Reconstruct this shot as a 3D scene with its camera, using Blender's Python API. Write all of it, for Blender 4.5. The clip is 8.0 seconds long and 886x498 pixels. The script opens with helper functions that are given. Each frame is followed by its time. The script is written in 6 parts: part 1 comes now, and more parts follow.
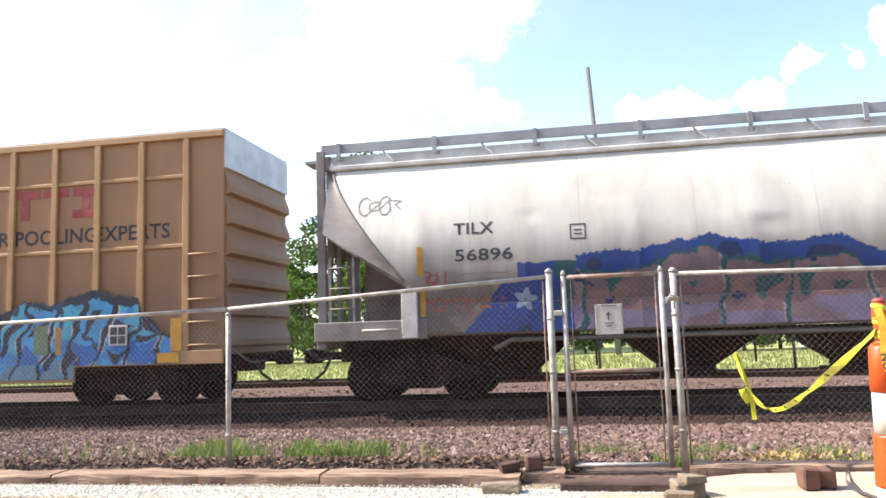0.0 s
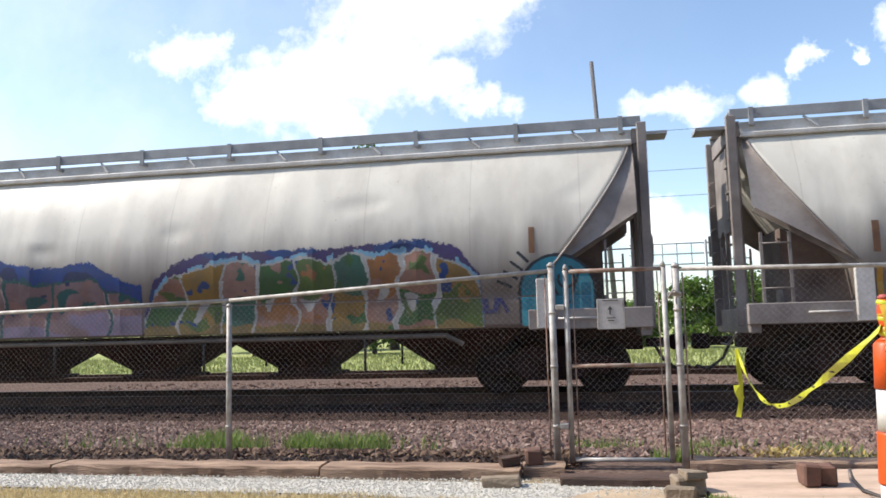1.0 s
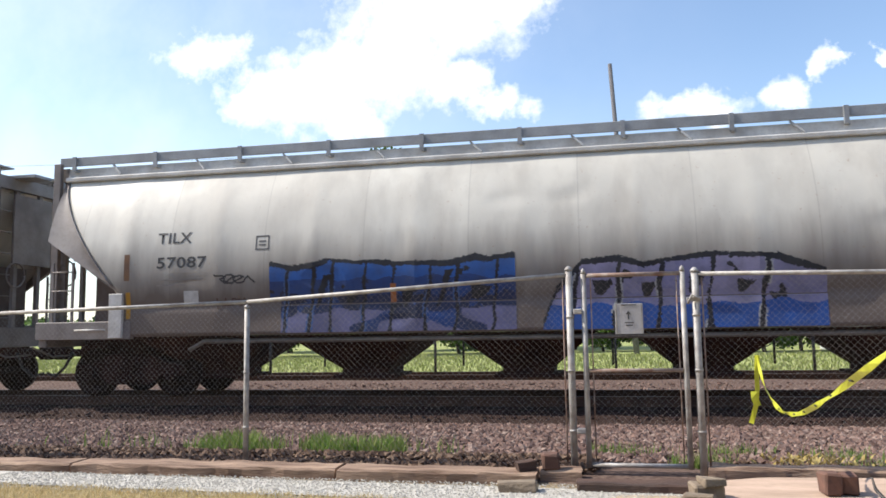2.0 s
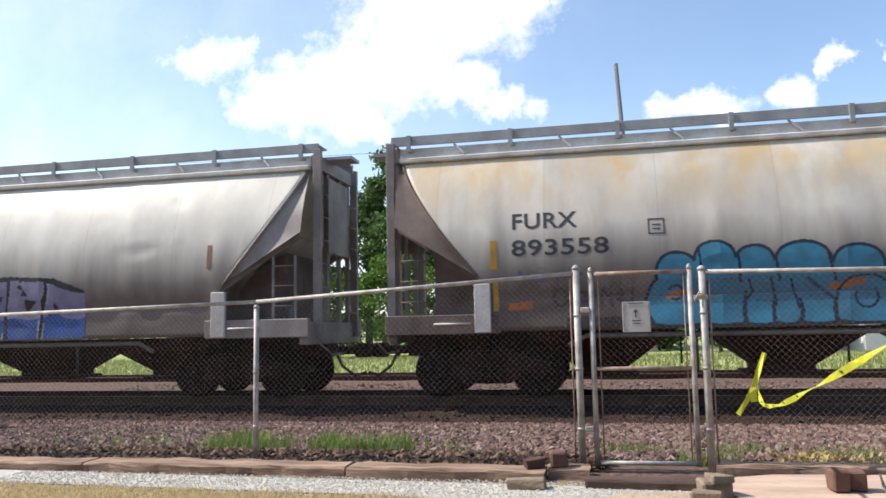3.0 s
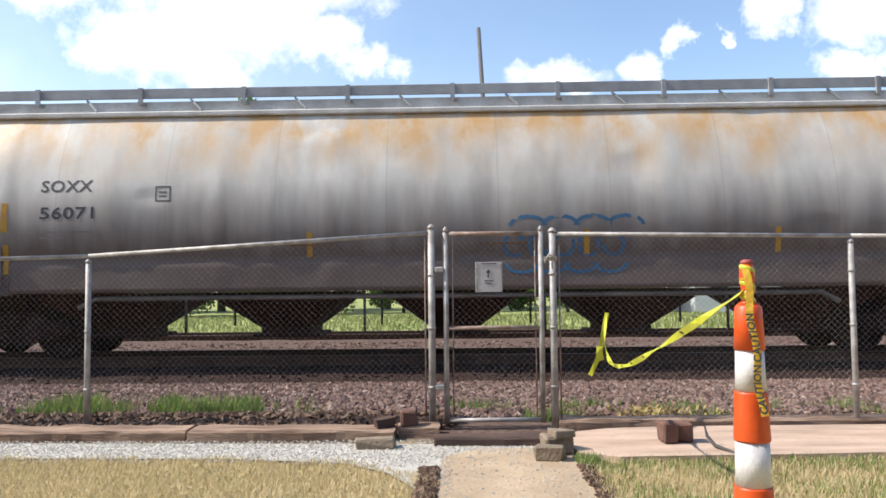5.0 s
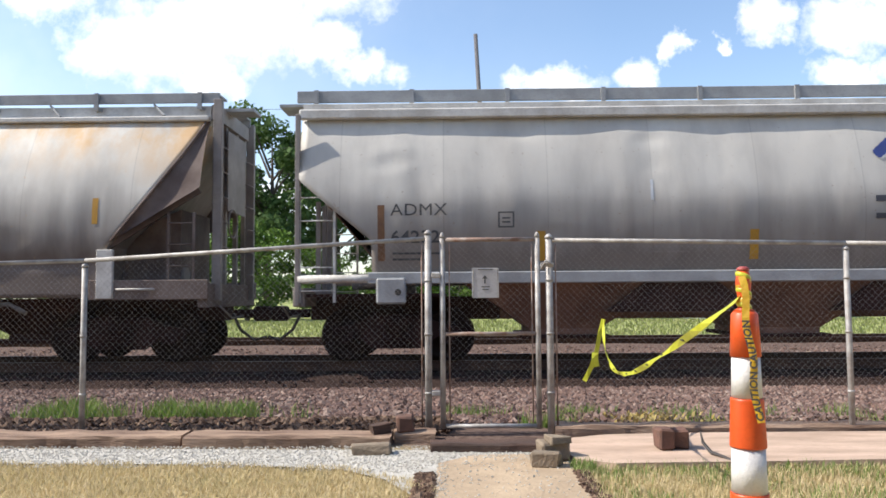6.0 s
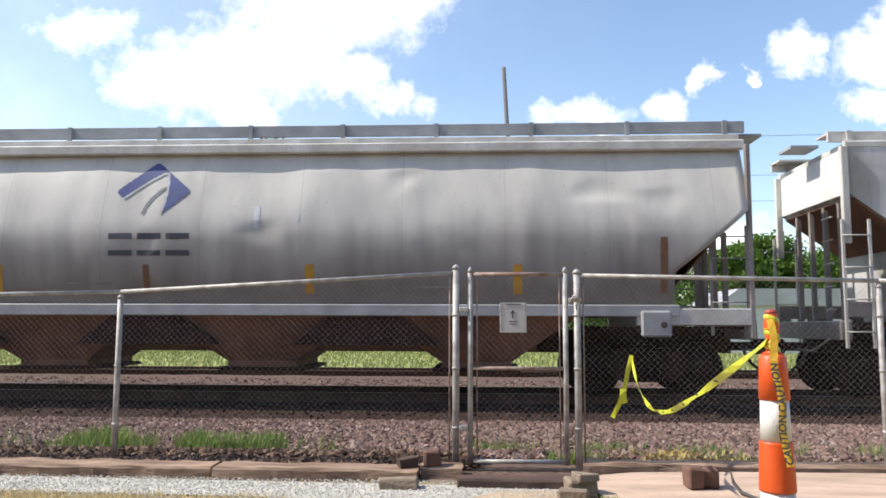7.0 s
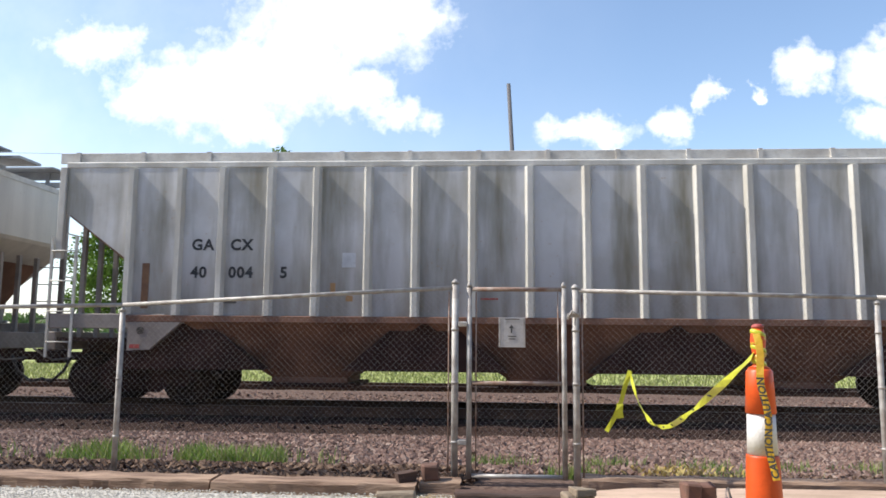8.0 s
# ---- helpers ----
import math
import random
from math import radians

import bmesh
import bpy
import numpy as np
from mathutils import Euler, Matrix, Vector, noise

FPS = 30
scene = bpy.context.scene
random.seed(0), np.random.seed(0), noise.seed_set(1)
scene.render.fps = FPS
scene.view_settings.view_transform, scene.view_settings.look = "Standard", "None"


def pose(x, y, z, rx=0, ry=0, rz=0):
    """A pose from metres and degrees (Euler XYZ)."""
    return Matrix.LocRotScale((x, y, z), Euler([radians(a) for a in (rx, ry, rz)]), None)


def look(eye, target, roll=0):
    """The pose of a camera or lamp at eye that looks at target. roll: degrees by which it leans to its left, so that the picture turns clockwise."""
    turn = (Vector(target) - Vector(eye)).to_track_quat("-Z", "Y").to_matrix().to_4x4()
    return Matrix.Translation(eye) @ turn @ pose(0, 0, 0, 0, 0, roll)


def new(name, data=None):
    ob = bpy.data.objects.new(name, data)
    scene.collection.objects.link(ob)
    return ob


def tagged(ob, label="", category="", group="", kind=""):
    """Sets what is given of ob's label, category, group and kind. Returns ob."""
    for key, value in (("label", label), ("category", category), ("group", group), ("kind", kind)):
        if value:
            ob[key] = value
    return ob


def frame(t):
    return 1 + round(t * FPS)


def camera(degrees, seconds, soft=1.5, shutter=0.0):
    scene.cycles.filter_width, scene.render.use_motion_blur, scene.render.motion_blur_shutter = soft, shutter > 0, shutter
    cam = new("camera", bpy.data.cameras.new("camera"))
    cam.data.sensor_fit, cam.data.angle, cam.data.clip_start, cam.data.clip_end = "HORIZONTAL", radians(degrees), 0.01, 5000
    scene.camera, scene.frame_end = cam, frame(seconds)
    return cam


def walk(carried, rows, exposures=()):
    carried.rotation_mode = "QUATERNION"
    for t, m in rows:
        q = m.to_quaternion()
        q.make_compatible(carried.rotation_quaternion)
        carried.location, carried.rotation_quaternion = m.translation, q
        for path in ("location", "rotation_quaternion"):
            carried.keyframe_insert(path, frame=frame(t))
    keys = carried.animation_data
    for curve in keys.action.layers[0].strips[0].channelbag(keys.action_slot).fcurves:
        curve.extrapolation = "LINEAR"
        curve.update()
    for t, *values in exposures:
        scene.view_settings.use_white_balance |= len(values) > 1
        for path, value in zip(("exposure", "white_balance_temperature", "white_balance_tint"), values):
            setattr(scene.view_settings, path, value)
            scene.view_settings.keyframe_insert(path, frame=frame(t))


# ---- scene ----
cam = camera(60.2, 8.0, soft=1.6, shutter=0.04)
PATH = [
    (0, (0.284, 0.655, 1.281), (-0.062, 2.612, 1.504), -1.9),
    (0.5, (0.282, 0.642, 1.282), (-0.044, 2.602, 1.506), -2.4),
    (1, (0.278, 0.678, 1.278), (-0.073, 2.636, 1.485), -1.4),
    (1.5, (0.281, 0.671, 1.283), (-0.09, 2.622, 1.517), -1.5),
    (1.7, (0.276, 0.684, 1.292), (-0.097, 2.636, 1.510), -1.1),
    (2.8, (0.259, 0.662, 1.284), (-0.180, 2.602, 1.494), -1.1),
    (3, (0.265, 0.641, 1.272), (-0.145, 2.587, 1.487), -1.1),
    (3.2, (0.282, 0.690, 1.271), (-0.053, 2.648, 1.504), -1.8),
    (3.5, (0.295, 0.718, 1.274), (0.06, 2.689, 1.524), -2.7),
    (3.8, (0.296, 0.760, 1.286), (0.139, 2.741, 1.524), -2.1),
    (4, (0.287, 0.748, 1.287), (0.157, 2.735, 1.473), -1.8),
    (4.2, (0.287, 0.762, 1.287), (0.167, 2.749, 1.491), -1.3),
    (4.5, (0.283, 0.771, 1.281), (0.195, 2.764, 1.433), -1.0),
    (4.7, (0.288, 0.786, 1.270), (0.219, 2.781, 1.394), -0.8),
    (5.8, (0.289, 0.805, 1.256), (0.259, 2.803, 1.351), -0.5),
    (6, (0.284, 0.791, 1.262), (0.245, 2.787, 1.383), -0.4),
    (6.5, (0.268, 0.756, 1.28), (0.211, 2.749, 1.437), 0.2),
    (7, (0.274, 0.721, 1.296), (0.165, 2.707, 1.496), 0.2),
    (7.3, (0.273, 0.703, 1.293), (0.146, 2.684, 1.538), 0.1),
    (7.5, (0.267, 0.685, 1.293), (0.102, 2.663, 1.539), 0.1),
    (8, (0.332, 0.674, 1.286), (0.209, 2.656, 1.526), 0.5),
]
walk(cam, [(t, look(eye, target, roll)) for t, eye, target, roll in PATH],
     exposures=((0.0, 1.03, 7000, 13), (0.3, 0.74, 6850, 11), (0.7, 0.42, 6750, 10), (1.2, 0.31, 6700, 10), (8.0, 0.31, 6700, 10)))

# ---- light ----
SUN = Vector((-0.70, -0.068, 0.71)).normalized()
world = bpy.data.worlds.new("sky")
scene.world = world
world.use_nodes = True
wn = world.node_tree
sky = wn.nodes.new("ShaderNodeTexSky")
sky.sky_type = "NISHITA"
sky.sun_disc = False
sky.sun_elevation = math.asin(SUN.z)
sky.sun_rotation = math.atan2(SUN.x, SUN.y)
sky.air_density, sky.dust_density, sky.ozone_density = 1.0, 0.8, 2.2
wn.links.new(sky.outputs[0], wn.nodes["Background"].inputs[0])
wn.nodes["Background"].inputs[1].default_value = 0.195
sun = new("sun", bpy.data.lights.new("sun", "SUN"))
sun.data.energy, sun.data.angle, sun.data.color = 5.0, radians(0.55), (1.0, 0.95, 0.88)
sun.matrix_world = look(SUN * 100, (0, 0, 0))


# ---- materials ----
def material(name, rough=0.6, metal=0.0):
    m = bpy.data.materials.new(name)
    m.use_nodes = True
    b = m.node_tree.nodes["Principled BSDF"]
    b.inputs["Roughness"].default_value = rough
    b.inputs["Metallic"].default_value = metal
    return m, m.node_tree, b


def link(nt, a, b):
    nt.links.new(a, b)


def coords(nt, scale=(1, 1, 1), random_shift=False):
    tc = nt.nodes.new("ShaderNodeTexCoord")
    mp = nt.nodes.new("ShaderNodeMapping")
    mp.inputs["Scale"].default_value = scale
    link(nt, tc.outputs["Object"], mp.inputs["Vector"])
    if random_shift:
        oi = nt.nodes.new("ShaderNodeObjectInfo")
        mul = nt.nodes.new("ShaderNodeVectorMath")
        mul.operation = "SCALE"
        mul.inputs[0].default_value = (37, 19, 53)
        link(nt, oi.outputs["Random"], mul.inputs["Scale"])
        link(nt, mul.outputs[0], mp.inputs["Location"])
    return mp.outputs[0]


def fbm(nt, vec, scale, detail=4, rough=0.55):
    n = nt.nodes.new("ShaderNodeTexNoise")
    n.inputs["Scale"].default_value, n.inputs["Detail"].default_value, n.inputs["Roughness"].default_value = scale, detail, rough
    link(nt, vec, n.inputs["Vector"])
    return n.outputs["Fac"]


def ramp(nt, fac, lo, hi):
    r = nt.nodes.new("ShaderNodeMapRange")
    r.inputs["From Min"].default_value, r.inputs["From Max"].default_value = lo, hi
    link(nt, fac, r.inputs["Value"])
    return r.outputs[0]


def mixc(nt, fac, a, b):
    m = nt.nodes.new("ShaderNodeMix")
    m.data_type = "RGBA"
    for sock, v in ((m.inputs[6], a), (m.inputs[7], b)):
        if isinstance(v, tuple):
            sock.default_value = (*v, 1)
        else:
            link(nt, v, sock)
    if isinstance(fac, float):
        m.inputs[0].default_value = fac
    else:
        link(nt, fac, m.inputs[0])
    return m.outputs[2]


def mathn(nt, op, a, b=0.0):
    n = nt.nodes.new("ShaderNodeMath")
    n.operation = op
    for i, v in enumerate((a, b)):
        if isinstance(v, (int, float)):
            n.inputs[i].default_value = v
        else:
            link(nt, v, n.inputs[i])
    return n.outputs[0]


def bump(nt, b, height, strength, dist=0.02):
    n = nt.nodes.new("ShaderNodeBump")
    n.inputs["Strength"].default_value, n.inputs["Distance"].default_value = strength, dist
    link(nt, height, n.inputs["Height"])
    link(nt, n.outputs[0], b.inputs["Normal"])


def surface(name, c1, c2, scale=4.0, rough=0.6, metal=0.0, stretch=(1, 1, 1), fine=40.0, fine_amount=0.35, relief=0.25, dist=0.01, own=False):
    """A surface of two tones in patches, with a finer grain and relief over it."""
    m, nt, b = material(name, rough, metal)
    v = coords(nt, stretch, own)
    big = ramp(nt, fbm(nt, v, scale), 0.35, 0.65)
    grain = fbm(nt, v, fine, 3)
    col = mixc(nt, big, c1, c2)
    dark = tuple(0.55 * x for x in c1)
    col = mixc(nt, mathn(nt, "MULTIPLY", ramp(nt, grain, 0.5, 0.75), fine_amount), col, dark)
    link(nt, col, b.inputs["Base Color"])
    bump(nt, b, grain, relief, dist)
    return m


def car_paint(name, base, grime, rust, rust_top=0.0, streak=0.5, low_dirt_shade=0.5, rough=0.5, panel=0.0):
    """Weathered car paint: vertical streaks, blotches, rust below the roof edge, and road dirt with painted-in shade
    towards the sill.
    """
    m, nt, b = material(name, rough)
    v = coords(nt)
    vs = coords(nt, (0.9, 1, 0.13))
    col = mixc(nt, mathn(nt, "MULTIPLY", ramp(nt, fbm(nt, vs, 2.4, 5), 0.42, 0.72), streak), base, grime)
    col = mixc(nt, mathn(nt, "MULTIPLY", ramp(nt, fbm(nt, v, 0.9, 5), 0.45, 0.7), 0.4 * streak), col, grime)
    sep = nt.nodes.new("ShaderNodeSeparateXYZ")
    link(nt, v, sep.inputs[0])
    if rust_top:
        edge = ramp(nt, mathn(nt, "ADD", sep.outputs[2], mathn(nt, "MULTIPLY", fbm(nt, vs, 1.7, 5), 1.6)), 3.9, 4.9)
        patches = ramp(nt, fbm(nt, coords(nt, (1, 1, 0.45)), 1.5, 6, 0.65), 0.36, 0.60)
        col = mixc(nt, mathn(nt, "MULTIPLY", mathn(nt, "MULTIPLY", edge, patches), rust_top), col, rust)
    if panel:
        along = mathn(nt, "DIVIDE", mathn(nt, "ADD", sep.outputs[0], 0.95), panel)
        tone = nt.nodes.new("ShaderNodeTexWhiteNoise")
        tone.noise_dimensions = "1D"
        link(nt, mathn(nt, "FLOOR", along), tone.inputs["W"])
        col = mixc(nt, mathn(nt, "MULTIPLY", tone.outputs["Value"], 0.22), col, grime)
        seam = ramp(nt, mathn(nt, "FRACT", along), 0.012, 0.004)
        col = mixc(nt, mathn(nt, "MULTIPLY", seam, 0.32), col, tuple(0.6 * c for c in grime))
    # Browner low down: road dirt, carried higher to paint in the curved side's shade.
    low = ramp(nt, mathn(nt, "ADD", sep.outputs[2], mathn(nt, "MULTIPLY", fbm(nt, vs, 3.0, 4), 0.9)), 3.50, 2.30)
    col = mixc(nt, mathn(nt, "MULTIPLY", low, low_dirt_shade), col, (0.105, 0.073, 0.060))
    spots = ramp(nt, fbm(nt, v, 14, 4, 0.6), 0.66, 0.74)
    col = mixc(nt, mathn(nt, "MULTIPLY", spots, 0.5), col, rust)
    link(nt, col, b.inputs["Base Color"])
    bump(nt, b, fbm(nt, v, 5, 3), 0.12, 0.02)
    return m


M = {}
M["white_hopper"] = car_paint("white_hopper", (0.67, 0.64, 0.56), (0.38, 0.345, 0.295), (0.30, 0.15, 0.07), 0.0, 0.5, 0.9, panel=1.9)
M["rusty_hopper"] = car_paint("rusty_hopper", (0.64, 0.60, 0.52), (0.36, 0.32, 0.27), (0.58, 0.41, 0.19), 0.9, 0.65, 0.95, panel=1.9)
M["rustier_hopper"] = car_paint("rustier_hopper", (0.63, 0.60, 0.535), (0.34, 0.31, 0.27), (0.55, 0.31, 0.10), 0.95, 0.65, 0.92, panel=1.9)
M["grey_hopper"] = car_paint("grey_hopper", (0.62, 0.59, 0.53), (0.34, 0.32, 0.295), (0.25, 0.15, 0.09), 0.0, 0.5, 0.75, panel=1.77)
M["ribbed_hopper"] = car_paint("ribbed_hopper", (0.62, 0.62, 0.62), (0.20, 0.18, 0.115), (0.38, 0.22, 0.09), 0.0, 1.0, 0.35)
M["sill_grey"] = surface("sill_grey", (0.40, 0.41, 0.42), (0.28, 0.28, 0.28), 2.0, 0.55, fine=20)
M["frame_brown"] = surface("frame_brown", (0.21, 0.165, 0.145), (0.125, 0.092, 0.08), 1.6, 0.7, fine=18)
M["tank_white"] = surface("tank_white", (0.74, 0.73, 0.71), (0.62, 0.61, 0.58), 2.0, 0.5, fine=20)
M["rib"] = surface("rib", (0.62, 0.61, 0.57), (0.45, 0.43, 0.38), 2.0, 0.55, fine=20, stretch=(1, 1, 0.3))
M["frame_grey"] = surface("frame_grey", (0.31, 0.275, 0.25), (0.19, 0.16, 0.145), 1.6, 0.6, fine=18)
M["walk_grey"] = surface("walk_grey", (0.36, 0.37, 0.38), (0.25, 0.255, 0.26), 2.0, 0.55, fine=25)
M["panel_white"] = surface("panel_white", (0.64, 0.62, 0.58), (0.46, 0.43, 0.39), 2.5, 0.6, fine=20)
M["tan"] = car_paint("tan", (0.37, 0.20, 0.095), (0.27, 0.145, 0.07), (0.22, 0.10, 0.05), 0.0, 0.5, 0.35, 0.6)
M["tan_rib"] = surface("tan_rib", (0.46, 0.27, 0.125), (0.38, 0.215, 0.095), 1.5, 0.6, fine=20)
M["galv_white"] = surface("galv_white", (0.66, 0.68, 0.70), (0.50, 0.52, 0.54), 2, 0.5, fine=20)
M["brown_hopper"] = surface("brown_hopper", (0.26, 0.142, 0.098), (0.15, 0.085, 0.064), 1.2, 0.85, fine=12)
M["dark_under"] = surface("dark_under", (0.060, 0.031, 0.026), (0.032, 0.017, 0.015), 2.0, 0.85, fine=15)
M["truck_iron"] = surface("truck_iron", (0.042, 0.021, 0.018), (0.020, 0.011, 0.009), 3.0, 0.8, fine=20)
M["wheel_steel"] = surface("wheel_steel", (0.030, 0.018, 0.014), (0.017, 0.011, 0.009), 4.0, 0.7, 0.2, fine=20)
M["pipe"] = surface("pipe", (0.22, 0.20, 0.175), (0.13, 0.115, 0.10), 3.0, 0.6, fine=20)
M["galv"] = surface("galv", (0.46, 0.445, 0.425), (0.27, 0.245, 0.225), 9.0, 0.62, 0.25, fine=60)
M["rust_pipe"] = surface("rust_pipe", (0.20, 0.105, 0.07), (0.33, 0.28, 0.25), 9.0, 0.75, 0.1, fine=60)
M["wire"] = surface("wire", (0.36, 0.335, 0.31), (0.27, 0.25, 0.23), 3.0, 0.5, 0.0)
M["timber"] = surface("timber", (0.40, 0.275, 0.19), (0.15, 0.088, 0.058), 3.4, 0.85, stretch=(0.5, 3, 3), fine=26, fine_amount=0.85, relief=0.8, dist=0.015, own=True)
M["dark_timber"] = surface("dark_timber", (0.11, 0.06, 0.042), (0.06, 0.037, 0.028), 2.0, 0.85, stretch=(0.4, 3, 3), fine=30, relief=0.8, dist=0.015, own=True)
M["tie"] = surface("tie", (0.045, 0.033, 0.027), (0.025, 0.02, 0.016), 2.0, 0.9, stretch=(3, 0.4, 3), fine=30, relief=0.7, own=True)
M["rail_steel"] = surface("rail_steel", (0.11, 0.065, 0.045), (0.07, 0.045, 0.035), 3.0, 0.7, 0.3)
M["rail_head"] = surface("rail_head", (0.20, 0.17, 0.15), (0.14, 0.11, 0.10), 3.0, 0.55, 0.6)
M["black_paint"] = surface("black_paint", (0.03, 0.03, 0.033), (0.05, 0.05, 0.052), 5.0, 0.6)
M["grey_letters"] = surface("grey_letters", (0.055, 0.055, 0.06), (0.10, 0.10, 0.10), 6.0, 0.6)
M["red_paint"] = surface("red_paint", (0.33, 0.045, 0.045), (0.40, 0.10, 0.08), 3.0, 0.6)
M["yellow_mark"] = surface("yellow_mark", (0.56, 0.30, 0.03), (0.44, 0.22, 0.03), 5.0, 0.5)
M["brown_mark"] = surface("brown_mark", (0.24, 0.12, 0.055), (0.17, 0.085, 0.045), 5.0, 0.6)
M["sign_white"] = surface("sign_white", (0.50, 0.49, 0.50), (0.42, 0.41, 0.42), 3.0, 0.5)
M["orange_plastic"] = surface("orange_plastic", (0.72, 0.095, 0.013), (0.60, 0.075, 0.012), 6.0, 0.42, relief=0.08)
M["white_band"] = surface("white_band", (0.70, 0.69, 0.68), (0.56, 0.55, 0.54), 6.0, 0.35, fine=120)
M["tape"] = surface("tape", (0.56, 0.57, 0.05), (0.42, 0.43, 0.03), 8.0, 0.35, relief=0.15)
M["tape_amber"] = surface("tape_amber", (0.62, 0.40, 0.035), (0.46, 0.24, 0.025), 8.0, 0.35)
M["brick"] = surface("brick", (0.17, 0.085, 0.06), (0.105, 0.06, 0.045), 9.0, 0.9, fine=50, own=True)
M["stone"] = surface("stone", (0.30, 0.235, 0.165), (0.18, 0.14, 0.10), 6.0, 0.9, fine=40, relief=0.6, dist=0.02, own=True)
M["slab"] = surface("slab", (0.58, 0.42, 0.315), (0.40, 0.285, 0.205), 2.6, 0.85, fine=30, fine_amount=0.6, relief=0.6, stretch=(0.4, 1.8, 1))
M["dirt"] = surface("dirt", (0.47, 0.355, 0.235), (0.35, 0.26, 0.17), 2.5, 0.95, fine=30, relief=0.6, dist=0.02)
M["crushed_white"] = surface("crushed_white", (0.56, 0.53, 0.47), (0.47, 0.44, 0.38), 7.0, 0.9, fine=60, relief=0.9, dist=0.02)
M["pole_wood"] = surface("pole_wood", (0.16, 0.155, 0.16), (0.105, 0.10, 0.105), 1.0, 0.85, stretch=(1, 1, 0.1), fine=8)
M["black_rod"] = surface("black_rod", (0.03, 0.028, 0.026), (0.05, 0.04, 0.035), 6.0, 0.6)
M["bark"] = surface("bark", (0.11, 0.085, 0.065), (0.07, 0.055, 0.045), 2.0, 0.9, fine=12, relief=0.8)
M["steel_far"] = surface("steel_far", (0.42, 0.43, 0.44), (0.32, 0.33, 0.34), 1.0, 0.5, 0.3)
M["building"] = surface("building", (0.60, 0.60, 0.60), (0.50, 0.50, 0.51), 0.5, 0.7)
M["roof_grey"] = surface("roof_grey", (0.42, 0.42, 0.43), (0.34, 0.34, 0.35), 0.6, 0.7)


for dull in ("truck_iron", "wheel_steel", "dark_under", "brown_hopper", "frame_brown", "tie", "rail_steel"):
    M[dull].node_tree.nodes["Principled BSDF"].inputs["Specular IOR Level"].default_value = 0.12


def island_mix(name, tones, rough=0.9, trans=0.0):
    """Loose pieces of one kind whose tone differs from piece to piece."""
    m, nt, b = material(name, rough)
    b.inputs["Specular IOR Level"].default_value = 0.15
    g = nt.nodes.new("ShaderNodeNewGeometry")
    r = nt.nodes.new("ShaderNodeValToRGB")
    r.color_ramp.interpolation = "LINEAR"
    while len(r.color_ramp.elements) < len(tones):
        r.color_ramp.elements.new(0.5)
    for i, (e, c) in enumerate(zip(r.color_ramp.elements, tones)):
        e.position, e.color = i / (len(tones) - 1), (*c, 1)
    link(nt, g.outputs["Random Per Island"], r.inputs[0])
    v = coords(nt)
    col = mixc(nt, mathn(nt, "MULTIPLY", fbm(nt, v, 30, 3), 0.3), r.outputs[0], tuple(0.5 * x for x in tones[0]))
    link(nt, col, b.inputs["Base Color"])
    if trans:
        t = nt.nodes.new("ShaderNodeBsdfTranslucent")
        link(nt, col, t.inputs[0])
        mx = nt.nodes.new("ShaderNodeMixShader")
        mx.inputs[0].default_value = trans
        link(nt, b.outputs[0], mx.inputs[1])
        link(nt, t.outputs[0], mx.inputs[2])
        link(nt, mx.outputs[0], nt.nodes["Material Output"].inputs[0])
    return m


M["ballast"] = island_mix("ballast", [(0.07, 0.042, 0.035), (0.20, 0.126, 0.102), (0.275, 0.182, 0.148), (0.12, 0.076, 0.065), (0.38, 0.285, 0.235)])
# Dark stones for under the train: its shadow is put into their colour.
M["shaded_ballast"] = island_mix("shaded_ballast", [(0.03, 0.017, 0.015), (0.055, 0.033, 0.028), (0.08, 0.05, 0.042)])
M["white_stones"] = island_mix("white_stones", [(0.50, 0.47, 0.41), (0.58, 0.55, 0.49), (0.42, 0.39, 0.335)])
M["dry_grass"] = island_mix("dry_grass", [(0.60, 0.48, 0.26), (0.69, 0.56, 0.34), (0.48, 0.40, 0.19), (0.73, 0.60, 0.40)], 0.8, 0.3)
M["green_grass"] = island_mix("green_grass", [(0.16, 0.24, 0.06), (0.27, 0.36, 0.11), (0.40, 0.44, 0.19)], 0.7, 0.35)
M["field_blades"] = island_mix("field_blades", [(0.20, 0.24, 0.07), (0.30, 0.33, 0.12), (0.38, 0.38, 0.18)], 0.7, 0.3)
M["weed_blades"] = island_mix("weed_blades", [(0.11, 0.20, 0.035), (0.18, 0.30, 0.06), (0.32, 0.32, 0.13), (0.14, 0.25, 0.045)], 0.7, 0.35)
M["leaves"] = island_mix("leaves", [(0.07, 0.13, 0.02), (0.12, 0.21, 0.035), (0.18, 0.29, 0.06), (0.09, 0.15, 0.03)], 0.6, 0.35)
M["dark_leaves"] = island_mix("dark_leaves", [(0.065, 0.115, 0.038), (0.115, 0.19, 0.06), (0.165, 0.25, 0.09)], 0.6, 0.3)
M["debris"] = island_mix("debris", [(0.06, 0.036, 0.026), (0.12, 0.075, 0.052), (0.24, 0.165, 0.115)])
M["yellow_leaf"] = island_mix("yellow_leaf", [(0.44, 0.32, 0.10), (0.50, 0.40, 0.16), (0.32, 0.24, 0.10)], 0.8, 0.2)


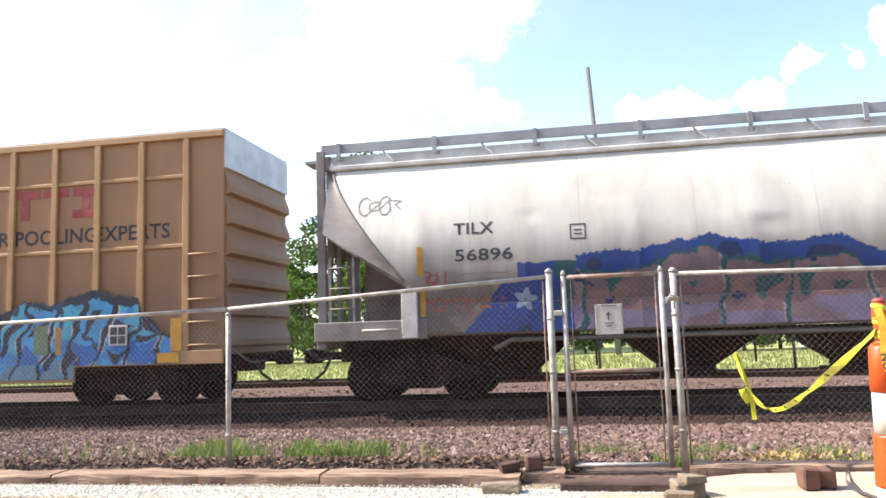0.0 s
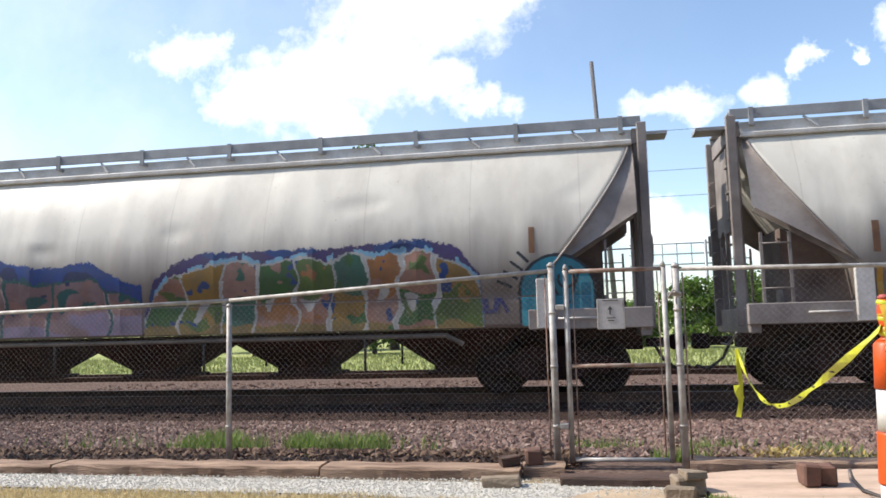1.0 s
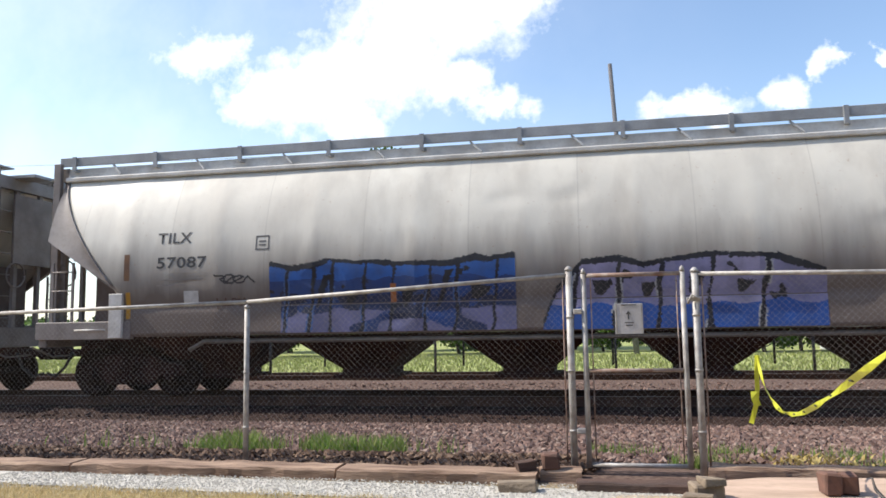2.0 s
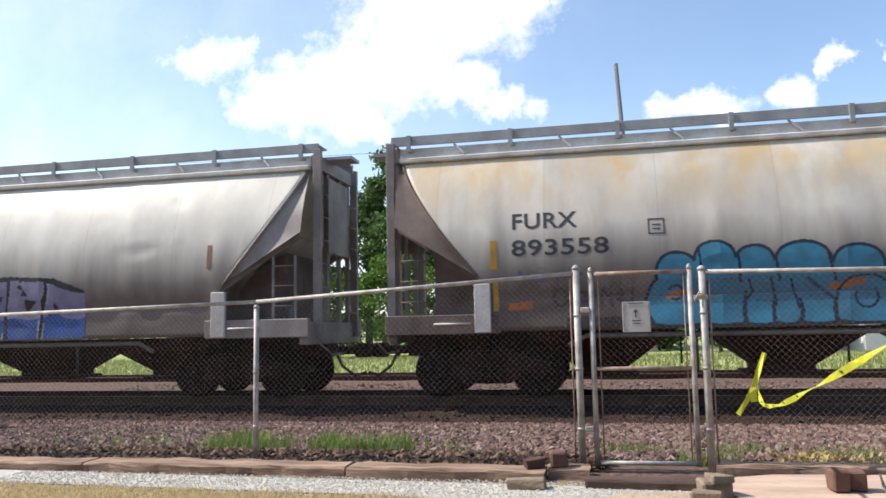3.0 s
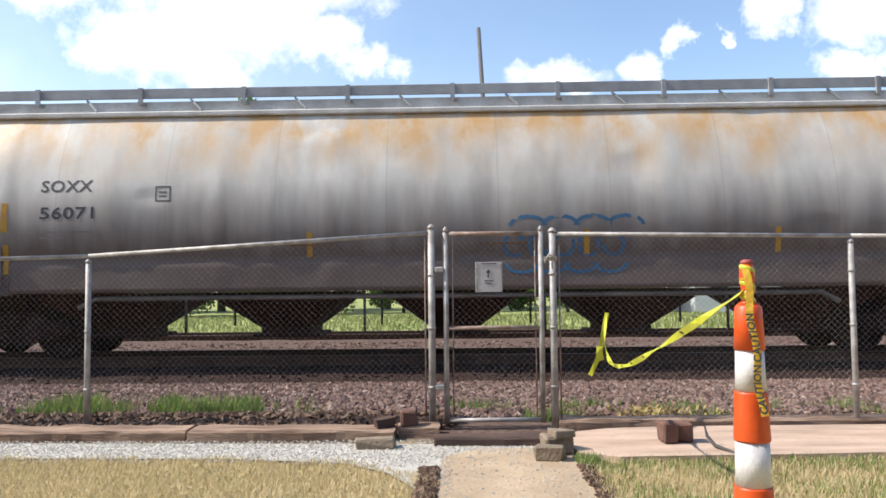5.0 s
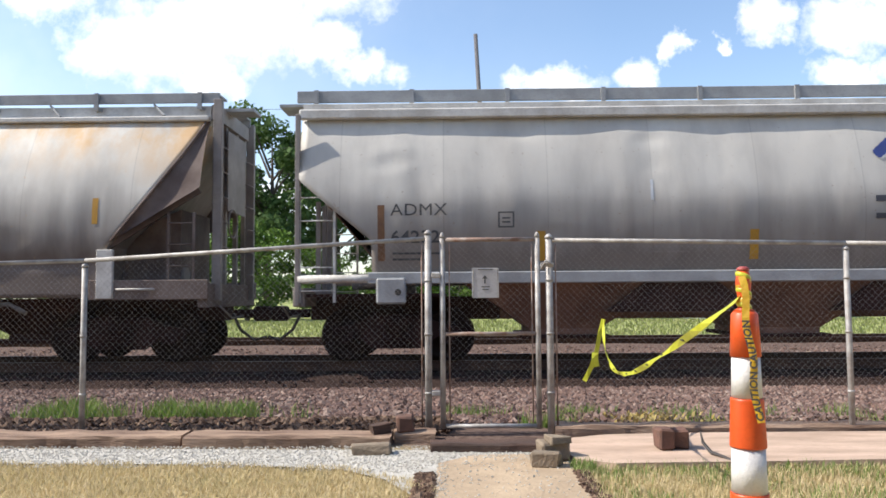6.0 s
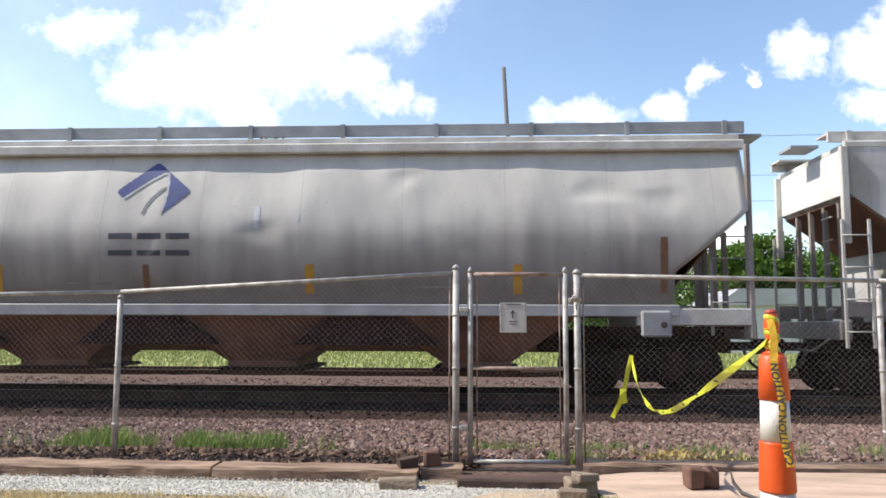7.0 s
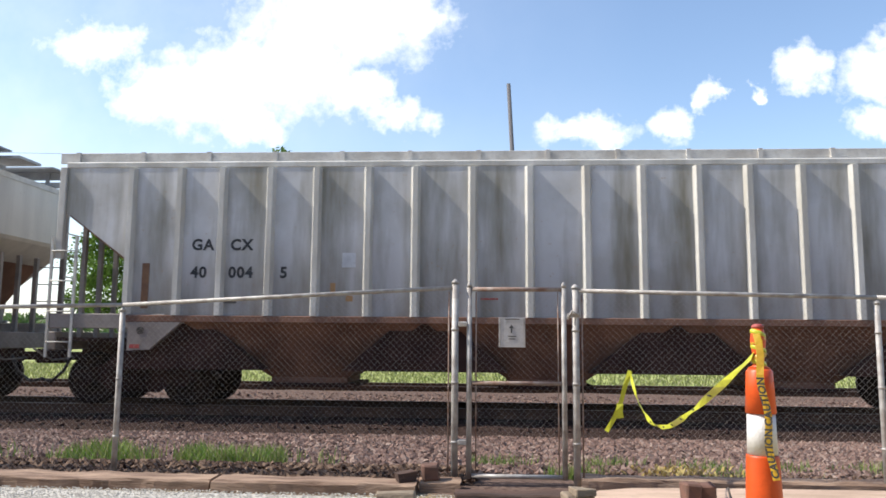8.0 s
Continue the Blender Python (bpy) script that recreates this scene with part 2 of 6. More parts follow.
def ground_material():
    """Dry lawn by the fence, grey-brown railway ballast beyond it with the train's shadow painted in, then a green
    field.
    """
    m, nt, b = material("ground", 0.95)
    v = coords(nt)
    sep = nt.nodes.new("ShaderNodeSeparateXYZ")
    link(nt, v, sep.inputs[0])
    y = mathn(nt, "ADD", sep.outputs[1], mathn(nt, "MULTIPLY", mathn(nt, "SUBTRACT", fbm(nt, v, 1.3), 0.5), 0.5))
    lawn = mixc(nt, ramp(nt, fbm(nt, v, 1.8, 5), 0.4, 0.62), (0.44, 0.355, 0.20), (0.34, 0.285, 0.14))
    grit = mixc(nt, ramp(nt, fbm(nt, v, 17, 4), 0.35, 0.65), (0.085, 0.056, 0.046), (0.18, 0.125, 0.10))
    oily_shade = mixc(nt, ramp(nt, fbm(nt, v, 17, 4), 0.35, 0.65), (0.028, 0.017, 0.014), (0.055, 0.036, 0.03))
    field = mixc(nt, ramp(nt, fbm(nt, v, 0.25, 5), 0.35, 0.65), (0.24, 0.28, 0.09), (0.38, 0.40, 0.16))
    pale = mixc(nt, ramp(nt, fbm(nt, v, 3.0, 4), 0.4, 0.6), (0.46, 0.43, 0.36), (0.36, 0.34, 0.26))
    col = mixc(nt, ramp(nt, y, 7.3, 7.6), lawn, grit)
    # Dark band along the near track: the train's shadow painted over oily ballast.
    col = mixc(nt, mathn(nt, "MULTIPLY", ramp(nt, y, 13.1, 13.6), ramp(nt, y, 17.5, 17.0)), col, oily_shade)
    col = mixc(nt, ramp(nt, y, 25.6, 26.2), col, pale)
    col = mixc(nt, ramp(nt, y, 28.0, 29.5), col, field)
    link(nt, col, b.inputs["Base Color"])
    b.inputs["Specular IOR Level"].default_value = 0.1
    bump(nt, b, fbm(nt, v, 22, 4), 0.8, 0.03)
    return m


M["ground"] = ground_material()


# ---- mesh helpers ----
def link_mesh(name, bm, mats, parent=None, label="", smooth=False):
    me = bpy.data.meshes.new(name)
    if smooth:
        for f in bm.faces:
            f.smooth = True
    bm.to_mesh(me)
    bm.free()
    for m in (mats if isinstance(mats, (list, tuple)) else [mats]):
        me.materials.append(M[m] if isinstance(m, str) else m)
    ob = new(name, me)
    if parent:
        ob.parent = parent
    if label:
        ob["label"] = label
    return ob


def part(name, bm, mat, parent, label="", smooth=False):
    return link_mesh(name, bm, mat, parent, label, smooth)


def thing(name, label, category, group="", kind="", m=None):
    ob = new(name)
    ob.empty_display_size = 0.2
    tagged(ob, label, category, group, kind)
    if m is not None:
        ob.matrix_basis = m
    return ob


def box(bm, x0, x1, y0, y1, z0, z1, bevel=0.0):
    r = bmesh.ops.create_cube(bm, size=1.0)
    for v in r["verts"]:
        v.co = Vector(((x0 + x1) / 2 + v.co.x * (x1 - x0), (y0 + y1) / 2 + v.co.y * (y1 - y0), (z0 + z1) / 2 + v.co.z * (z1 - z0)))
    if bevel:
        edges = list({e for v in r["verts"] for e in v.link_edges})
        bmesh.ops.bevel(bm, geom=edges, offset=bevel, segments=1, affect="EDGES")
    return bm


def slab_between(bm, p, q, up, width, thick):
    """A bar with a rectangular section from p to q; width lies across, thick along up."""
    p, q, up = Vector(p), Vector(q), Vector(up).normalized()
    d = (q - p).normalized()
    side = d.cross(up).normalized() * width / 2
    u = side.cross(d).normalized() * thick / 2
    vs = [bm.verts.new(c + a * side + b * u) for c in (p, q) for a, b in ((-1, -1), (1, -1), (1, 1), (-1, 1))]
    for i in range(4):
        bm.faces.new((vs[i], vs[(i + 1) % 4], vs[4 + (i + 1) % 4], vs[4 + i]))
    bm.faces.new(vs[3::-1])
    bm.faces.new(vs[4:])
    return bm


def tube(bm, pts, r, n=8, caps=True):
    """A round bar along pts."""
    pts = [Vector(p) for p in pts]
    rings = []
    for i, p in enumerate(pts):
        d = (pts[min(i + 1, len(pts) - 1)] - pts[max(i - 1, 0)]).normalized()
        a = d.cross(Vector((0, 0, 1)) if abs(d.z) < 0.9 else Vector((1, 0, 0))).normalized()
        b = d.cross(a)
        rr = r[i] if isinstance(r, (list, tuple)) else r
        rings.append([bm.verts.new(p + rr * (math.cos(k * math.tau / n) * a + math.sin(k * math.tau / n) * b)) for k in range(n)])
    for s, t in zip(rings, rings[1:]):
        for k in range(n):
            f = bm.faces.new((s[k], s[(k + 1) % n], t[(k + 1) % n], t[k]))
            f.smooth = n > 5
    if caps:
        bm.faces.new(rings[0][::-1])
        bm.faces.new(rings[-1])
    return bm


def prism_y(bm, outline, y0, y1):
    """The outline in x and z, drawn out from y0 to y1."""
    a = [bm.verts.new((x, y0, z)) for x, z in outline]
    b = [bm.verts.new((x, y1, z)) for x, z in outline]
    n = len(a)
    bm.faces.new(a)
    bm.faces.new(b[::-1])
    for i in range(n):
        bm.faces.new((a[i], b[i], b[(i + 1) % n], a[(i + 1) % n]))
    bmesh.ops.recalc_face_normals(bm, faces=bm.faces)
    return bm


def lathe(bm, prof, n=24, axis="z"):
    """A turned body: prof holds radius and place along the axis."""
    rings = []
    for r, h in prof:
        ring = []
        for k in range(n):
            c, s = math.cos(k * math.tau / n) * r, math.sin(k * math.tau / n) * r
            ring.append(bm.verts.new((c, s, h) if axis == "z" else (c, h, s)))
        rings.append(ring)
    for a, b in zip(rings, rings[1:]):
        for k in range(n):
            f = bm.faces.new((a[k], a[(k + 1) % n], b[(k + 1) % n], b[k]))
            f.smooth = True
    bm.faces.new(rings[0][::-1])
    bm.faces.new(rings[-1])
    bmesh.ops.recalc_face_normals(bm, faces=bm.faces)
    return bm


B = bmesh.new


def raw(name, verts, faces, mat, kind="", label="", category="", parent=None):
    me = bpy.data.meshes.new(name)
    me.from_pydata(verts, [], faces)
    me.materials.append(M[mat])
    ob = new(name, me)
    if parent:
        ob.parent = parent
    return tagged(ob, label, category, "", kind)


def letters(text, size, spacing=1.0, font_scale=1.0, bold=0.016):
    """The outline of a text as a bmesh in x and z, starting at x 0, z 0."""
    cu = bpy.data.curves.new("writing", "FONT")
    cu.body, cu.size, cu.space_character = text, size, spacing
    cu.resolution_u, cu.offset = 3, size * bold
    ob = new("writing", cu)
    me = bpy.data.meshes.new_from_object(ob.evaluated_get(bpy.context.evaluated_depsgraph_get()))
    bpy.data.objects.remove(ob)
    bpy.data.curves.remove(cu)
    bm = B()
    bm.from_mesh(me)
    bpy.data.meshes.remove(me)
    for v in bm.verts:
        v.co = Vector((v.co.x * font_scale, 0, v.co.y))
    return bm


# ---- ground and track ----
TRACK_Y, RAIL_Z = 15.3, 0.10


def ground_height(y):
    return float(np.interp(y, [-60, 2, 6.6, 7.3, 8.2, 9.5, 12.6, 13.6, 14.0, 16.6, 17.2, 20.2, 20.8, 23.3, 24.2, 26, 40, 3000],
                           [-0.06, -0.055, -0.055, -0.055, -0.04, -0.10, -0.27, -0.29, -0.11, -0.11, -0.22, -0.17, -0.045, -0.045, -0.25, -0.3, -0.2, -0.2]))


def ground():
    xs = [-3000, -600, -150, -60, -30] + list(np.arange(-20, 20.01, 0.5)) + [30, 60, 150, 600, 3000]
    ys = [-60, -20, -5, 0] + list(np.arange(2, 28.01, 0.25)) + [32, 40, 60, 120, 400, 3000]
    verts = []
    for y in ys:
        for x in xs:
            rough = 0.03 * noise.noise((x * 1.3, y * 1.3, 0)) if 8.6 < y < 26 and abs(x) < 20 else 0
            verts.append((x, y, ground_height(y) + rough))
    n = len(xs)
    faces = [(j * n + i, j * n + i + 1, (j + 1) * n + i + 1, (j + 1) * n + i) for j in range(len(ys) - 1) for i in range(n - 1)]
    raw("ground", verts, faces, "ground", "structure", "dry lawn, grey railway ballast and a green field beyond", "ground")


ground()


def rail(name, y, z, parent=None):
    prof = [(-0.07, -0.172), (0.07, -0.172), (0.07, -0.16), (0.012, -0.14), (0.012, -0.045), (0.036, -0.035), (0.036, -0.004), (0.03, 0), (-0.03, 0), (-0.036, -0.004), (-0.036, -0.035), (-0.012, -0.045), (-0.012, -0.14), (-0.07, -0.16)]
    verts, faces = [], []
    for x in (-90, 90):
        verts += [(x, y + a, z + b) for a, b in prof]
    n = len(prof)
    faces = [(i, (i + 1) % n, n + (i + 1) % n, n + i) for i in range(n)]
    ob = raw(name, verts, faces, "rail_steel", parent=parent)
    ob.data.materials.append(M["rail_head"])
    ob.data.polygons[7].material_index = 1
    return ob


def track(name, yc, z, label):
    t = thing(name, label, "railway track", kind="structure")
    rail("rail", yc - 0.75, z, t)
    rail("rail", yc + 0.75, z, t)
    bm = box(B(), -0.115, 0.115, -1.3, 1.3, -0.18, 0, 0.012)
    first = part("tie", bm, "tie", t)
    first.location = (0, yc, z - 0.174)
    k = 1
    for i in range(-34, 35):
        if i == 0:
            continue
        ob = first.copy()
        scene.collection.objects.link(ob)
        ob.location = (i * 0.53 + random.uniform(-0.02, 0.02), yc + random.uniform(-0.03, 0.03), z - 0.174)
    return t


track("track_near", TRACK_Y, RAIL_Z, "rusty steel rails on dark wooden ties, carrying the train")
track("track_far", 22.0, RAIL_Z, "empty rusty rails on dark ties behind the train")


# ---- unseen wall added behind the lawn: closes the place, blocks low sky light ----
wall_bm = box(B(), -60, 60, -13.4, -13.0, -0.1, 9.5)
tagged(link_mesh("wall_south", wall_bm, "brick"), "unseen red-brown wall added behind the lawn to block low sky light", "wall", kind="structure")


# ---- rolling stock ----
def wheelset(parent, x):
    bm = B()
    for s in (-1, 1):
        prof = [(0.08, -0.09), (0.12, -0.085), (0.14, -0.05), (0.34, -0.02), (0.39, -0.07), (0.455, -0.068), (0.46, 0.03), (0.49, 0.045), (0.49, 0.068), (0.39, 0.068), (0.34, 0.02), (0.14, 0.04), (0.10, 0.06)]
        sub = lathe(B(), [(r, s * (0.79 - 0.0) - s * h) for r, h in prof], 28, "y")
        me = bpy.data.meshes.new("tmp")
        sub.to_mesh(me)
        sub.free()
        bm.from_mesh(me)
        bpy.data.meshes.remove(me)
    tube(bm, [(0, -1.02, 0), (0, 1.02, 0)], 0.075, 12)
    for s in (-1, 1):
        for k in range(3):
            a = k * math.tau / 3
            box(bm, math.cos(a) * 0.05 - 0.014, math.cos(a) * 0.05 + 0.014, s * 1.03 - 0.015, s * 1.03 + 0.015, math.sin(a) * 0.05 - 0.014, math.sin(a) * 0.05 + 0.014)
    ob = part("wheelset", bm, "wheel_steel", parent)
    ob.location = (x, 0, 0.46)
    return ob


WHEELS = []


def truck(car, x):
    """A two-axle truck: side frames, springs, bolster, brake beams and wheelsets."""
    t = part("truck", box(B(), -0.18, 0.18, -1.1, 1.1, 0.52, 0.78, 0.03), "truck_iron", car, "dirty iron truck with four steel wheels")
    t.location = (x, 0, 0)
    for s in (-1, 1):
        y0, y1 = (s * 0.98 - 0.07, s * 0.98 + 0.07)
        bm = B()
        prism_y(bm, [(-1.12, 0.42), (-1.12, 0.60), (-0.80, 0.66), (-0.42, 0.82), (0.42, 0.82), (0.80, 0.66), (1.12, 0.60), (1.12, 0.42), (0.72, 0.44), (0.42, 0.24), (-0.42, 0.24), (-0.72, 0.44)], y0, y1)
        part("side_frame", bm, "truck_iron", t)
        for k in (-0.89, 0.89):
            bb = B()
            tube(bb, [(k, s * 1.03, 0.46), (k, s * 1.14, 0.46)], 0.13, 12)
            part("bearing_cap", bb, "truck_iron", t)
        for k in (-0.16, 0, 0.16):
            bb = B()
            pts = [(k + 0.055 * math.cos(a * 0.7), s * 1.06 + 0.055 * math.sin(a * 0.7), 0.28 + 0.0056 * a) for a in range(40)]
            tube(bb, pts, 0.013, 5)
            part("spring", bb, "truck_iron", t)
    for k in (-0.38, 0.38):
        bb = B()
        tube(bb, [(k, -0.85, 0.40), (k, 0.85, 0.40)], 0.045, 8)
        part("brake_beam", bb, "truck_iron", t)
    for k in (-0.89, 0.89):
        WHEELS.append(wheelset(t, k))
    return t


def coupler(car, x, d):
    bm = B()
    box(bm, min(x, x + d * 0.55), max(x, x + d * 0.55), -0.08, 0.08, 0.76, 0.92, 0.02)
    box(bm, min(x + d * 0.42, x + d * 0.72), max(x + d * 0.42, x + d * 0.72), -0.15, 0.15, 0.70, 0.98, 0.04)
    part("coupler", bm, "truck_iron", car)
    bm = B()
    tube(bm, [(x + d * 0.1, -0.35, 0.85), (x + d * 0.25, -0.38, 0.55), (x + d * 0.5, -0.34, 0.36), (x + d * 0.72, -0.3, 0.42)], 0.03, 6)
    part("air_hose", bm, "black_rod", car)
    bm = B()
    tube(bm, [(x + d * 0.2, -1.45, 1.0), (x + d * 0.22, -0.8, 0.78), (x + d * 0.22, -0.1, 0.80)], 0.018, 6)
    part("uncoupling_lever", bm, "pipe", car)


def ladder(car, x0, x1, y, z0, z1, n, name="ladder", mat="frame_grey"):
    bm = B()
    for x in (x0, x1):
        box(bm, x - 0.022, x + 0.022, y - 0.02, y + 0.02, z0, z1)
    ob = part(name, bm, mat, car)
    for i in range(n):
        z = z0 + (i + 0.5) * (z1 - z0) / n
        rb = B()
        tube(rb, [(x0, y - 0.02, z), (x1, y - 0.02, z)], 0.013, 6)
        part("rung", rb, mat, ob)


def side_width(kind, z):
    """Half the width of a car's body at height z."""
    if kind == "round":
        if z > 2.35:
            return 1.61 - 0.59 * ((z - 2.35) / 1.97) ** 2.1
        if z > 1.68:
            return 1.61 - 0.09 * ((2.35 - z) / 0.67) ** 2
        return 1.55
    if kind == "bulge":
        if z > 2.75:
            return 1.62 - 0.40 * ((z - 2.75) / 1.55) ** 1.6
        return 1.62 - 0.14 * ((2.75 - z) / 1.1) ** 1.8
    return 1.52


SKIN = {}
EAVE = 4.32


def body_shell(car, kind, L, z0, z1, slope, mat, dents, seed):
    """The tank of a hopper: side sheets with shallow dents, slope sheets at the ends, roof and belly in one shell."""
    nx, nz = 150, 40
    zs = [z0 + (z1 - z0) * i / nz for i in range(nz + 1)]
    bm = B()
    grid = {}

    def skin(x, z):
        """Half the body's width at a spot, with the weld seams and dents of the sheets."""
        fade = max(0.0, min(1.0, (x - slope(z)) / 0.5, (L - slope(z) - x) / 0.5)) * max(0.0, min(1.0, (z - z0) / 0.25, (z1 - z) / 0.25))
        panel = abs(((x / 1.9) % 1) - 0.5) * 2
        d = 0.014 * panel ** 6 - 0.006
        d += dents * (noise.noise((x * 0.55, z * 0.9, seed)) * 0.5 + noise.noise((x * 1.3, z * 0.8, seed + 9)) * 0.35)
        d -= dents * 2.4 * max(0, noise.noise((x * 0.9, z * 1.6, seed + 31)) - 0.40)
        return side_width(kind, z) + d * fade

    SKIN[car.name] = skin
    for s in (-1, 1):
        for j, z in enumerate(zs):
            x0 = slope(z)
            for i in range(nx + 1):
                x = x0 + (L - 2 * x0) * i / nx
                grid[s, i, j] = bm.verts.new((x, s * skin(x, z), z))
    for s in (-1, 1):
        for j in range(nz):
            for i in range(nx):
                q = [grid[s, i, j], grid[s, i + 1, j], grid[s, i + 1, j + 1], grid[s, i, j + 1]]
                f = bm.faces.new(q if s < 0 else q[::-1])
                f.smooth = True
    for i, flip in ((0, False), (nx, True)):
        for j in range(nz):
            q = [grid[1, i, j], grid[-1, i, j], grid[-1, i, j + 1], grid[1, i, j + 1]]
            bm.faces.new(q[::-1] if flip else q)
    for j, flip in ((0, True), (nz, False)):
        for i in range(nx):
            q = [grid[-1, i, j], grid[-1, i + 1, j], grid[1, i + 1, j], grid[1, i, j]]
            bm.faces.new(q[::-1] if flip else q)
    return part("body", bm, mat, car)


def on_side(car, bm, x, z, proud=0.005):
    """Lays a flat pattern onto the near side of a car's body."""
    for v in bm.verts:
        zz = z + v.co.z
        v.co = Vector((x + v.co.x, -SKIN[car.name](x + v.co.x, zz) - proud, zz))
    bmesh.ops.recalc_face_normals(bm, faces=bm.faces)
    return bm


def cut_fine(bm):
    for _ in range(2):
        long = [e for e in bm.edges if e.calc_length() > 0.12]
        if long:
            bmesh.ops.subdivide_edges(bm, edges=long, cuts=1)
    bmesh.ops.triangulate(bm, faces=bm.faces)
    return bm


def lettering(car, kind, text, x, z, size, mat="black_paint", name="lettering", spacing=1.05, stretch=1.12, proud=0.005):
    part(name, on_side(car, cut_fine(letters(text, size, spacing=spacing, font_scale=stretch, bold=0.0 if "M" in text else 0.016)), x, z, proud), mat, car)


def mark(car, kind, x, z, w, h, mat, name="stripe", proud=0.006):
    bm = B()
    n = max(1, int(h / 0.08))
    vs = [[bm.verts.new((a * w, 0, h * k / n)) for a in (0, 1)] for k in range(n + 1)]
    for k in range(n):
        bm.faces.new((vs[k][0], vs[k][1], vs[k + 1][1], vs[k + 1][0]))
    part(name, on_side(car, bm, x, z, proud), mat, car)


def frame_mark(car, kind, x, z, w, h, t, mat, name="stencil_box"):
    bm = B()
    for a, b, c, d in ((0, w, 0, t), (0, w, h - t, h), (0, t, t, h - t), (w - t, w, t, h - t), (w * 0.25, w * 0.75, h * 0.3, h * 0.4), (w * 0.25, w * 0.75, h * 0.55, h * 0.65)):
        v = [bm.verts.new(p) for p in ((a, 0, c), (b, 0, c), (b, 0, d), (a, 0, d))]
        bm.faces.new(v)
    part(name, on_side(car, bm, x, z), mat, car)


PAINTS = {}


def paint(rgb):
    key = tuple(rgb)
    if key not in PAINTS:
        PAINTS[key] = surface("spray_paint", tuple(0.86 * c for c in key), tuple(0.55 * c + 0.02 for c in key), 3.0, 0.5, fine=14, fine_amount=0.4)
    return PAINTS[key]


def graffiti(car, kind, x0, x1, z0, z1, pick, label, cell=0.015, proud=0.004, own_y=None):
    """Spray paint on the near side. pick(u, v) names the colour at that spot, or None for bare car."""
    nx, nz = int((x1 - x0) / cell), int((z1 - z0) / cell)
    verts, faces, mats, index = {}, [], [], []
    vl, slots = [], []

    def vert(i, j):
        if (i, j) not in verts:
            z = z0 + j * cell
            y = own_y if own_y is not None else -SKIN[car.name](x0 + i * cell, z)
            verts[i, j] = len(vl)
            vl.append((x0 + i * cell, y - proud, z))
        return verts[i, j]

    for i in range(nx):
        for j in range(nz):
            c = pick((i + 0.5) * cell, (j + 0.5) * cell)
            if c is None:
                continue
            if c not in slots:
                slots.append(c)
            faces.append((vert(i, j), vert(i + 1, j), vert(i + 1, j + 1), vert(i, j + 1)))
            index.append(slots.index(c))
    me = bpy.data.meshes.new("graffiti")
    me.from_pydata(vl, [], faces)
    for c in slots:
        me.materials.append(paint(c))
    me.polygons.foreach_set("material_index", index)
    ob = new("graffiti", me)
    ob.parent = car
    ob["label"] = label


def seg_dist(u, v, a, b, c, d):
    wx, wz = c - a, d - b
    k = max(0.0, min(1.0, ((u - a) * wx + (v - b) * wz) / (wx * wx + wz * wz + 1e-9)))
    return math.hypot(u - a - k * wx, v - b - k * wz)


def stroke_dist(u, v, pts):
    return min(seg_dist(u, v, *p, *q) for p, q in zip(pts, pts[1:]))


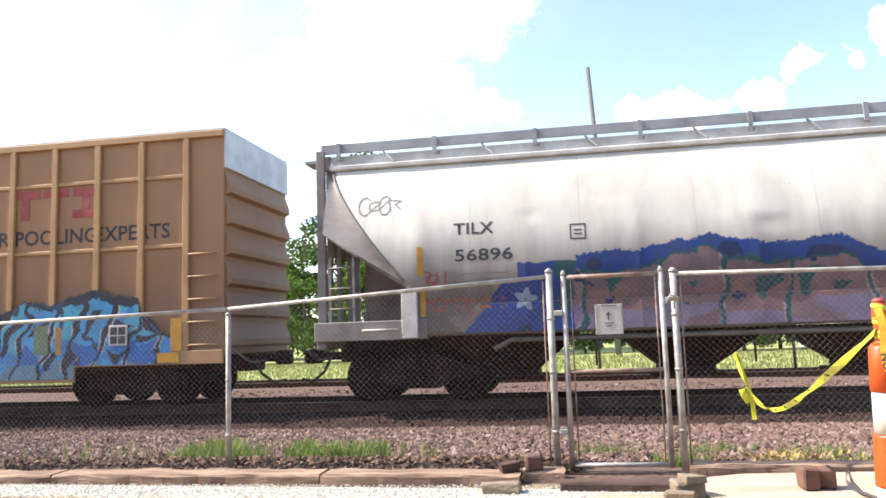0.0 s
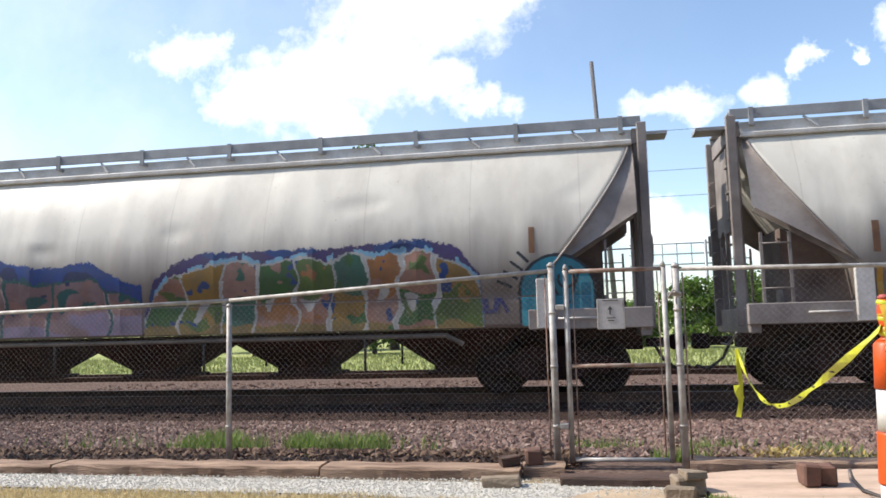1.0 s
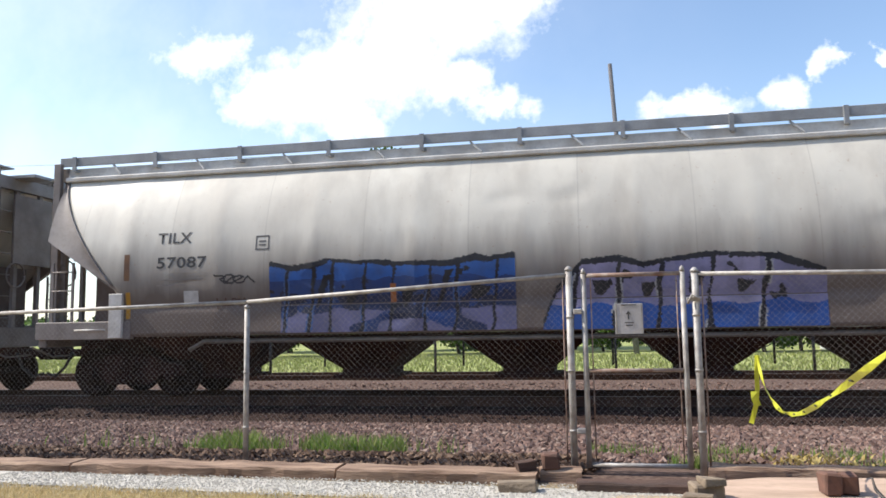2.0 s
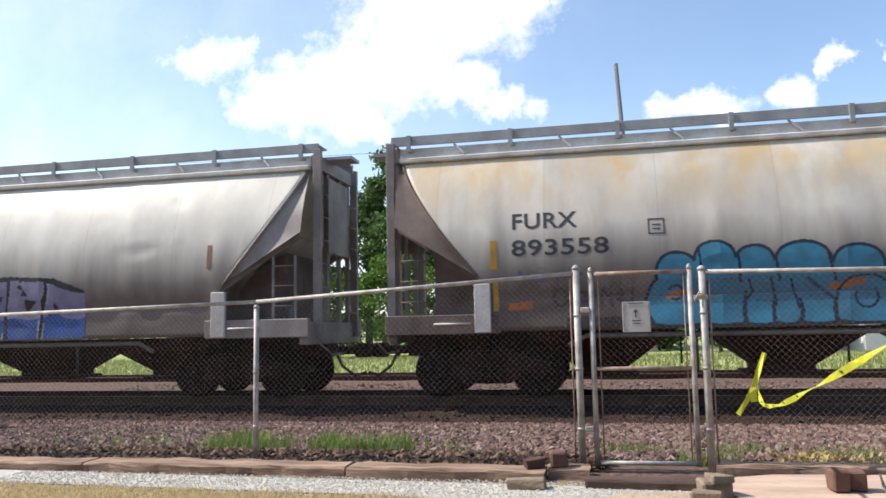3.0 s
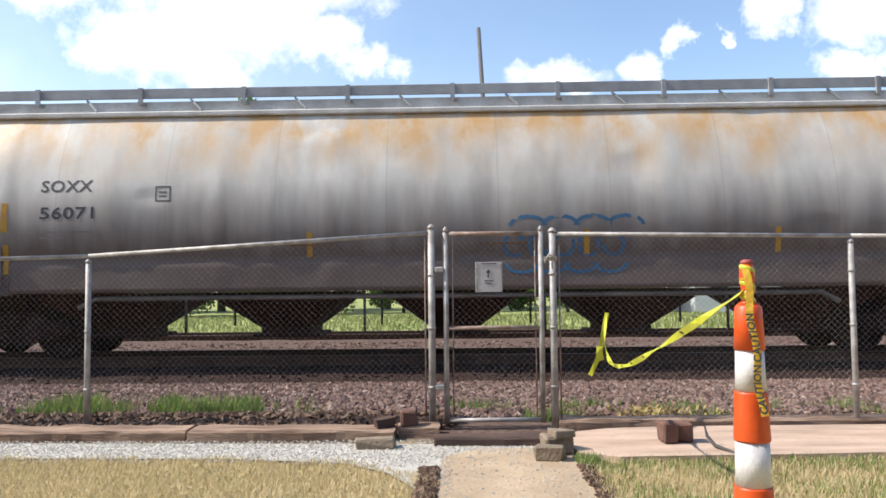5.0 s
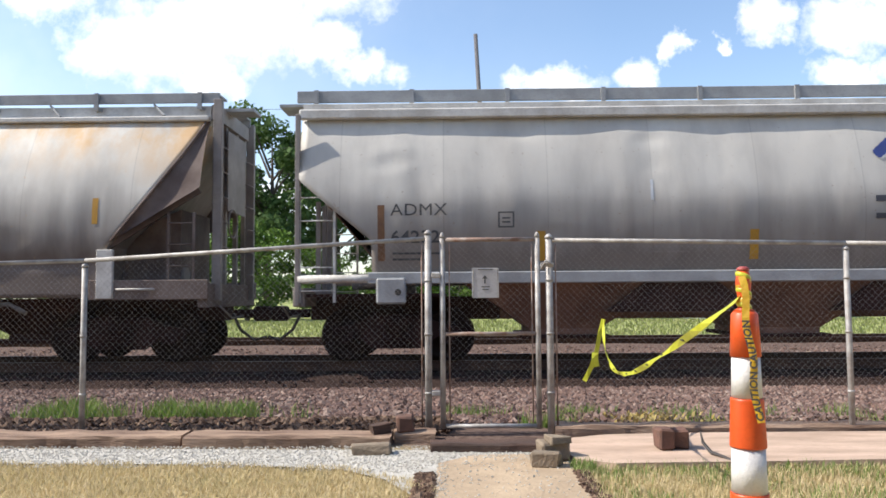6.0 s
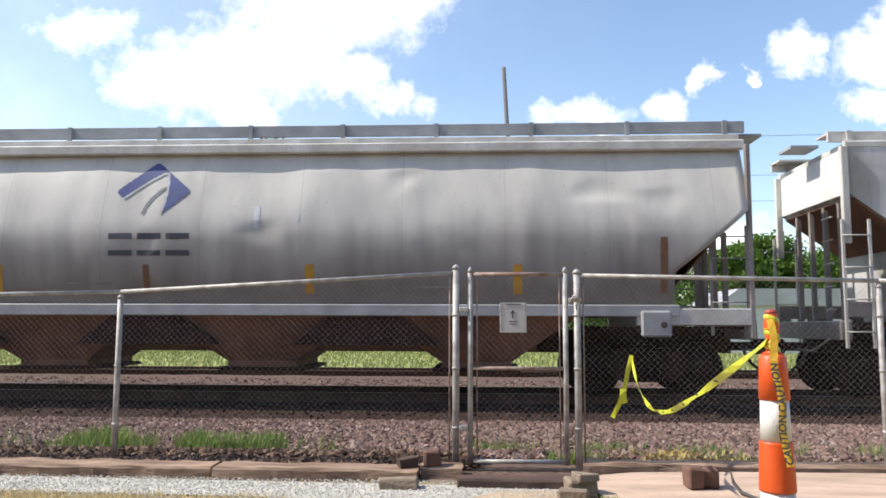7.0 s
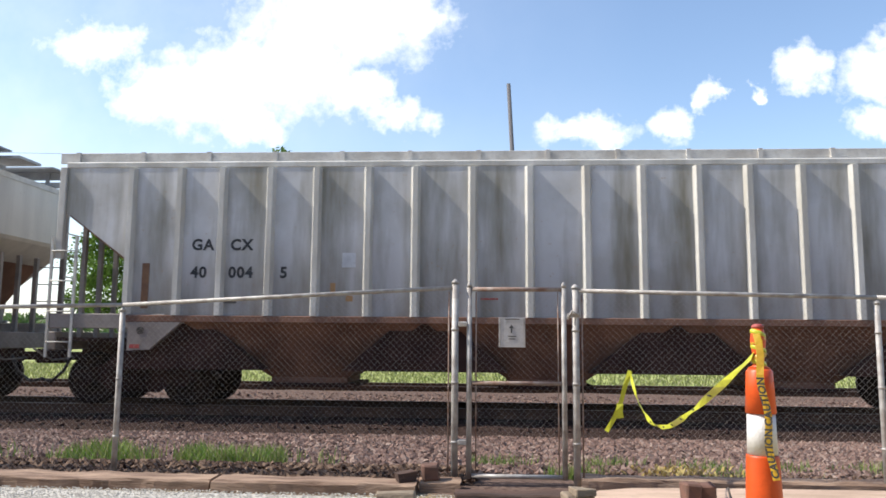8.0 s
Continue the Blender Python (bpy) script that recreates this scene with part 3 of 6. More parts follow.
def end_unit(car, L, rear, kind, mat, tall, open_ladder=True):
    """Frame, ladder and brake gear at one end of a hopper."""
    X = (lambda x: L - x) if rear else (lambda x: x)

    def bx(bm, a, b, *r, **k):
        return box(bm, min(X(a), X(b)), max(X(a), X(b)), *r, **k)

    for s in (-1, 1):
        part("corner_post", bx(B(), -0.08, 0.08, s * 1.07 - 0.05, s * 1.07 + 0.05, 1.1, tall, bevel=0.01), "frame_grey", car)
        part("end_sill_side", bx(B(), 0.0, 2.05, s * 1.5 - 0.07, s * 1.5 + 0.07, 1.12, 1.46, bevel=0.012), mat, car)
        sl = slab_between(B(), (X(0.25), s * 1.34, 3.05), (X(1.9), s * 1.5, 1.98), (0, s, 0), 0.16, 0.05)
        part("diagonal_brace", sl, mat, car)
        if not (rear and kind == "bulge"):
            ladder(car, min(X(0.28), X(0.72)), max(X(0.28), X(0.72)), s * 1.47, 1.15, 2.62, 4, mat=mat)
        g, rows = B(), []
        for k in range(21):
            z = 2.02 + (EAVE - 2.02) * k / 20
            lo = 0.17 if z > 3.05 else 0.17 + (3.05 - z) / 1.07 * 1.72
            hi = max(lo + 0.01, 0.24 + 1.5 * max(0.0, min(1.0, (EAVE - z) / 2.27)) ** 1.3 + 0.15 * max(0.0, 2.1 - z))
            w = side_width(kind, z) - 0.02
            rows.append([g.verts.new((X(lo + (hi - lo) * m / 3), s * (w - 0.03 * m * (3 - m) / 2), z)) for m in range(4)])
        for p, q in zip(rows, rows[1:]):
            for m in range(3):
                g.faces.new((p[m], p[m + 1], q[m + 1], q[m])).smooth = True
        part("end_gusset", g, mat, car)
    for y in (-0.9, -0.35, 0.35, 0.9):
        part("end_post", bx(B(), 0.06, 0.14, y - 0.05, y + 0.05, 1.4, tall - 0.35), "frame_grey", car)
    part("end_beam", bx(B(), 0.02, 0.2, -1.5, 1.5, 0.98, 1.4, bevel=0.015), mat, car)
    part("top_beam", bx(B(), 0.02, 0.16, -0.98, 0.98, tall - 0.35, tall - 0.08), "frame_grey", car)
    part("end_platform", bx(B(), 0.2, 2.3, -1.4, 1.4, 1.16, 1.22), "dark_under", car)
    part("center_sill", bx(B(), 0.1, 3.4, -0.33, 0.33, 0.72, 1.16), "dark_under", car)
    for s in (-1, 1):
        pts = [(X(0.23 + 1.5 * max(0.0, min(1.0, (EAVE - z) / 2.27)) ** 1.3), s * (side_width(kind, z) + 0.012), z) for z in np.linspace(EAVE - 0.03, 2.12, 14)]
        part("slope_flange", tube(B(), pts, 0.020, 6), mat, car)
    inner = prism_y(B(), [(X(0.75), 1.23), (X(1.9), 1.23), (X(1.9), 1.95), (X(1.2), 2.55), (X(0.75), 2.75)], -0.8, 0.8)
    part("end_bulkhead", inner, "frame_brown", car)
    part("end_sheet", bx(B(), -0.015, 0.015, -0.52, 0.62, 2.75, 4.25, bevel=0.006), "frame_grey", car, "pale upright end sheet")
    wheel = tube(B(), [(X(-0.12), -0.55 + 0.26 * math.cos(k * math.tau / 20), 2.5 + 0.26 * math.sin(k * math.tau / 20)) for k in range(21)], 0.018, 6)
    part("brake_wheel", wheel, "frame_grey", car)
    for s in (-1, 1):
        for k in range(6):
            z = 1.6 + 0.45 * k
            part("end_rung", tube(B(), [(X(0.0), s * 1.05, z), (X(-0.07), s * 1.03, z), (X(-0.07), s * 0.67, z), (X(0.0), s * 0.65, z)], 0.013, 6), "frame_grey", car)
    if kind == "round":
        part("jacking_panel", bx(B(), 1.62, 1.9, -1.63, -1.55, 1.14, 1.98, bevel=0.01), "panel_white", car, "pale grey upright steel panel")
        part("end_walkway", bx(B(), -0.5, 0.5, -0.55, -0.05, tall - 0.10, tall - 0.04), "walk_grey", car)
        part("brake_cylinder", tube(B(), [(X(0.7), -0.6, 1.55), (X(1.4), -0.6, 1.55)], 0.16, 14), "frame_grey", car)
        bm = B()
        tube(bm, [(X(0.9), -1.62, 1.30), (X(1.55), -1.62, 1.30)], 0.02, 6)
        part("grab_iron", bm, "panel_white", car)
    coupler(car, X(0.02), 1 if rear else -1)


def hopper_bay(car, x, half_top, half_bot, z_top, z_bot, mat, w_top=1.42, w_bot=0.55):
    bm = B()
    t = [bm.verts.new((x + a * half_top, b * w_top, z_top)) for a, b in ((-1, -1), (1, -1), (1, 1), (-1, 1))]
    m = [bm.verts.new((x + a * half_bot, b * w_bot, z_bot + 0.1)) for a, b in ((-1, -1), (1, -1), (1, 1), (-1, 1))]
    l = [bm.verts.new((x + a * half_bot, b * w_bot, z_bot)) for a, b in ((-1, -1), (1, -1), (1, 1), (-1, 1))]
    for p, q in ((t, m), (m, l)):
        for i in range(4):
            bm.faces.new((p[i], q[i], q[(i + 1) % 4], p[(i + 1) % 4]))
    bm.faces.new(t[::-1])
    bm.faces.new(l)
    bmesh.ops.recalc_face_normals(bm, faces=bm.faces)
    ob = part("hopper_bay", bm, mat, car)
    part("outlet_gate", box(B(), x - half_bot - 0.16, x + half_bot + 0.16, -w_bot - 0.08, w_bot + 0.08, z_bot - 0.07, z_bot - 0.003, 0.012), "dark_under", ob)


def roof_walk(car, L, tall, y, posts, mat="walk_grey", board=0.17):
    """The running board along one edge of the roof, on brackets."""
    s = -1 if y < 0 else 1
    part("running_board", box(B(), 0.0, L, y - 0.02, y + 0.03, tall - board, tall, 0.006), mat, car)
    part("running_board_deck", box(B(), 0.0, L, min(y + 0.034, y - s * 0.45), max(y + 0.034, y - s * 0.45), tall - 0.05, tall - 0.02), mat, car)
    for i in range(posts):
        x = 0.35 + (L - 0.7) * i / (posts - 1)
        bm = box(B(), x - 0.04, x + 0.04, y - 0.06, y - 0.024, tall - board - 0.12, tall + 0.004)
        slab_between(bm, (x, y, tall - board - 0.10), (x + 0.3, y - s * 0.35, tall - board - 0.16), (0, 0, 1), 0.06, 0.05)
        part("bracket", bm, mat, car)


def round_hopper(name, label, paint_name, L, seed, code, number, big=0.29, ends="frame_grey", name_x=2.58):
    car = thing(name, label, "hopper car", "cars of the train")
    tall, eave = 4.70, EAVE
    slope = lambda z: 0.22 + 1.5 * max(0.0, min(1.0, (eave - z) / 2.27)) ** 1.3 + 0.15 * max(0.0, 2.1 - z)
    body_shell(car, "round", L, 1.16, eave, slope, paint_name, 0.036, seed)
    for s in (-1, 1):
        part("roof_rail", box(B(), 0.17, L - 0.17, s * 1.03 - 0.07, s * 1.03 + 0.07, eave - 0.01, eave + 0.085, 0.02), "panel_white", car)
        edge = slab_between(B(), (0.17, s * 0.97, eave + 0.185), (L - 0.17, s * 0.97, eave + 0.185), (0, s * 1, 0.16), 0.20, 0.02)
        part("roof_edge_plate", edge, "panel_white", car, "pale steel roof edge below the running board")
        roof_walk(car, L, 4.83, s * 1.02, 11, board=0.18)
        for i in range(10):
            x = 1.2 + (L - 2.4) * i / 9
            part("roof_bracket", slab_between(B(), (x, s * 1.0, eave + 0.32), (x + 0.22, s * 1.075, eave + 0.10), (0, s, 0), 0.035, 0.025), "walk_grey", car)
    part("roof", prism_y(B(), [(0.2, eave - 0.04), (L - 0.2, eave - 0.04), (L - 0.2, eave + 0.07), (0.2, eave + 0.07)], -0.93, 0.93), "panel_white", car)
    part("hatch_trough", box(B(), 0.8, L - 0.8, -0.35, 0.35, eave + 0.104, eave + 0.3, 0.03), "walk_grey", car)
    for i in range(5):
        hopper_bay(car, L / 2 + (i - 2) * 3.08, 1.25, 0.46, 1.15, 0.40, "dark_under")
    for s in (-1, 1):
        part("side_pipe", tube(B(), [(3.2, s * 1.42, 0.90), (3.5, s * 1.42, 1.06), (L - 3.5, s * 1.42, 1.06), (L - 3.2, s * 1.42, 0.90)], 0.042, 8), "pipe", car)
        for i in range(4):
            x = L / 2 + (i - 1.5) * 3.08
            part("drop_pipe", tube(B(), [(x, s * 1.42, 1.10), (x, s * 1.42, 0.45)], 0.025, 6), "black_rod", car)
    end_unit(car, L, False, "round", ends, tall)
    end_unit(car, L, True, "round", ends, tall)
    truck(car, 1.72)
    truck(car, L - 1.72)
    lettering(car, "round", code, name_x, 2.91, big)
    lettering(car, "round", number, name_x, 2.44, big, stretch=1.36)
    for k, ln in enumerate((0.95, 0.6)):
        mark(car, "round", 2.6, 2.2 - 0.1 * k, ln, 0.025, "frame_grey", "small_print")
    stripe = "brown_mark" if number == "57087" else "yellow_mark"
    mark(car, "round", 1.92, 2.22, 0.11, 0.5, stripe, "reflective_stripe")
    mark(car, "round", 1.95, 1.50, 0.09, 0.5, "yellow_mark", "reflective_stripe")
    mark(car, "round", L - 2.0, 2.42, 0.1, 0.45, "yellow_mark" if number == "56071" else "brown_mark", "reflective_stripe")
    frame_mark(car, "round", 4.58, 2.72, 0.27, 0.27, 0.025, "grey_letters")
    return car


def bulge_hopper(L):
    car = thing("grain_hopper_car", "pale grey bulged-side hopper car with a blue leaf emblem", "hopper car", "cars of the train")
    tall, eave = 4.66, 4.30
    slope = lambda z: 0.12 + 1.24 * max(0.0, min(1.0, (3.15 - z) / 1.05)) ** 1.05
    body_shell(car, "bulge", L, 1.48, eave, slope, "grey_hopper", 0.06, 77)
    for s in (-1, 1):
        part("top_chord", box(B(), 0.08, L - 0.08, s * 1.32 - 0.07, s * 1.32 + 0.07, eave - 0.05, eave + 0.12, 0.02), "panel_white", car, "pale steel roof edge")
        part("side_sill", box(B(), 1.3, L - 1.3, s * 1.53 - 0.04, s * 1.53 + 0.04, 1.36, 1.56, 0.015), "sill_grey", car)
        part("roof_edge_plate", box(B(), 0.12, L - 0.12, s * 1.2 - 0.02, s * 1.2 + 0.02, eave + 0.12, eave + 0.25, 0.006), "panel_white", car)
        roof_walk(car, L, tall + 0.14, s * 1.15, 13, board=0.21)
        for x in (0.05, L - 0.13):
            part("corner_post", box(B(), x, x + 0.08, s * 1.5 - 0.05, s * 1.5 + 0.05, 1.0, eave, 0.008), "frame_grey", car)
        part("end_sill", tube(B(), [(0.1, s * 1.5, 1.45), (1.95, s * 1.5, 1.45)], 0.075, 12), "panel_white", car)
        part("end_sill", box(B(), L - 2.0, L - 0.1, s * 1.5 - 0.05, s * 1.5 + 0.05, 1.22, 1.5, 0.012), "panel_white", car)
        part("jacking_pad", box(B(), 1.45, 1.95, s * 1.60 - 0.04, s * 1.60 + 0.04, 1.02, 1.46, 0.03), "sill_grey", car)
        part("jacking_pad", box(B(), L - 1.95, L - 1.45, s * 1.60 - 0.04, s * 1.60 + 0.04, 1.02, 1.46, 0.03), "sill_grey", car)
        for x in (1.82, L - 1.58):
            part("jacking_hole", tube(B(), [(x, s * 1.642, 1.22), (x, s * 1.646, 1.22)], 0.055, 12), "black_rod", car)
        ladder(car, 0.12, 0.72, s * 1.5, 1.05, 3.05, 5, mat="panel_white")
        ladder(car, L - 0.75, L - 0.15, s * 1.5, 1.05, 2.9, 5, mat="frame_grey")
    part("roof", box(B(), 0.1, L - 0.1, -1.24, 1.24, eave - 0.03, eave + 0.08), "panel_white", car)
    part("hatch_trough", box(B(), 0.8, L - 0.8, -0.35, 0.35, eave + 0.084, eave + 0.28, 0.03), "walk_grey", car)
    for e in (0, 1):
        X = (lambda x: L - x) if e else (lambda x: x)
        part("end_beam", box(B(), min(X(0), X(0.2)), max(X(0), X(0.2)), -1.45, 1.45, 0.98, 1.3, 0.015), "frame_grey", car)
        part("end_platform", box(B(), min(X(0.2), X(2.6)), max(X(0.2), X(2.6)), -1.4, 1.4, 1.14, 1.2), "dark_under", car)
        part("center_sill", box(B(), min(X(0.1), X(3.6)), max(X(0.1), X(3.6)), -0.33, 0.33, 0.72, 1.14), "dark_under", car)
        for y in (-0.9, -0.3, 0.3, 0.9):
            part("end_post", box(B(), min(X(0.3), X(0.38)), max(X(0.3), X(0.38)), y - 0.04, y + 0.04, 1.2, 2.85), "frame_grey", car)
        part("roof_end_step", box(B(), min(X(-0.35), X(0.5)), max(X(-0.35), X(0.5)), -1.0, -0.3, tall - 0.1, tall - 0.05), "walk_grey", car)
        coupler(car, X(0.02), 1 if e else -1)
        part("brake_cylinder", tube(B(), [(X(0.9), -0.5, 1.42), (X(1.6), -0.5, 1.42)], 0.15, 14), "frame_grey", car)
        part("slope_sheet", slab_between(B(), (X(0.60), 0, 2.72), (X(1.38), 0, 1.80), (-0.5 if e else 0.5, 0, -1), 2.74, 0.02), "brown_hopper", car, "brown dirty underside of the slope sheet")
        truck(car, X(1.75))
    for i in range(4):
        hopper_bay(car, L / 2 + (i - 1.5) * 3.85, 1.90, 0.62, 1.478, 0.46, "brown_hopper", 1.5, 0.9)
    part("center_sill", box(B(), 3.6, L - 3.6, -0.36, 0.36, 0.72, 1.3), "brown_hopper", car)
    for i in range(3):
        x = L / 2 + (i - 1) * 3.85
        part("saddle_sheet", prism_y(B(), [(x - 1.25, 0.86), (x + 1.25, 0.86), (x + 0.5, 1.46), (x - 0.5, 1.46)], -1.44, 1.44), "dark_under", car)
    lettering(car, "bulge", "ADMX", 1.69, 2.52, 0.29, "grey_letters", proud=0.014)
    lettering(car, "bulge", "64232", 1.69, 2.06, 0.29, "grey_letters", proud=0.014)
    for k, ln in enumerate((0.9, 0.55)):
        mark(car, "bulge", 1.72, 1.86 - 0.1 * k, ln, 0.035, "grey_letters", "small_print")
    mark(car, "bulge", 1.47, 1.75, 0.12, 0.95, "brown_mark", "reflective_stripe")
    mark(car, "bulge", L - 1.6, 1.75, 0.12, 0.95, "brown_mark", "reflective_stripe")
    for x in (4.17, 7.76, 13.32, 16.9):
        mark(car, "bulge", x, 1.74, 0.15, 0.50, "yellow_mark", "reflective_stripe")
    mark(car, "bulge", 10.45, 1.74, 0.11, 0.5, "brown_mark", "reflective_stripe")
    frame_mark(car, "bulge", 3.52, 2.3, 0.27, 0.27, 0.025, "grey_letters")
    mark(car, "bulge", 10.82, 1.1, 0.3, 0.16, "panel_white", "placard", proud=0.06)
    return car


def emblem(car, x, z):
    """A blue leaf emblem in a rounded diamond, with a plain dark bar for the name below it."""
    blue, white = (0.045, 0.07, 0.26), (0.60, 0.60, 0.58)

    def pick(u, v):
        a, b = u - 0.69, v - 0.60
        if abs(a) / 0.68 + abs(b) / 0.57 > 1.0 or abs(a) > 0.64 or abs(b) > 0.54:
            return None
        arc = 0.36 - 0.72 * max(0.0, 0.16 - a) ** 1.15
        edge = 0.17 + 0.10 * math.sin((b + 0.55) * 2.6)
        if a < edge and b < arc:
            if a > edge - 0.045 or b > arc - 0.045:
                return white
            vein = abs(math.hypot(a - 0.62, b + 0.62) - 0.80)
            return (0.20, 0.21, 0.23) if vein < 0.022 and -0.42 < b < 0.10 else None
        return blue

    graffiti(car, "bulge", x, x + 1.40, z, z + 1.2, pick, "faded blue and white leaf emblem", proud=0.012)
    bars = lambda u, v: (0.09, 0.09, 0.11) if (v < 0.09 or v > 0.28) and min(abs(u - k) for k in (0.24, 0.75, 1.26)) < 0.215 else None
    graffiti(car, "bulge", x - 0.05, x + 1.45, z - 0.55, z - 0.15, bars, "dark painted name as plain bars", proud=0.012)


def ribbed_hopper(L):
    car = thing("ribbed_hopper_car", "grey hopper car with upright outside ribs and brown hoppers", "hopper car", "cars of the train")
    sill, eave, tall = 1.58, 4.26, 4.56
    w = 1.46
    bm = B()
    outline = [(1.4, sill), (L - 1.4, sill), (L - 1.4, 2.6), (L - 0.25, 3.45), (L - 0.25, eave), (0.25, eave), (0.25, 3.45), (1.4, 2.6)]
    prism_y(bm, outline, -w, w)
    part("body", bm, "ribbed_hopper", car)
    for s in (-1, 1):
        for x in (1.47, 2.36, 3.13, 4.0, 4.83, 5.75, 6.58, 7.58, 8.57, 9.55, 10.5, 11.45, 12.3, 13.18, 14.05, 14.9, 15.65, 16.35):
            bm = B()
            prof = [(-0.085, 0), (-0.045, 0.10), (0.045, 0.10), (0.085, 0)]
            a = [bm.verts.new((x + px, s * (w + py), sill + 0.02)) for px, py in prof]
            b = [bm.verts.new((x + px, s * (w + py), eave - 0.03)) for px, py in prof]
            for k in range(3):
                bm.faces.new((a[k], a[k + 1], b[k + 1], b[k]))
            bm.faces.new(a)
            bm.faces.new(b[::-1])
            bmesh.ops.recalc_face_normals(bm, faces=bm.faces)
            part("rib", bm, "rib", car)
        part("side_sill", box(B(), 1.5, L - 1.5, s * (w + 0.03) - 0.05, s * (w + 0.03) + 0.05, sill - 0.1, sill + 0.018, 0.01), "brown_hopper", car)
        part("top_chord", box(B(), 0.2, L - 0.2, s * (w - 0.04) - 0.05, s * (w - 0.04) + 0.05, eave - 0.02, eave + 0.10, 0.02), "rib", car)
        roof_walk(car, L, tall, s * 1.30, 15, "panel_white", 0.19)
        for e in (0, 1):
            X = (lambda x: L - x) if e else (lambda x: x)
            part("corner_post", box(B(), min(X(0.12), X(0.24)), max(X(0.12), X(0.24)), s * w - 0.05, s * w + 0.05, 2.6, eave, 0.01), "rib", car)
            ladder(car, min(X(0.08), X(0.52)), max(X(0.08), X(0.52)), s * (w + 0.06), 0.85, 3.0, 4, mat="rib")
            part("end_sill", box(B(), min(X(0.1), X(2.2)), max(X(0.1), X(2.2)), s * w - 0.06, s * w + 0.06, 1.36, 1.62, 0.012), "frame_grey", car)
            part("jacking_pad", prism_y(B(), [(X(1.55), 0.98), (X(1.95), 1.0), (X(2.5), sill - 0.1), (X(1.55), sill - 0.1)], s * 1.5 - 0.04, s * 1.5 + 0.04), "frame_grey", car)
            part("jacking_hole", tube(B(), [(X(1.78), s * 1.542, 1.33), (X(1.78), s * 1.546, 1.33)], 0.07, 12), "black_rod", car)
            part("red_marker", box(B(), min(X(1.60), X(1.78)), max(X(1.60), X(1.78)), s * 1.545 - 0.003, s * 1.545 + 0.003, 1.02, 1.09), "red_paint", car)
    part("roof", box(B(), 0.25, L - 0.25, -1.4, 1.4, eave + 0.004, eave + 0.08), "rib", car)
    for e in (0, 1):
        X = (lambda x: L - x) if e else (lambda x: x)
        for y in (-0.9, -0.3, 0.3, 0.9):
            part("end_post", box(B(), min(X(0.3), X(0.38)), max(X(0.3), X(0.38)), y - 0.04, y + 0.04, 1.2, 3.4), "frame_grey", car)
        part("end_beam", box(B(), min(X(0), X(0.2)), max(X(0), X(0.2)), -1.45, 1.45, 0.98, 1.3, 0.015), "frame_grey", car)
        part("end_platform", box(B(), min(X(0.2), X(2.6)), max(X(0.2), X(2.6)), -1.4, 1.4, 1.14, 1.2), "dark_under", car)
        part("center_sill", box(B(), min(X(0.1), X(3.6)), max(X(0.1), X(3.6)), -0.33, 0.33, 0.72, 1.14), "dark_under", car)
        part("roof_end_step", box(B(), min(X(-0.3), X(0.2)), max(X(-0.3), X(0.2)), -0.5, 0.1, tall - 0.1, tall - 0.05), "walk_grey", car)
        # Near-white sheet over the end wall: sunlit brightness put into its colour.
        part("end_panel", box(B(), min(X(0.225), X(0.246)), max(X(0.225), X(0.246)), -1.40, 1.40, 3.46, eave - 0.02), "tank_white", car, "end sheet coloured near-white for the sunlight on it")
        part("brake_tank", tube(B(), [(X(0.9), -0.5, 1.45), (X(1.7), -0.5, 1.45)], 0.17, 14), "panel_white", car)
        part("slope_sheet", slab_between(B(), (X(0.30), 0, 3.385), (X(1.38), 0, 2.585), (0.5, 0, -1), 2.86, 0.02), "brown_hopper", car, "brown underside of the slope sheet")
        for k in range(5):
            part("end_rung", tube(B(), [(X(0.10), -1.1, 1.5 + 0.4 * k), (X(0.10), -0.7, 1.5 + 0.4 * k)], 0.013, 6), "rib", car)
        coupler(car, X(0.02), 1 if e else -1)
        truck(car, X(1.5))
    for i in range(3):
        hopper_bay(car, L / 2 + (i - 1) * 4.3, 2.1, 0.70, sill - 0.1, 0.42, "brown_hopper", 1.44, 0.7)
    part("center_sill", box(B(), 3.6, L - 3.6, -0.36, 0.36, 0.75, 1.3), "dark_under", car)
    for i in range(4):
        x = L / 2 + (i - 1.5) * 4.3
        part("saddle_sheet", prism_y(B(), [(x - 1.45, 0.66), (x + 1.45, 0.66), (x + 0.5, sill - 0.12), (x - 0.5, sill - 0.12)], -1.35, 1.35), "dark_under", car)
    for text, tx, z in (("GA", 2.60, 2.76), ("CX", 3.30, 2.76), ("40", 2.60, 2.27), ("004", 3.28, 2.27), ("5", 4.2, 2.27)):
        bm = cut_fine(letters(text, 0.27, spacing=1.12, bold=0.035))
        for v in bm.verts:
            v.co = Vector((tx + v.co.x, -w - 0.006, z + v.co.z))
        part("lettering", bm, "black_paint", car)
    for x, z, a, b, c in ((1.72, 1.72, 0.13, 0.8, "brown_mark"), (5.3, 2.45, 0.24, 0.26, "galv_white"), (2.6, 1.82, 0.22, 0.05, "grey_letters"), (3.2, 1.82, 0.24, 0.05, "grey_letters"), (7.65, 2.05, 0.42, 0.03, "red_paint"), (7.72, 1.9, 0.3, 0.03, "red_paint"), (5.1, 1.98, 0.09, 0.2, "tan_rib"), (5.38, 1.86, 0.12, 0.1, "tan_rib"), (10.42, 1.85, 0.11, 0.4, "brown_mark")):
        part("stencil", box(B(), x, x + a, -w - 0.008, -w - 0.003, z, z + b), c, car)
    return car


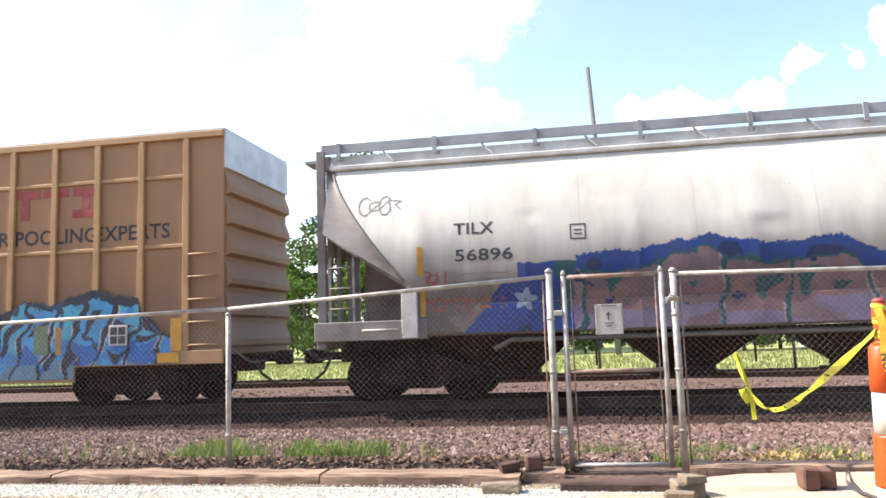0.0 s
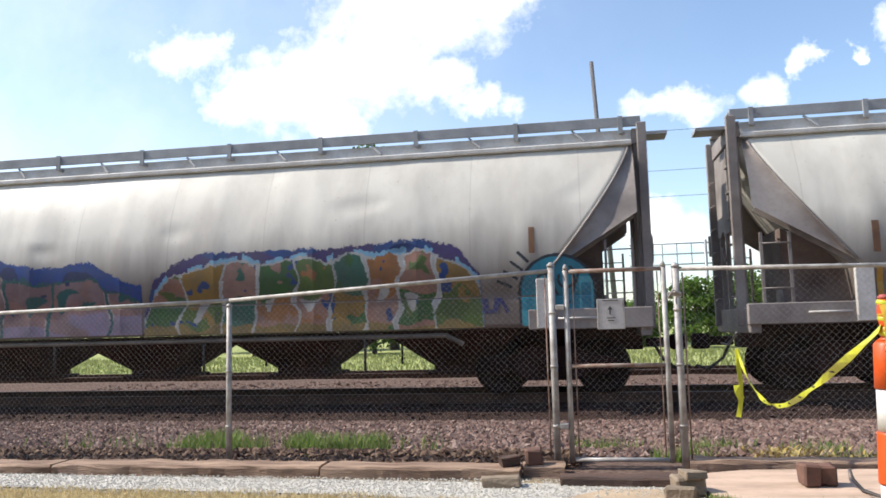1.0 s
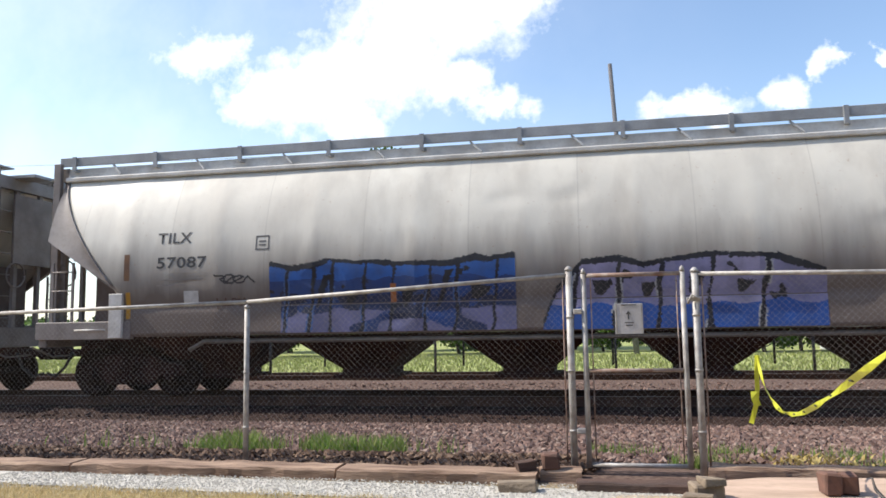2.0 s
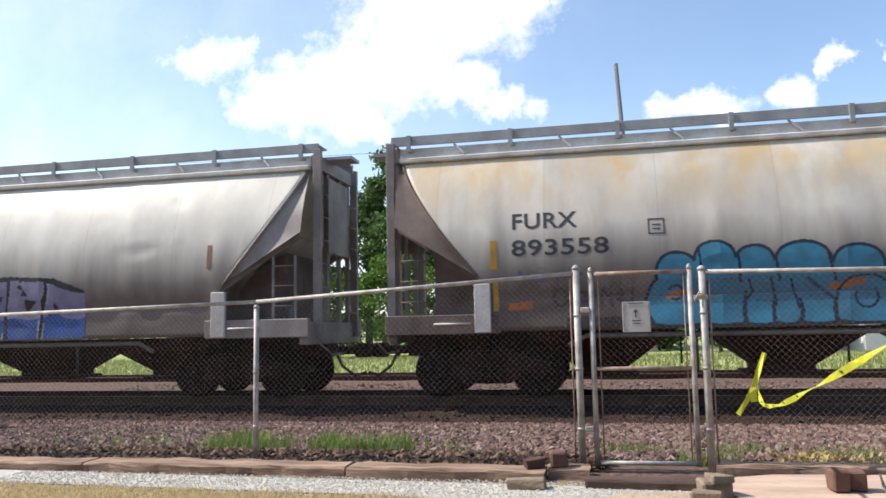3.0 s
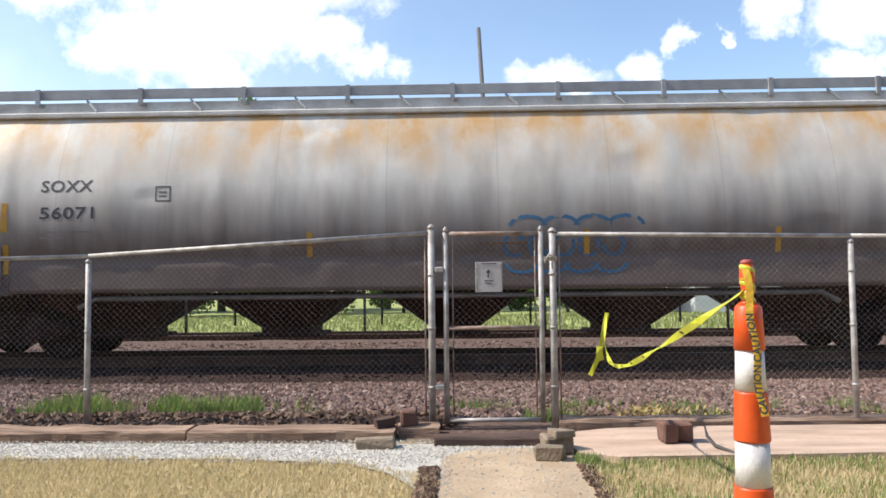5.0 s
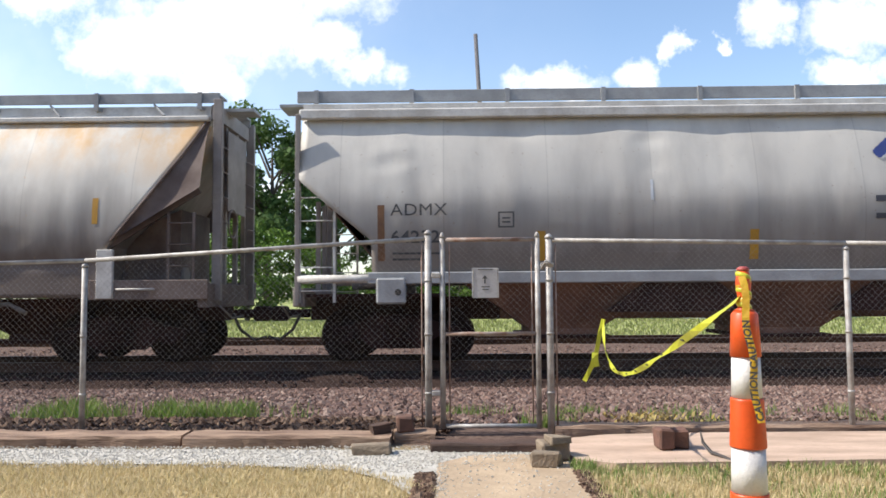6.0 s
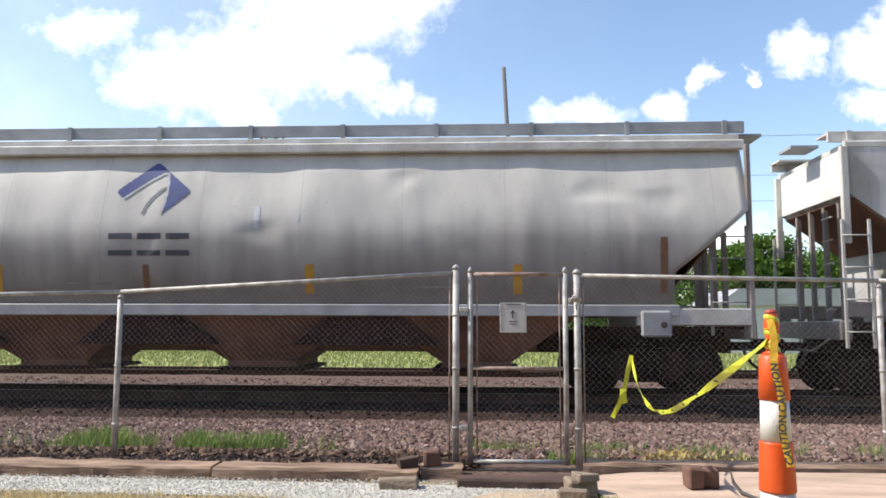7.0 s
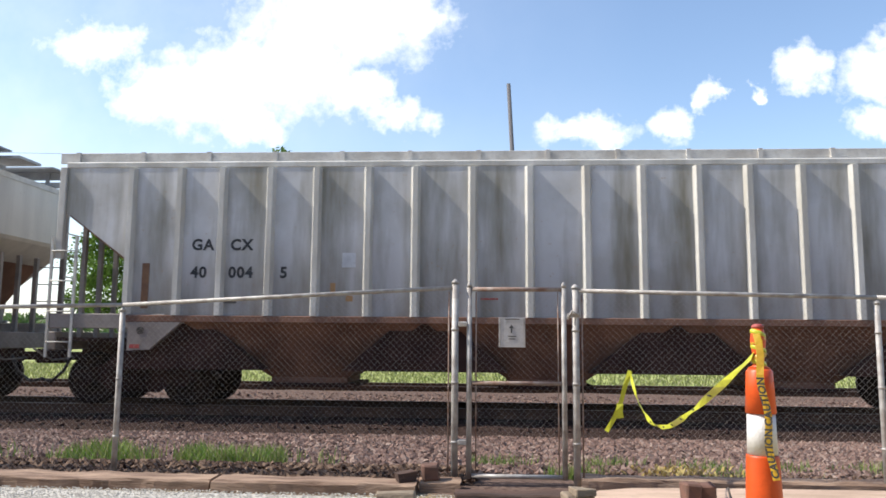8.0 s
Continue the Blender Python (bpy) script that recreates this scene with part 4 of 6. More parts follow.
def box_car(L):
    car = thing("tan_boxcar", "tan steel boxcar with ribbed sides and blue graffiti", "boxcar", "cars of the train")
    w, z0, z1 = 1.52, 0.95, 5.15
    part("body", box(B(), 0, L, -w, w, z0, z1, 0.01), "tan", car)
    part("roof", box(B(), -0.02, L + 0.02, -w - 0.03, w + 0.03, z1 + 0.003, z1 + 0.06, 0.015), "galv_white", car)
    for s in (-1, 1):
        part("top_chord", box(B(), 0, L, s * (w + 0.03) - 0.04, s * (w + 0.03) + 0.04, z1 - 0.12, z1, 0.01), "tan_rib", car)
        part("side_sill", box(B(), 0, L, s * (w + 0.03) - 0.04, s * (w + 0.03) + 0.04, z0 - 0.15, z0 + 0.1, 0.01), "tan_rib", car)
        for i in range(22):
            x = L - 0.74 - i * 0.92
            if x < 0.3:
                break
            part("rib", box(B(), x - 0.06, x + 0.06, s * (w + 0.035) - 0.035, s * (w + 0.035) + 0.035, z0 + 0.1, z1 - 0.12, 0.012), "tan_rib", car)
        for z in (3.0, 4.32):
            part("girt", box(B(), 0.3, L - 0.74, s * (w + 0.02) - 0.02, s * (w + 0.02) + 0.02, z - 0.035, z + 0.035, 0.01), "tan_rib", car)
        for k in range(5):
            rb = B()
            z = 1.15 + k * 0.42
            tube(rb, [(L - 0.70, s * (w + 0.06), z), (L - 0.12, s * (w + 0.06), z)], 0.015, 6)
            part("grab_iron", rb, "tan_rib", car)
    for e in (0, 1):
        xe, d = (L, 1) if e else (0, -1)
        for k in range(6):
            z = z0 + 0.12 + k * 0.57
            bm = B()
            prism_y(bm, [(xe, z), (xe + d * 0.11, z + 0.05), (xe + d * 0.11, z + 0.16), (xe, z + 0.46)], -w + 0.05, w - 0.05)
            part("end_corrugation", bm, "tan", car)
        part("end_top_panel", box(B(), min(xe, xe + d * 0.05), max(xe, xe + d * 0.05), -w, w, z1 - 0.72, z1 - 0.002, 0.01), "galv_white", car, "white top of the end wall")
        part("center_sill", box(B(), min(xe, xe - d * 4), max(xe, xe - d * 4), -0.33, 0.33, 0.6, 0.948), "dark_under", car)
        coupler(car, xe - d * 0.02, d)
        truck(car, xe - d * 2.2)
    for s in (-1, 1):
        part("deep_sill", box(B(), 4.2, L - 3.0, s * (w + 0.03) - 0.03, s * (w + 0.03) + 0.03, 0.52, z0 - 0.152, 0.01), "tan_rib", car)
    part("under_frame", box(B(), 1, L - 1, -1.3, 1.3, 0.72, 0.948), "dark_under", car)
    for text, x, z, size, mat in (("POOLING", L - 4.38, 3.17, 0.40, "black_paint"), ("EXPERTS", L - 2.66, 3.17, 0.40, "black_paint"), ("R", L - 4.75, 3.17, 0.40, "black_paint")):
        bm = cut_fine(letters(text, size, spacing=1.02))
        for v in bm.verts:
            v.co = Vector((x + v.co.x, -w - 0.004, z + v.co.z))
        part("lettering", bm, mat, car)
    for a, b, c, d in ((0, 0.62, 0.42, 0.58), (0.22, 0.40, 0, 0.415), (0.70, 1.24, 0.42, 0.58), (0.88, 1.06, 0, 0.415), (1.34, 1.9, 0.42, 0.58), (1.34, 1.9, 0, 0.16), (1.54, 1.70, 0.165, 0.415)):
        part("red_emblem", box(B(), L - 4.47 + a, L - 4.47 + b, -w - 0.012, -w - 0.006, 3.66 + c, 3.66 + d), "red_paint", car)
    part("placard", box(B(), L - 1.02, L - 0.80, -w - 0.085, -w - 0.076, 1.05, 1.65), "yellow_mark", car)
    part("placard", box(B(), L - 1.28, L - 0.85, -w - 0.085, -w - 0.076, 0.84, 1.02), "yellow_mark", car)
    pl = part("placard_frame", box(B(), L - 2.27, L - 1.89, -w - 0.092, -w - 0.078, 1.18, 1.56, 0.004), "panel_white", car)
    for a in (0, 1):
        for b in (0, 1):
            part("placard_field", box(B(), L - 2.235 + 0.165 * a, L - 2.095 + 0.165 * a, -w - 0.096, -w - 0.0925, 1.215 + 0.165 * b, 1.355 + 0.165 * b), "black_paint", pl)
    return car


# ---- the train ----
CARS = []
boxcar = box_car(20.0)
CARS.append((boxcar, -6.15 - 20.0))
hopper_a = round_hopper("covered_hopper_car", "white round-sided hopper car with blue, pink and multicoloured graffiti", "white_hopper", 19.17, 3, "TILX", "56896")
CARS.append((hopper_a, -4.41))
hopper_b = round_hopper("covered_hopper_car", "white round-sided hopper car with a blue graffiti piece", "white_hopper", 18.9, 15, "TILX", "57087")
CARS.append((hopper_b, 16.25))
hopper_c = round_hopper("covered_hopper_car", "rust-stained white hopper car with light blue and yellow bubble graffiti", "rusty_hopper", 19.8, 27, "FURX", "893558", 0.39, "frame_brown", 2.28)
CARS.append((hopper_c, 36.6))
hopper_d = round_hopper("covered_hopper_car", "pale hopper car with orange rust along the roof edge", "rustier_hopper", 19.4, 41, "SOXX", "56071", ends="frame_brown")
CARS.append((hopper_d, 57.8))
hopper_e = bulge_hopper(20.97)
emblem(hopper_e, 9.86, 2.95)
CARS.append((hopper_e, 78.63))
hopper_f = ribbed_hopper(17.8)
CARS.append((hopper_f, 100.95))


mark(hopper_b, "round", 3.15, 1.74, 0.30, 0.26, "panel_white", "repainted_patch")
for px in (7.2, 11.9, 15.1):
    mark(hopper_d, "round", px, 1.74, 0.09, 0.42, "yellow_mark", "reflective_stripe")
for px in (6.9, 10.2):
    mark(hopper_d, "round", px, 1.92, 0.75, 0.03, "brown_mark", "small_print")
for px, pz, pw, ph in ((12.4, 2.85, 0.10, 0.42), (13.15, 3.0, 0.05, 0.12), (6.1, 2.75, 0.05, 0.35)):
    mark(hopper_e, "bulge", px, pz, pw, ph, "galv_white", "paint_scrape")
for px, pz in ((6.0, 1.86), (9.1, 1.9), (15.2, 1.84)):
    mark(hopper_e, "bulge", px, pz, 0.8, 0.03, "frame_grey", "small_print")


# ---- spray paint on the cars ----
def wave(u, k=0):
    return noise.noise((u * 1.7, k * 7.3, 0.5))


def placed(fn, x0, z0):
    """Turns a pattern in the car's own x and z into one that starts at a corner."""
    return lambda u, v: fn(x0 + u, z0 + v)


def spray(car, x0, x1, z0, z1, fn, label, **k):
    graffiti(car, "", x0, x1, z0, z1, placed(fn, x0, z0), label, **k)


def lobed(tops, feet, mid, low, fill, edge, strokes=(), accents=(), thick=0.026):
    """Bubble letters: a row of rounded heads over a row of rounded feet, dark outlines and inner lines."""
    dull = tuple(0.66 * c + 0.012 for c in fill)
    left, right = feet[0][0], feet[-1][1]

    def inside(x, z):
        floor = low
        for a, b in feet:
            if a <= x <= b:
                q = (2 * x - a - b) / (b - a)
                floor = low + 0.07 * (1 - math.sqrt(max(0.0, 1 - q * q)))
                break
        if z < floor:
            return False
        if z <= mid:
            bulge = 0.16 * math.sin(math.pi * min(1.0, max(0.0, (z - low) / (mid - low)))) - 0.1
            return left - bulge < x < right + 0.4 * bulge
        for a, b, top in tops:
            if a <= x <= b:
                q = (2 * x - a - b) / (b - a)
                cap = min(0.5 * (b - a), 0.34)
                if z < top - cap * (1 - math.sqrt(max(0.0, 1 - abs(q) ** 2.4))):
                    return True
        return False

    ring = [(thick * math.cos(k * math.tau / 8), thick * math.sin(k * math.tau / 8)) for k in range(8)]

    def pick(x, z):
        x, z = x + 0.012 * noise.noise((x * 4, z * 4, 0.3)), z + 0.012 * noise.noise((x * 4, z * 4, 5.3))
        here = inside(x, z)
        near = sum(inside(x + a, z + b) for a, b in ring)
        if not here:
            return edge if near else None
        if near < 8:
            return edge
        for (a, b, _), (c, d, _) in zip(tops, tops[1:]):
            if c - b < 0.02 and z > mid - 0.08 and abs(x - b - 0.06 * math.sin(4 * z + b)) < thick * 0.8:
                return edge
        for a, b in feet[:-1]:
            rise = 0.30 + 0.25 * abs(math.sin(9.1 * b))
            if low <= z < low + rise and abs(x - b + 0.05 * math.sin(7 * (z - low)) * math.cos(5 * b)) < thick * (1.6 - 0.8 * (z - low) / rise):
                return edge
        for line in strokes:
            if stroke_dist(x, z, line) < thick * 0.75:
                return edge
        for ax, az, aw, col in accents:
            if abs(x - ax) < aw and abs(z - az - 0.12 * (x - ax) - 0.015 * math.sin(14 * x)) < 0.05:
                return col
        # Brighter foot, duller middle: the lit sill and shaded curve put into the paint.
        if z < low + 0.36 + 0.03 * noise.noise((x * 3.0, 1.0, 0.3)):
            return fill
        return dull if z < mid + 0.02 + 0.06 * noise.noise((x * 2.0, z, 7.0)) else tuple(0.92 * c for c in fill)

    return pick


def arc(cx, cz, r, a0, a1, n=9, squash=1.0):
    return [(cx + r * math.cos(radians(a0 + (a1 - a0) * i / (n - 1))), cz + squash * r * math.sin(radians(a0 + (a1 - a0) * i / (n - 1)))) for i in range(n)]


def block_piece(outline, head, low, seps, fills, line, cloud, foot, holes=(), flash=None, glint=(0.52, 0.52, 0.50), flow=0.07, width=0.035, slant=0.10, ragged=1.0):
    """Close-set block letters: ragged sprayed cloud, filled letters cut by lines, small counters, a paler foot."""
    ox, oz = [p[0] for p in outline], [p[1] for p in outline]

    def pick(x, z):
        if not ox[0] < x < ox[-1] or z < low:
            return None
        x, z = x + 0.022 * noise.noise((x * 47, z * 47, 0.7)), z + 0.022 * noise.noise((x * 47, z * 47, 9.7))
        rag = ragged * (0.05 * noise.noise((x * 5.0, 0.2, 1.0)) + 0.04 * noise.noise((x * 17.0, z * 14.0, 2.0)))
        top = float(np.interp(x, ox, oz)) + rag
        if z > top:
            return None
        if ragged > 0.5 and z > top - 0.02 and noise.noise((x * 40, z * 40, 0)) > 0.1:
            return None
        wx = x + flow * noise.noise((x * 2.1, z * 2.6, 3.0)) - slant * (z - low)
        wz = z + flow * noise.noise((x * 2.3, z * 2.2, 8.0))
        lid = top - head * (1.0 + 0.45 * wave(x * 1.3, 2))
        if wz > lid:
            if flash and wz < lid + 0.07 and noise.noise((x * 2.2, 4.0, 0)) > -0.05:
                return flash
            return cloud[0] if noise.noise((x * 1.6, z * 2.4, 6.0)) < 0.22 else cloud[1]
        cell, gap = 0, 9.0
        for k, sx in enumerate(seps):
            if wx > sx:
                cell = k + 1
            gap = min(gap, abs(wx - sx))
        w = width * (1.0 + 0.7 * noise.noise((x * 1.1, z * 3.1, 5.0)))
        if gap < w or (wz > lid - 0.045 and noise.noise((x * 1.4, 2.0, 9.0)) > -0.3):
            return line
        if gap < w + 0.028 and noise.noise((x * 2.4, z * 1.9, 2.0)) > 0.12:
            return glint
        for hx, hz, rx, rz in holes:
            if abs(wz - hz) < rz and abs(wx - hx - 0.3 * (wz - hz)) < rx * (0.25 + 0.75 * (wz - hz + rz) / (2 * rz)):
                return line
        if wz < low + foot[0] + 0.05 * wave(x * 1.5, 7):
            return foot[1] if noise.noise((x * 1.7, z * 4.0, 1.5)) > -0.32 else fills[(cell + 1) % len(fills)]
        k = noise.noise((x * 2.9, z * 3.3, 4.0)) + 0.4 * noise.noise((x * 8.0, z * 8.0, 1.0))
        if k > 0.34:
            return fills[(cell + 2) % len(fills)]
        if k < -0.50:
            return cloud[1]
        return fills[(2 * cell + (wz > low + 0.62 + 0.15 * wave(x * 2.1, 9))) % len(fills)]

    return pick


def tag_lines(x, z, w, h, n, seed):
    """A quick running hand: looped strokes one after the other along a line."""
    r = random.Random(seed)
    lines = []
    for i in range(n):
        cx, cz = x + (i + 0.5) * w / n, z + h * r.uniform(0.42, 0.58)
        a, b = 0.62 * w / n, 0.46 * h * r.uniform(0.45, 1.0)
        kind = r.randrange(4)
        if kind == 0:
            lines.append([(cx - a, cz - b), (cx - 0.2 * a, cz + b), (cx + a, cz - b)])
        elif kind == 1:
            lines.append(arc(cx, cz, a, 40, 330, 8, b / a))
        elif kind == 2:
            lines.append([(cx - a, cz + b), (cx - a, cz - b), (cx + 0.6 * a, cz - 0.8 * b), (cx + 0.7 * a, cz + b)])
        else:
            lines.append([(cx - a, cz + b), (cx + a, cz + 0.7 * b), (cx, cz), (cx + 0.8 * a, cz - b)])
    joined = [p for line in lines for p in line]
    return [joined[i:i + 4] for i in range(0, len(joined) - 1, 3)]


def tag(car, x, z, w, h, n, color, seed, label, thick=0.016):
    lines = tag_lines(x, z, w, h, n, seed)

    def pick(px, pz):
        for line in lines:
            if abs(line[0][0] - px) < w / n * 3.0 and stroke_dist(px, pz, line) < thick:
                return color
        return None

    spray(car, x - 0.05, x + w + 0.05, z - 0.05, z + h + 0.05, pick, label)


# blue star field and pink letters on the first hopper
BLUE, TEAL, DEEP = (0.012, 0.055, 0.25), (0.010, 0.10, 0.105), (0.012, 0.025, 0.11)
PINKS = [(0.27, 0.155, 0.155), (0.25, 0.165, 0.175), (0.29, 0.16, 0.145), (0.22, 0.135, 0.145)]
pink = block_piece([(4.3, 2.30), (4.85, 2.48), (5.6, 2.50), (6.85, 2.70), (7.3, 2.58), (7.9, 2.50), (8.85, 2.60), (9.45, 2.25), (9.95, 2.1)], 0.28, 1.20,
                   [4.72, 5.95, 6.98, 8.0, 9.2], PINKS, TEAL, (BLUE, DEEP), (0.34, (0.25, 0.20, 0.30)),
                   [(5.2, 1.92, 0.17, 0.12), (6.45, 1.90, 0.09, 0.07), (7.6, 1.78, 0.16, 0.20), (8.28, 1.80, 0.20, 0.18), (8.72, 1.76, 0.16, 0.12), (9.5, 1.9, 0.12, 0.1)], glint=(0.46, 0.36, 0.36), flow=0.17)
star = [(3.78 + 0.17 * math.sin(k * math.tau * 2 / 5 + 0.2), 1.74 + 0.17 * math.cos(k * math.tau * 2 / 5 + 0.2)) for k in range(6)]


def blue_start(x, z):
    if x < 4.6 + 0.10 * wave(z * 3, 2):
        if z > 2.36 + 0.03 * wave(x * 6, 1) or x < 2.72 + 0.80 * (z - 1.2) + 0.05 * wave(z * 5, 3):
            return None
        if z > 2.02 and x < 3.66:
            return None
        if stroke_dist(x, z, star) < 0.035:
            return (0.30, 0.40, 0.52)
        if x > 4.35 + 0.12 * wave(z * 4, 8):
            return TEAL if z > 1.55 else BLUE
        return DEEP if noise.noise((x * 2.4, z * 2.4, 7.7)) > 0.30 else BLUE
    return pink(x, z)


spray(hopper_a, 2.6, 9.95, 1.2, 2.84, blue_start, "blue, teal and pink spray-painted lettering")
MIXED = [(0.035, 0.11, 0.025), (0.30, 0.155, 0.11), (0.08, 0.13, 0.025), (0.28, 0.16, 0.03), (0.03, 0.12, 0.08), (0.31, 0.18, 0.14), (0.31, 0.13, 0.04)]
mixed = block_piece([(10.0, 1.6), (10.2, 2.2), (10.6, 2.5), (11.1, 2.66), (12.4, 2.66), (13.8, 2.66), (15.2, 2.76), (15.9, 2.62), (16.3, 2.1), (16.36, 1.4)], 0.20, 1.18,
                    [10.75, 11.55, 12.15, 12.95, 13.6, 14.25, 14.85, 15.5], MIXED, (0.42, 0.42, 0.40), ((0.05, 0.03, 0.13), (0.012, 0.05, 0.19)), (0.14, (0.22, 0.15, 0.04)),
                    [(11.1, 1.62, 0.16, 0.16), (12.5, 1.72, 0.14, 0.12), (13.2, 1.65, 0.2, 0.12), (14.5, 1.8, 0.14, 0.10), (15.1, 1.66, 0.15, 0.12)], flash=(0.20, 0.42, 0.58), width=0.022, slant=0.04, flow=0.15)
spray(hopper_a, 9.97, 16.4, 1.18, 2.9, mixed, "green, orange and violet spray-painted lettering")
FACE = arc(17.42, 1.92, 0.15, 20, 330) + [(17.62, 1.72)], arc(17.78, 1.96, 0.14, 150, 420), arc(17.60, 1.60, 0.22, 190, 350, squash=0.5), [(17.85, 2.16), (17.98, 2.04), (17.88, 1.75)]


def blue_ghost(x, z):
    a, b = x - 17.62, z - 1.74
    for k in range(4):
        if seg_dist(x, z, 17.14 - 0.10 * k, 2.28 - 0.14 * k, 16.98 - 0.12 * k, 2.44 - 0.16 * k) < 0.024:
            return (0.02, 0.03, 0.04)
    d = math.hypot(a, b) if b > 0 else abs(a) * (1 - 0.04 * b)
    if d > 0.66 or z < 1.19:
        return None
    if d > 0.61 or min(stroke_dist(x, z, f) for f in FACE) < 0.022:
        return (0.02, 0.03, 0.04)
    if abs(x - 18.10) < 0.11 and 1.25 < z < 2.0:
        return (0.08, 0.46, 0.56) if max(abs(x - 18.10) / 0.11, abs(z - 1.62) / 0.38) > 0.72 else (0.03, 0.26, 0.38)
    return (0.02, 0.25, 0.35) if b > -0.30 + 0.06 * wave(x * 4, 2) else (0.05, 0.42, 0.52)


spray(hopper_a, 16.4, 18.4, 1.19, 2.5, blue_ghost, "turquoise rounded spray-painted character shape")
tag(hopper_a, 1.98, 1.56, 1.45, 0.26, 7, (0.42, 0.13, 0.07), 5, "thin red tag")
tag(hopper_a, 2.0, 1.95, 0.42, 0.36, 3, (0.42, 0.12, 0.10), 6, "thin red tag")
tag(hopper_a, 0.85, 3.35, 0.75, 0.40, 4, (0.26, 0.26, 0.22), 8, "faint grey tag", 0.013)
tag(hopper_a, 16.25, 1.42, 0.5, 0.28, 3, (0.05, 0.05, 0.16), 9, "small dark blue tag", 0.03)

# long blue piece on the second hopper
INDIGO = [(0.018, 0.035, 0.12), (0.02, 0.06, 0.22), (0.016, 0.024, 0.075), (0.02, 0.07, 0.26)]
BLACK = (0.014, 0.014, 0.022)
first = block_piece([(4.86, 2.50), (5.3, 2.40), (6.0, 2.52), (6.6, 2.46), (7.15, 2.46), (7.2, 2.42), (8.2, 2.42), (8.7, 2.52), (8.9, 2.46), (9.33, 2.52), (9.36, 2.5)], 0.05, 1.20,
                    [5.12, 5.62, 5.98, 6.6, 7.12, 7.75, 8.3, 8.95], INDIGO, BLACK, (BLACK, BLACK), (0.36, (0.19, 0.19, 0.35)),
                    [(5.8, 1.95, 0.09, 0.28), (6.35, 1.80, 0.14, 0.14), (7.4, 1.78, 0.14, 0.18), (8.05, 1.95, 0.1, 0.3), (8.65, 1.84, 0.2, 0.14)], glint=(0.06, 0.14, 0.36), width=0.03, ragged=0.25)
second = block_piece([(9.82, 1.35), (10.05, 1.9), (10.5, 2.36), (11.1, 2.40), (11.5, 2.28), (12.5, 2.42), (13.6, 2.36), (14.3, 2.1)], 0.05, 1.18,
                     [10.3, 11.0, 11.7, 12.5, 13.3], [(0.36, 0.33, 0.50), (0.28, 0.27, 0.46), (0.33, 0.31, 0.48)], BLACK, (BLACK, BLACK), (0.40, (0.02, 0.10, 0.40)),
                     [(10.7, 1.85, 0.2, 0.12), (11.5, 1.8, 0.16, 0.14), (12.2, 1.9, 0.15, 0.15), (13.0, 1.85, 0.16, 0.1)], width=0.035, ragged=0.25)


def blue_sky_top(x, z):
    if x > 9.6:
        return second(x, z)
    if x < 5.08 and z < 1.84:
        return None
    if abs(x - 7.2) < 0.055 and 1.70 < z < 2.04:
        return (0.50, 0.17, 0.05)
    c = first(x, z)
    if c is not None and c in INDIGO and z > 2.14 + 0.10 * wave(x * 1.8, 3):
        return (0.025, 0.13, 0.46)
    return c


spray(hopper_b, 4.85, 14.3, 1.18, 2.62, blue_sky_top, "dark and bright blue spray-painted lettering with a lilac foot")
tag(hopper_b, 3.80, 2.10, 0.75, 0.20, 4, (0.06, 0.05, 0.05), 11, "thin black tag")
tag(hopper_b, 3.85, 1.66, 0.6, 0.2, 4, (0.12, 0.06, 0.04), 12, "thin brown tag")

# bubble letters on the third hopper
SKYBLUE, INK, ORANGE = (0.06, 0.345, 0.52), (0.015, 0.03, 0.06), (0.55, 0.17, 0.04)
heads = [(4.68, 5.32, 2.40), (5.28, 5.94, 2.56), (5.92, 6.52, 2.47), (6.52, 7.37, 2.50), (7.37, 8.14, 2.42), (8.42, 9.08, 2.44), (9.04, 9.69, 2.62), (9.67, 10.34, 2.55), (10.34, 11.34, 2.52), (11.34, 12.0, 2.46)]
soles = [(4.55, 5.44), (5.44, 6.05), (6.05, 6.5), (6.5, 6.85), (6.85, 7.42), (7.42, 8.32), (8.32, 9.18), (9.18, 9.82), (9.82, 10.48), (10.48, 11.15), (11.15, 12.05), (12.05, 12.58)]
curls = [arc(4.98, 1.74, 0.12, -120, 150), [(5.48, 1.90), (5.46, 1.72), (5.40, 1.62)], [(6.12, 1.92), (6.18, 1.72), (6.05, 1.60)], [(6.45, 1.95), (6.52, 1.5)], [(6.75, 1.90), (6.85, 1.45)],
         arc(7.85, 1.66, 0.40, 20, 165, squash=0.7), arc(7.85, 1.60, 0.17, 150, 400), [(7.0, 1.92), (7.40, 1.55)], arc(8.52, 1.72, 0.11, 0, 330), [(8.95, 1.98), (9.3, 1.94), (9.72, 2.05), (9.95, 1.80)],
         [(9.12, 1.80), (9.18, 1.5)], [(9.85, 1.72), (9.78, 1.55)], [(10.45, 1.95), (10.5, 1.5)], arc(10.98, 2.0, 0.24, 200, 340, squash=0.5), arc(11.5, 1.62, 0.38, 30, 160, squash=0.7), arc(11.55, 1.5, 0.17, 130, 420, squash=1.2), [(10.55, 2.30), (10.95, 2.28)]]
spray(hopper_c, 4.3, 12.75, 1.14, 2.72, lobed(heads, soles, 1.95, 1.19, SKYBLUE, INK, curls, ((5.05, 1.72, 0.22, ORANGE), (7.58, 1.80, 0.26, ORANGE), (9.95, 1.86, 0.08, ORANGE))), "light blue bubble letters with dark outlines")
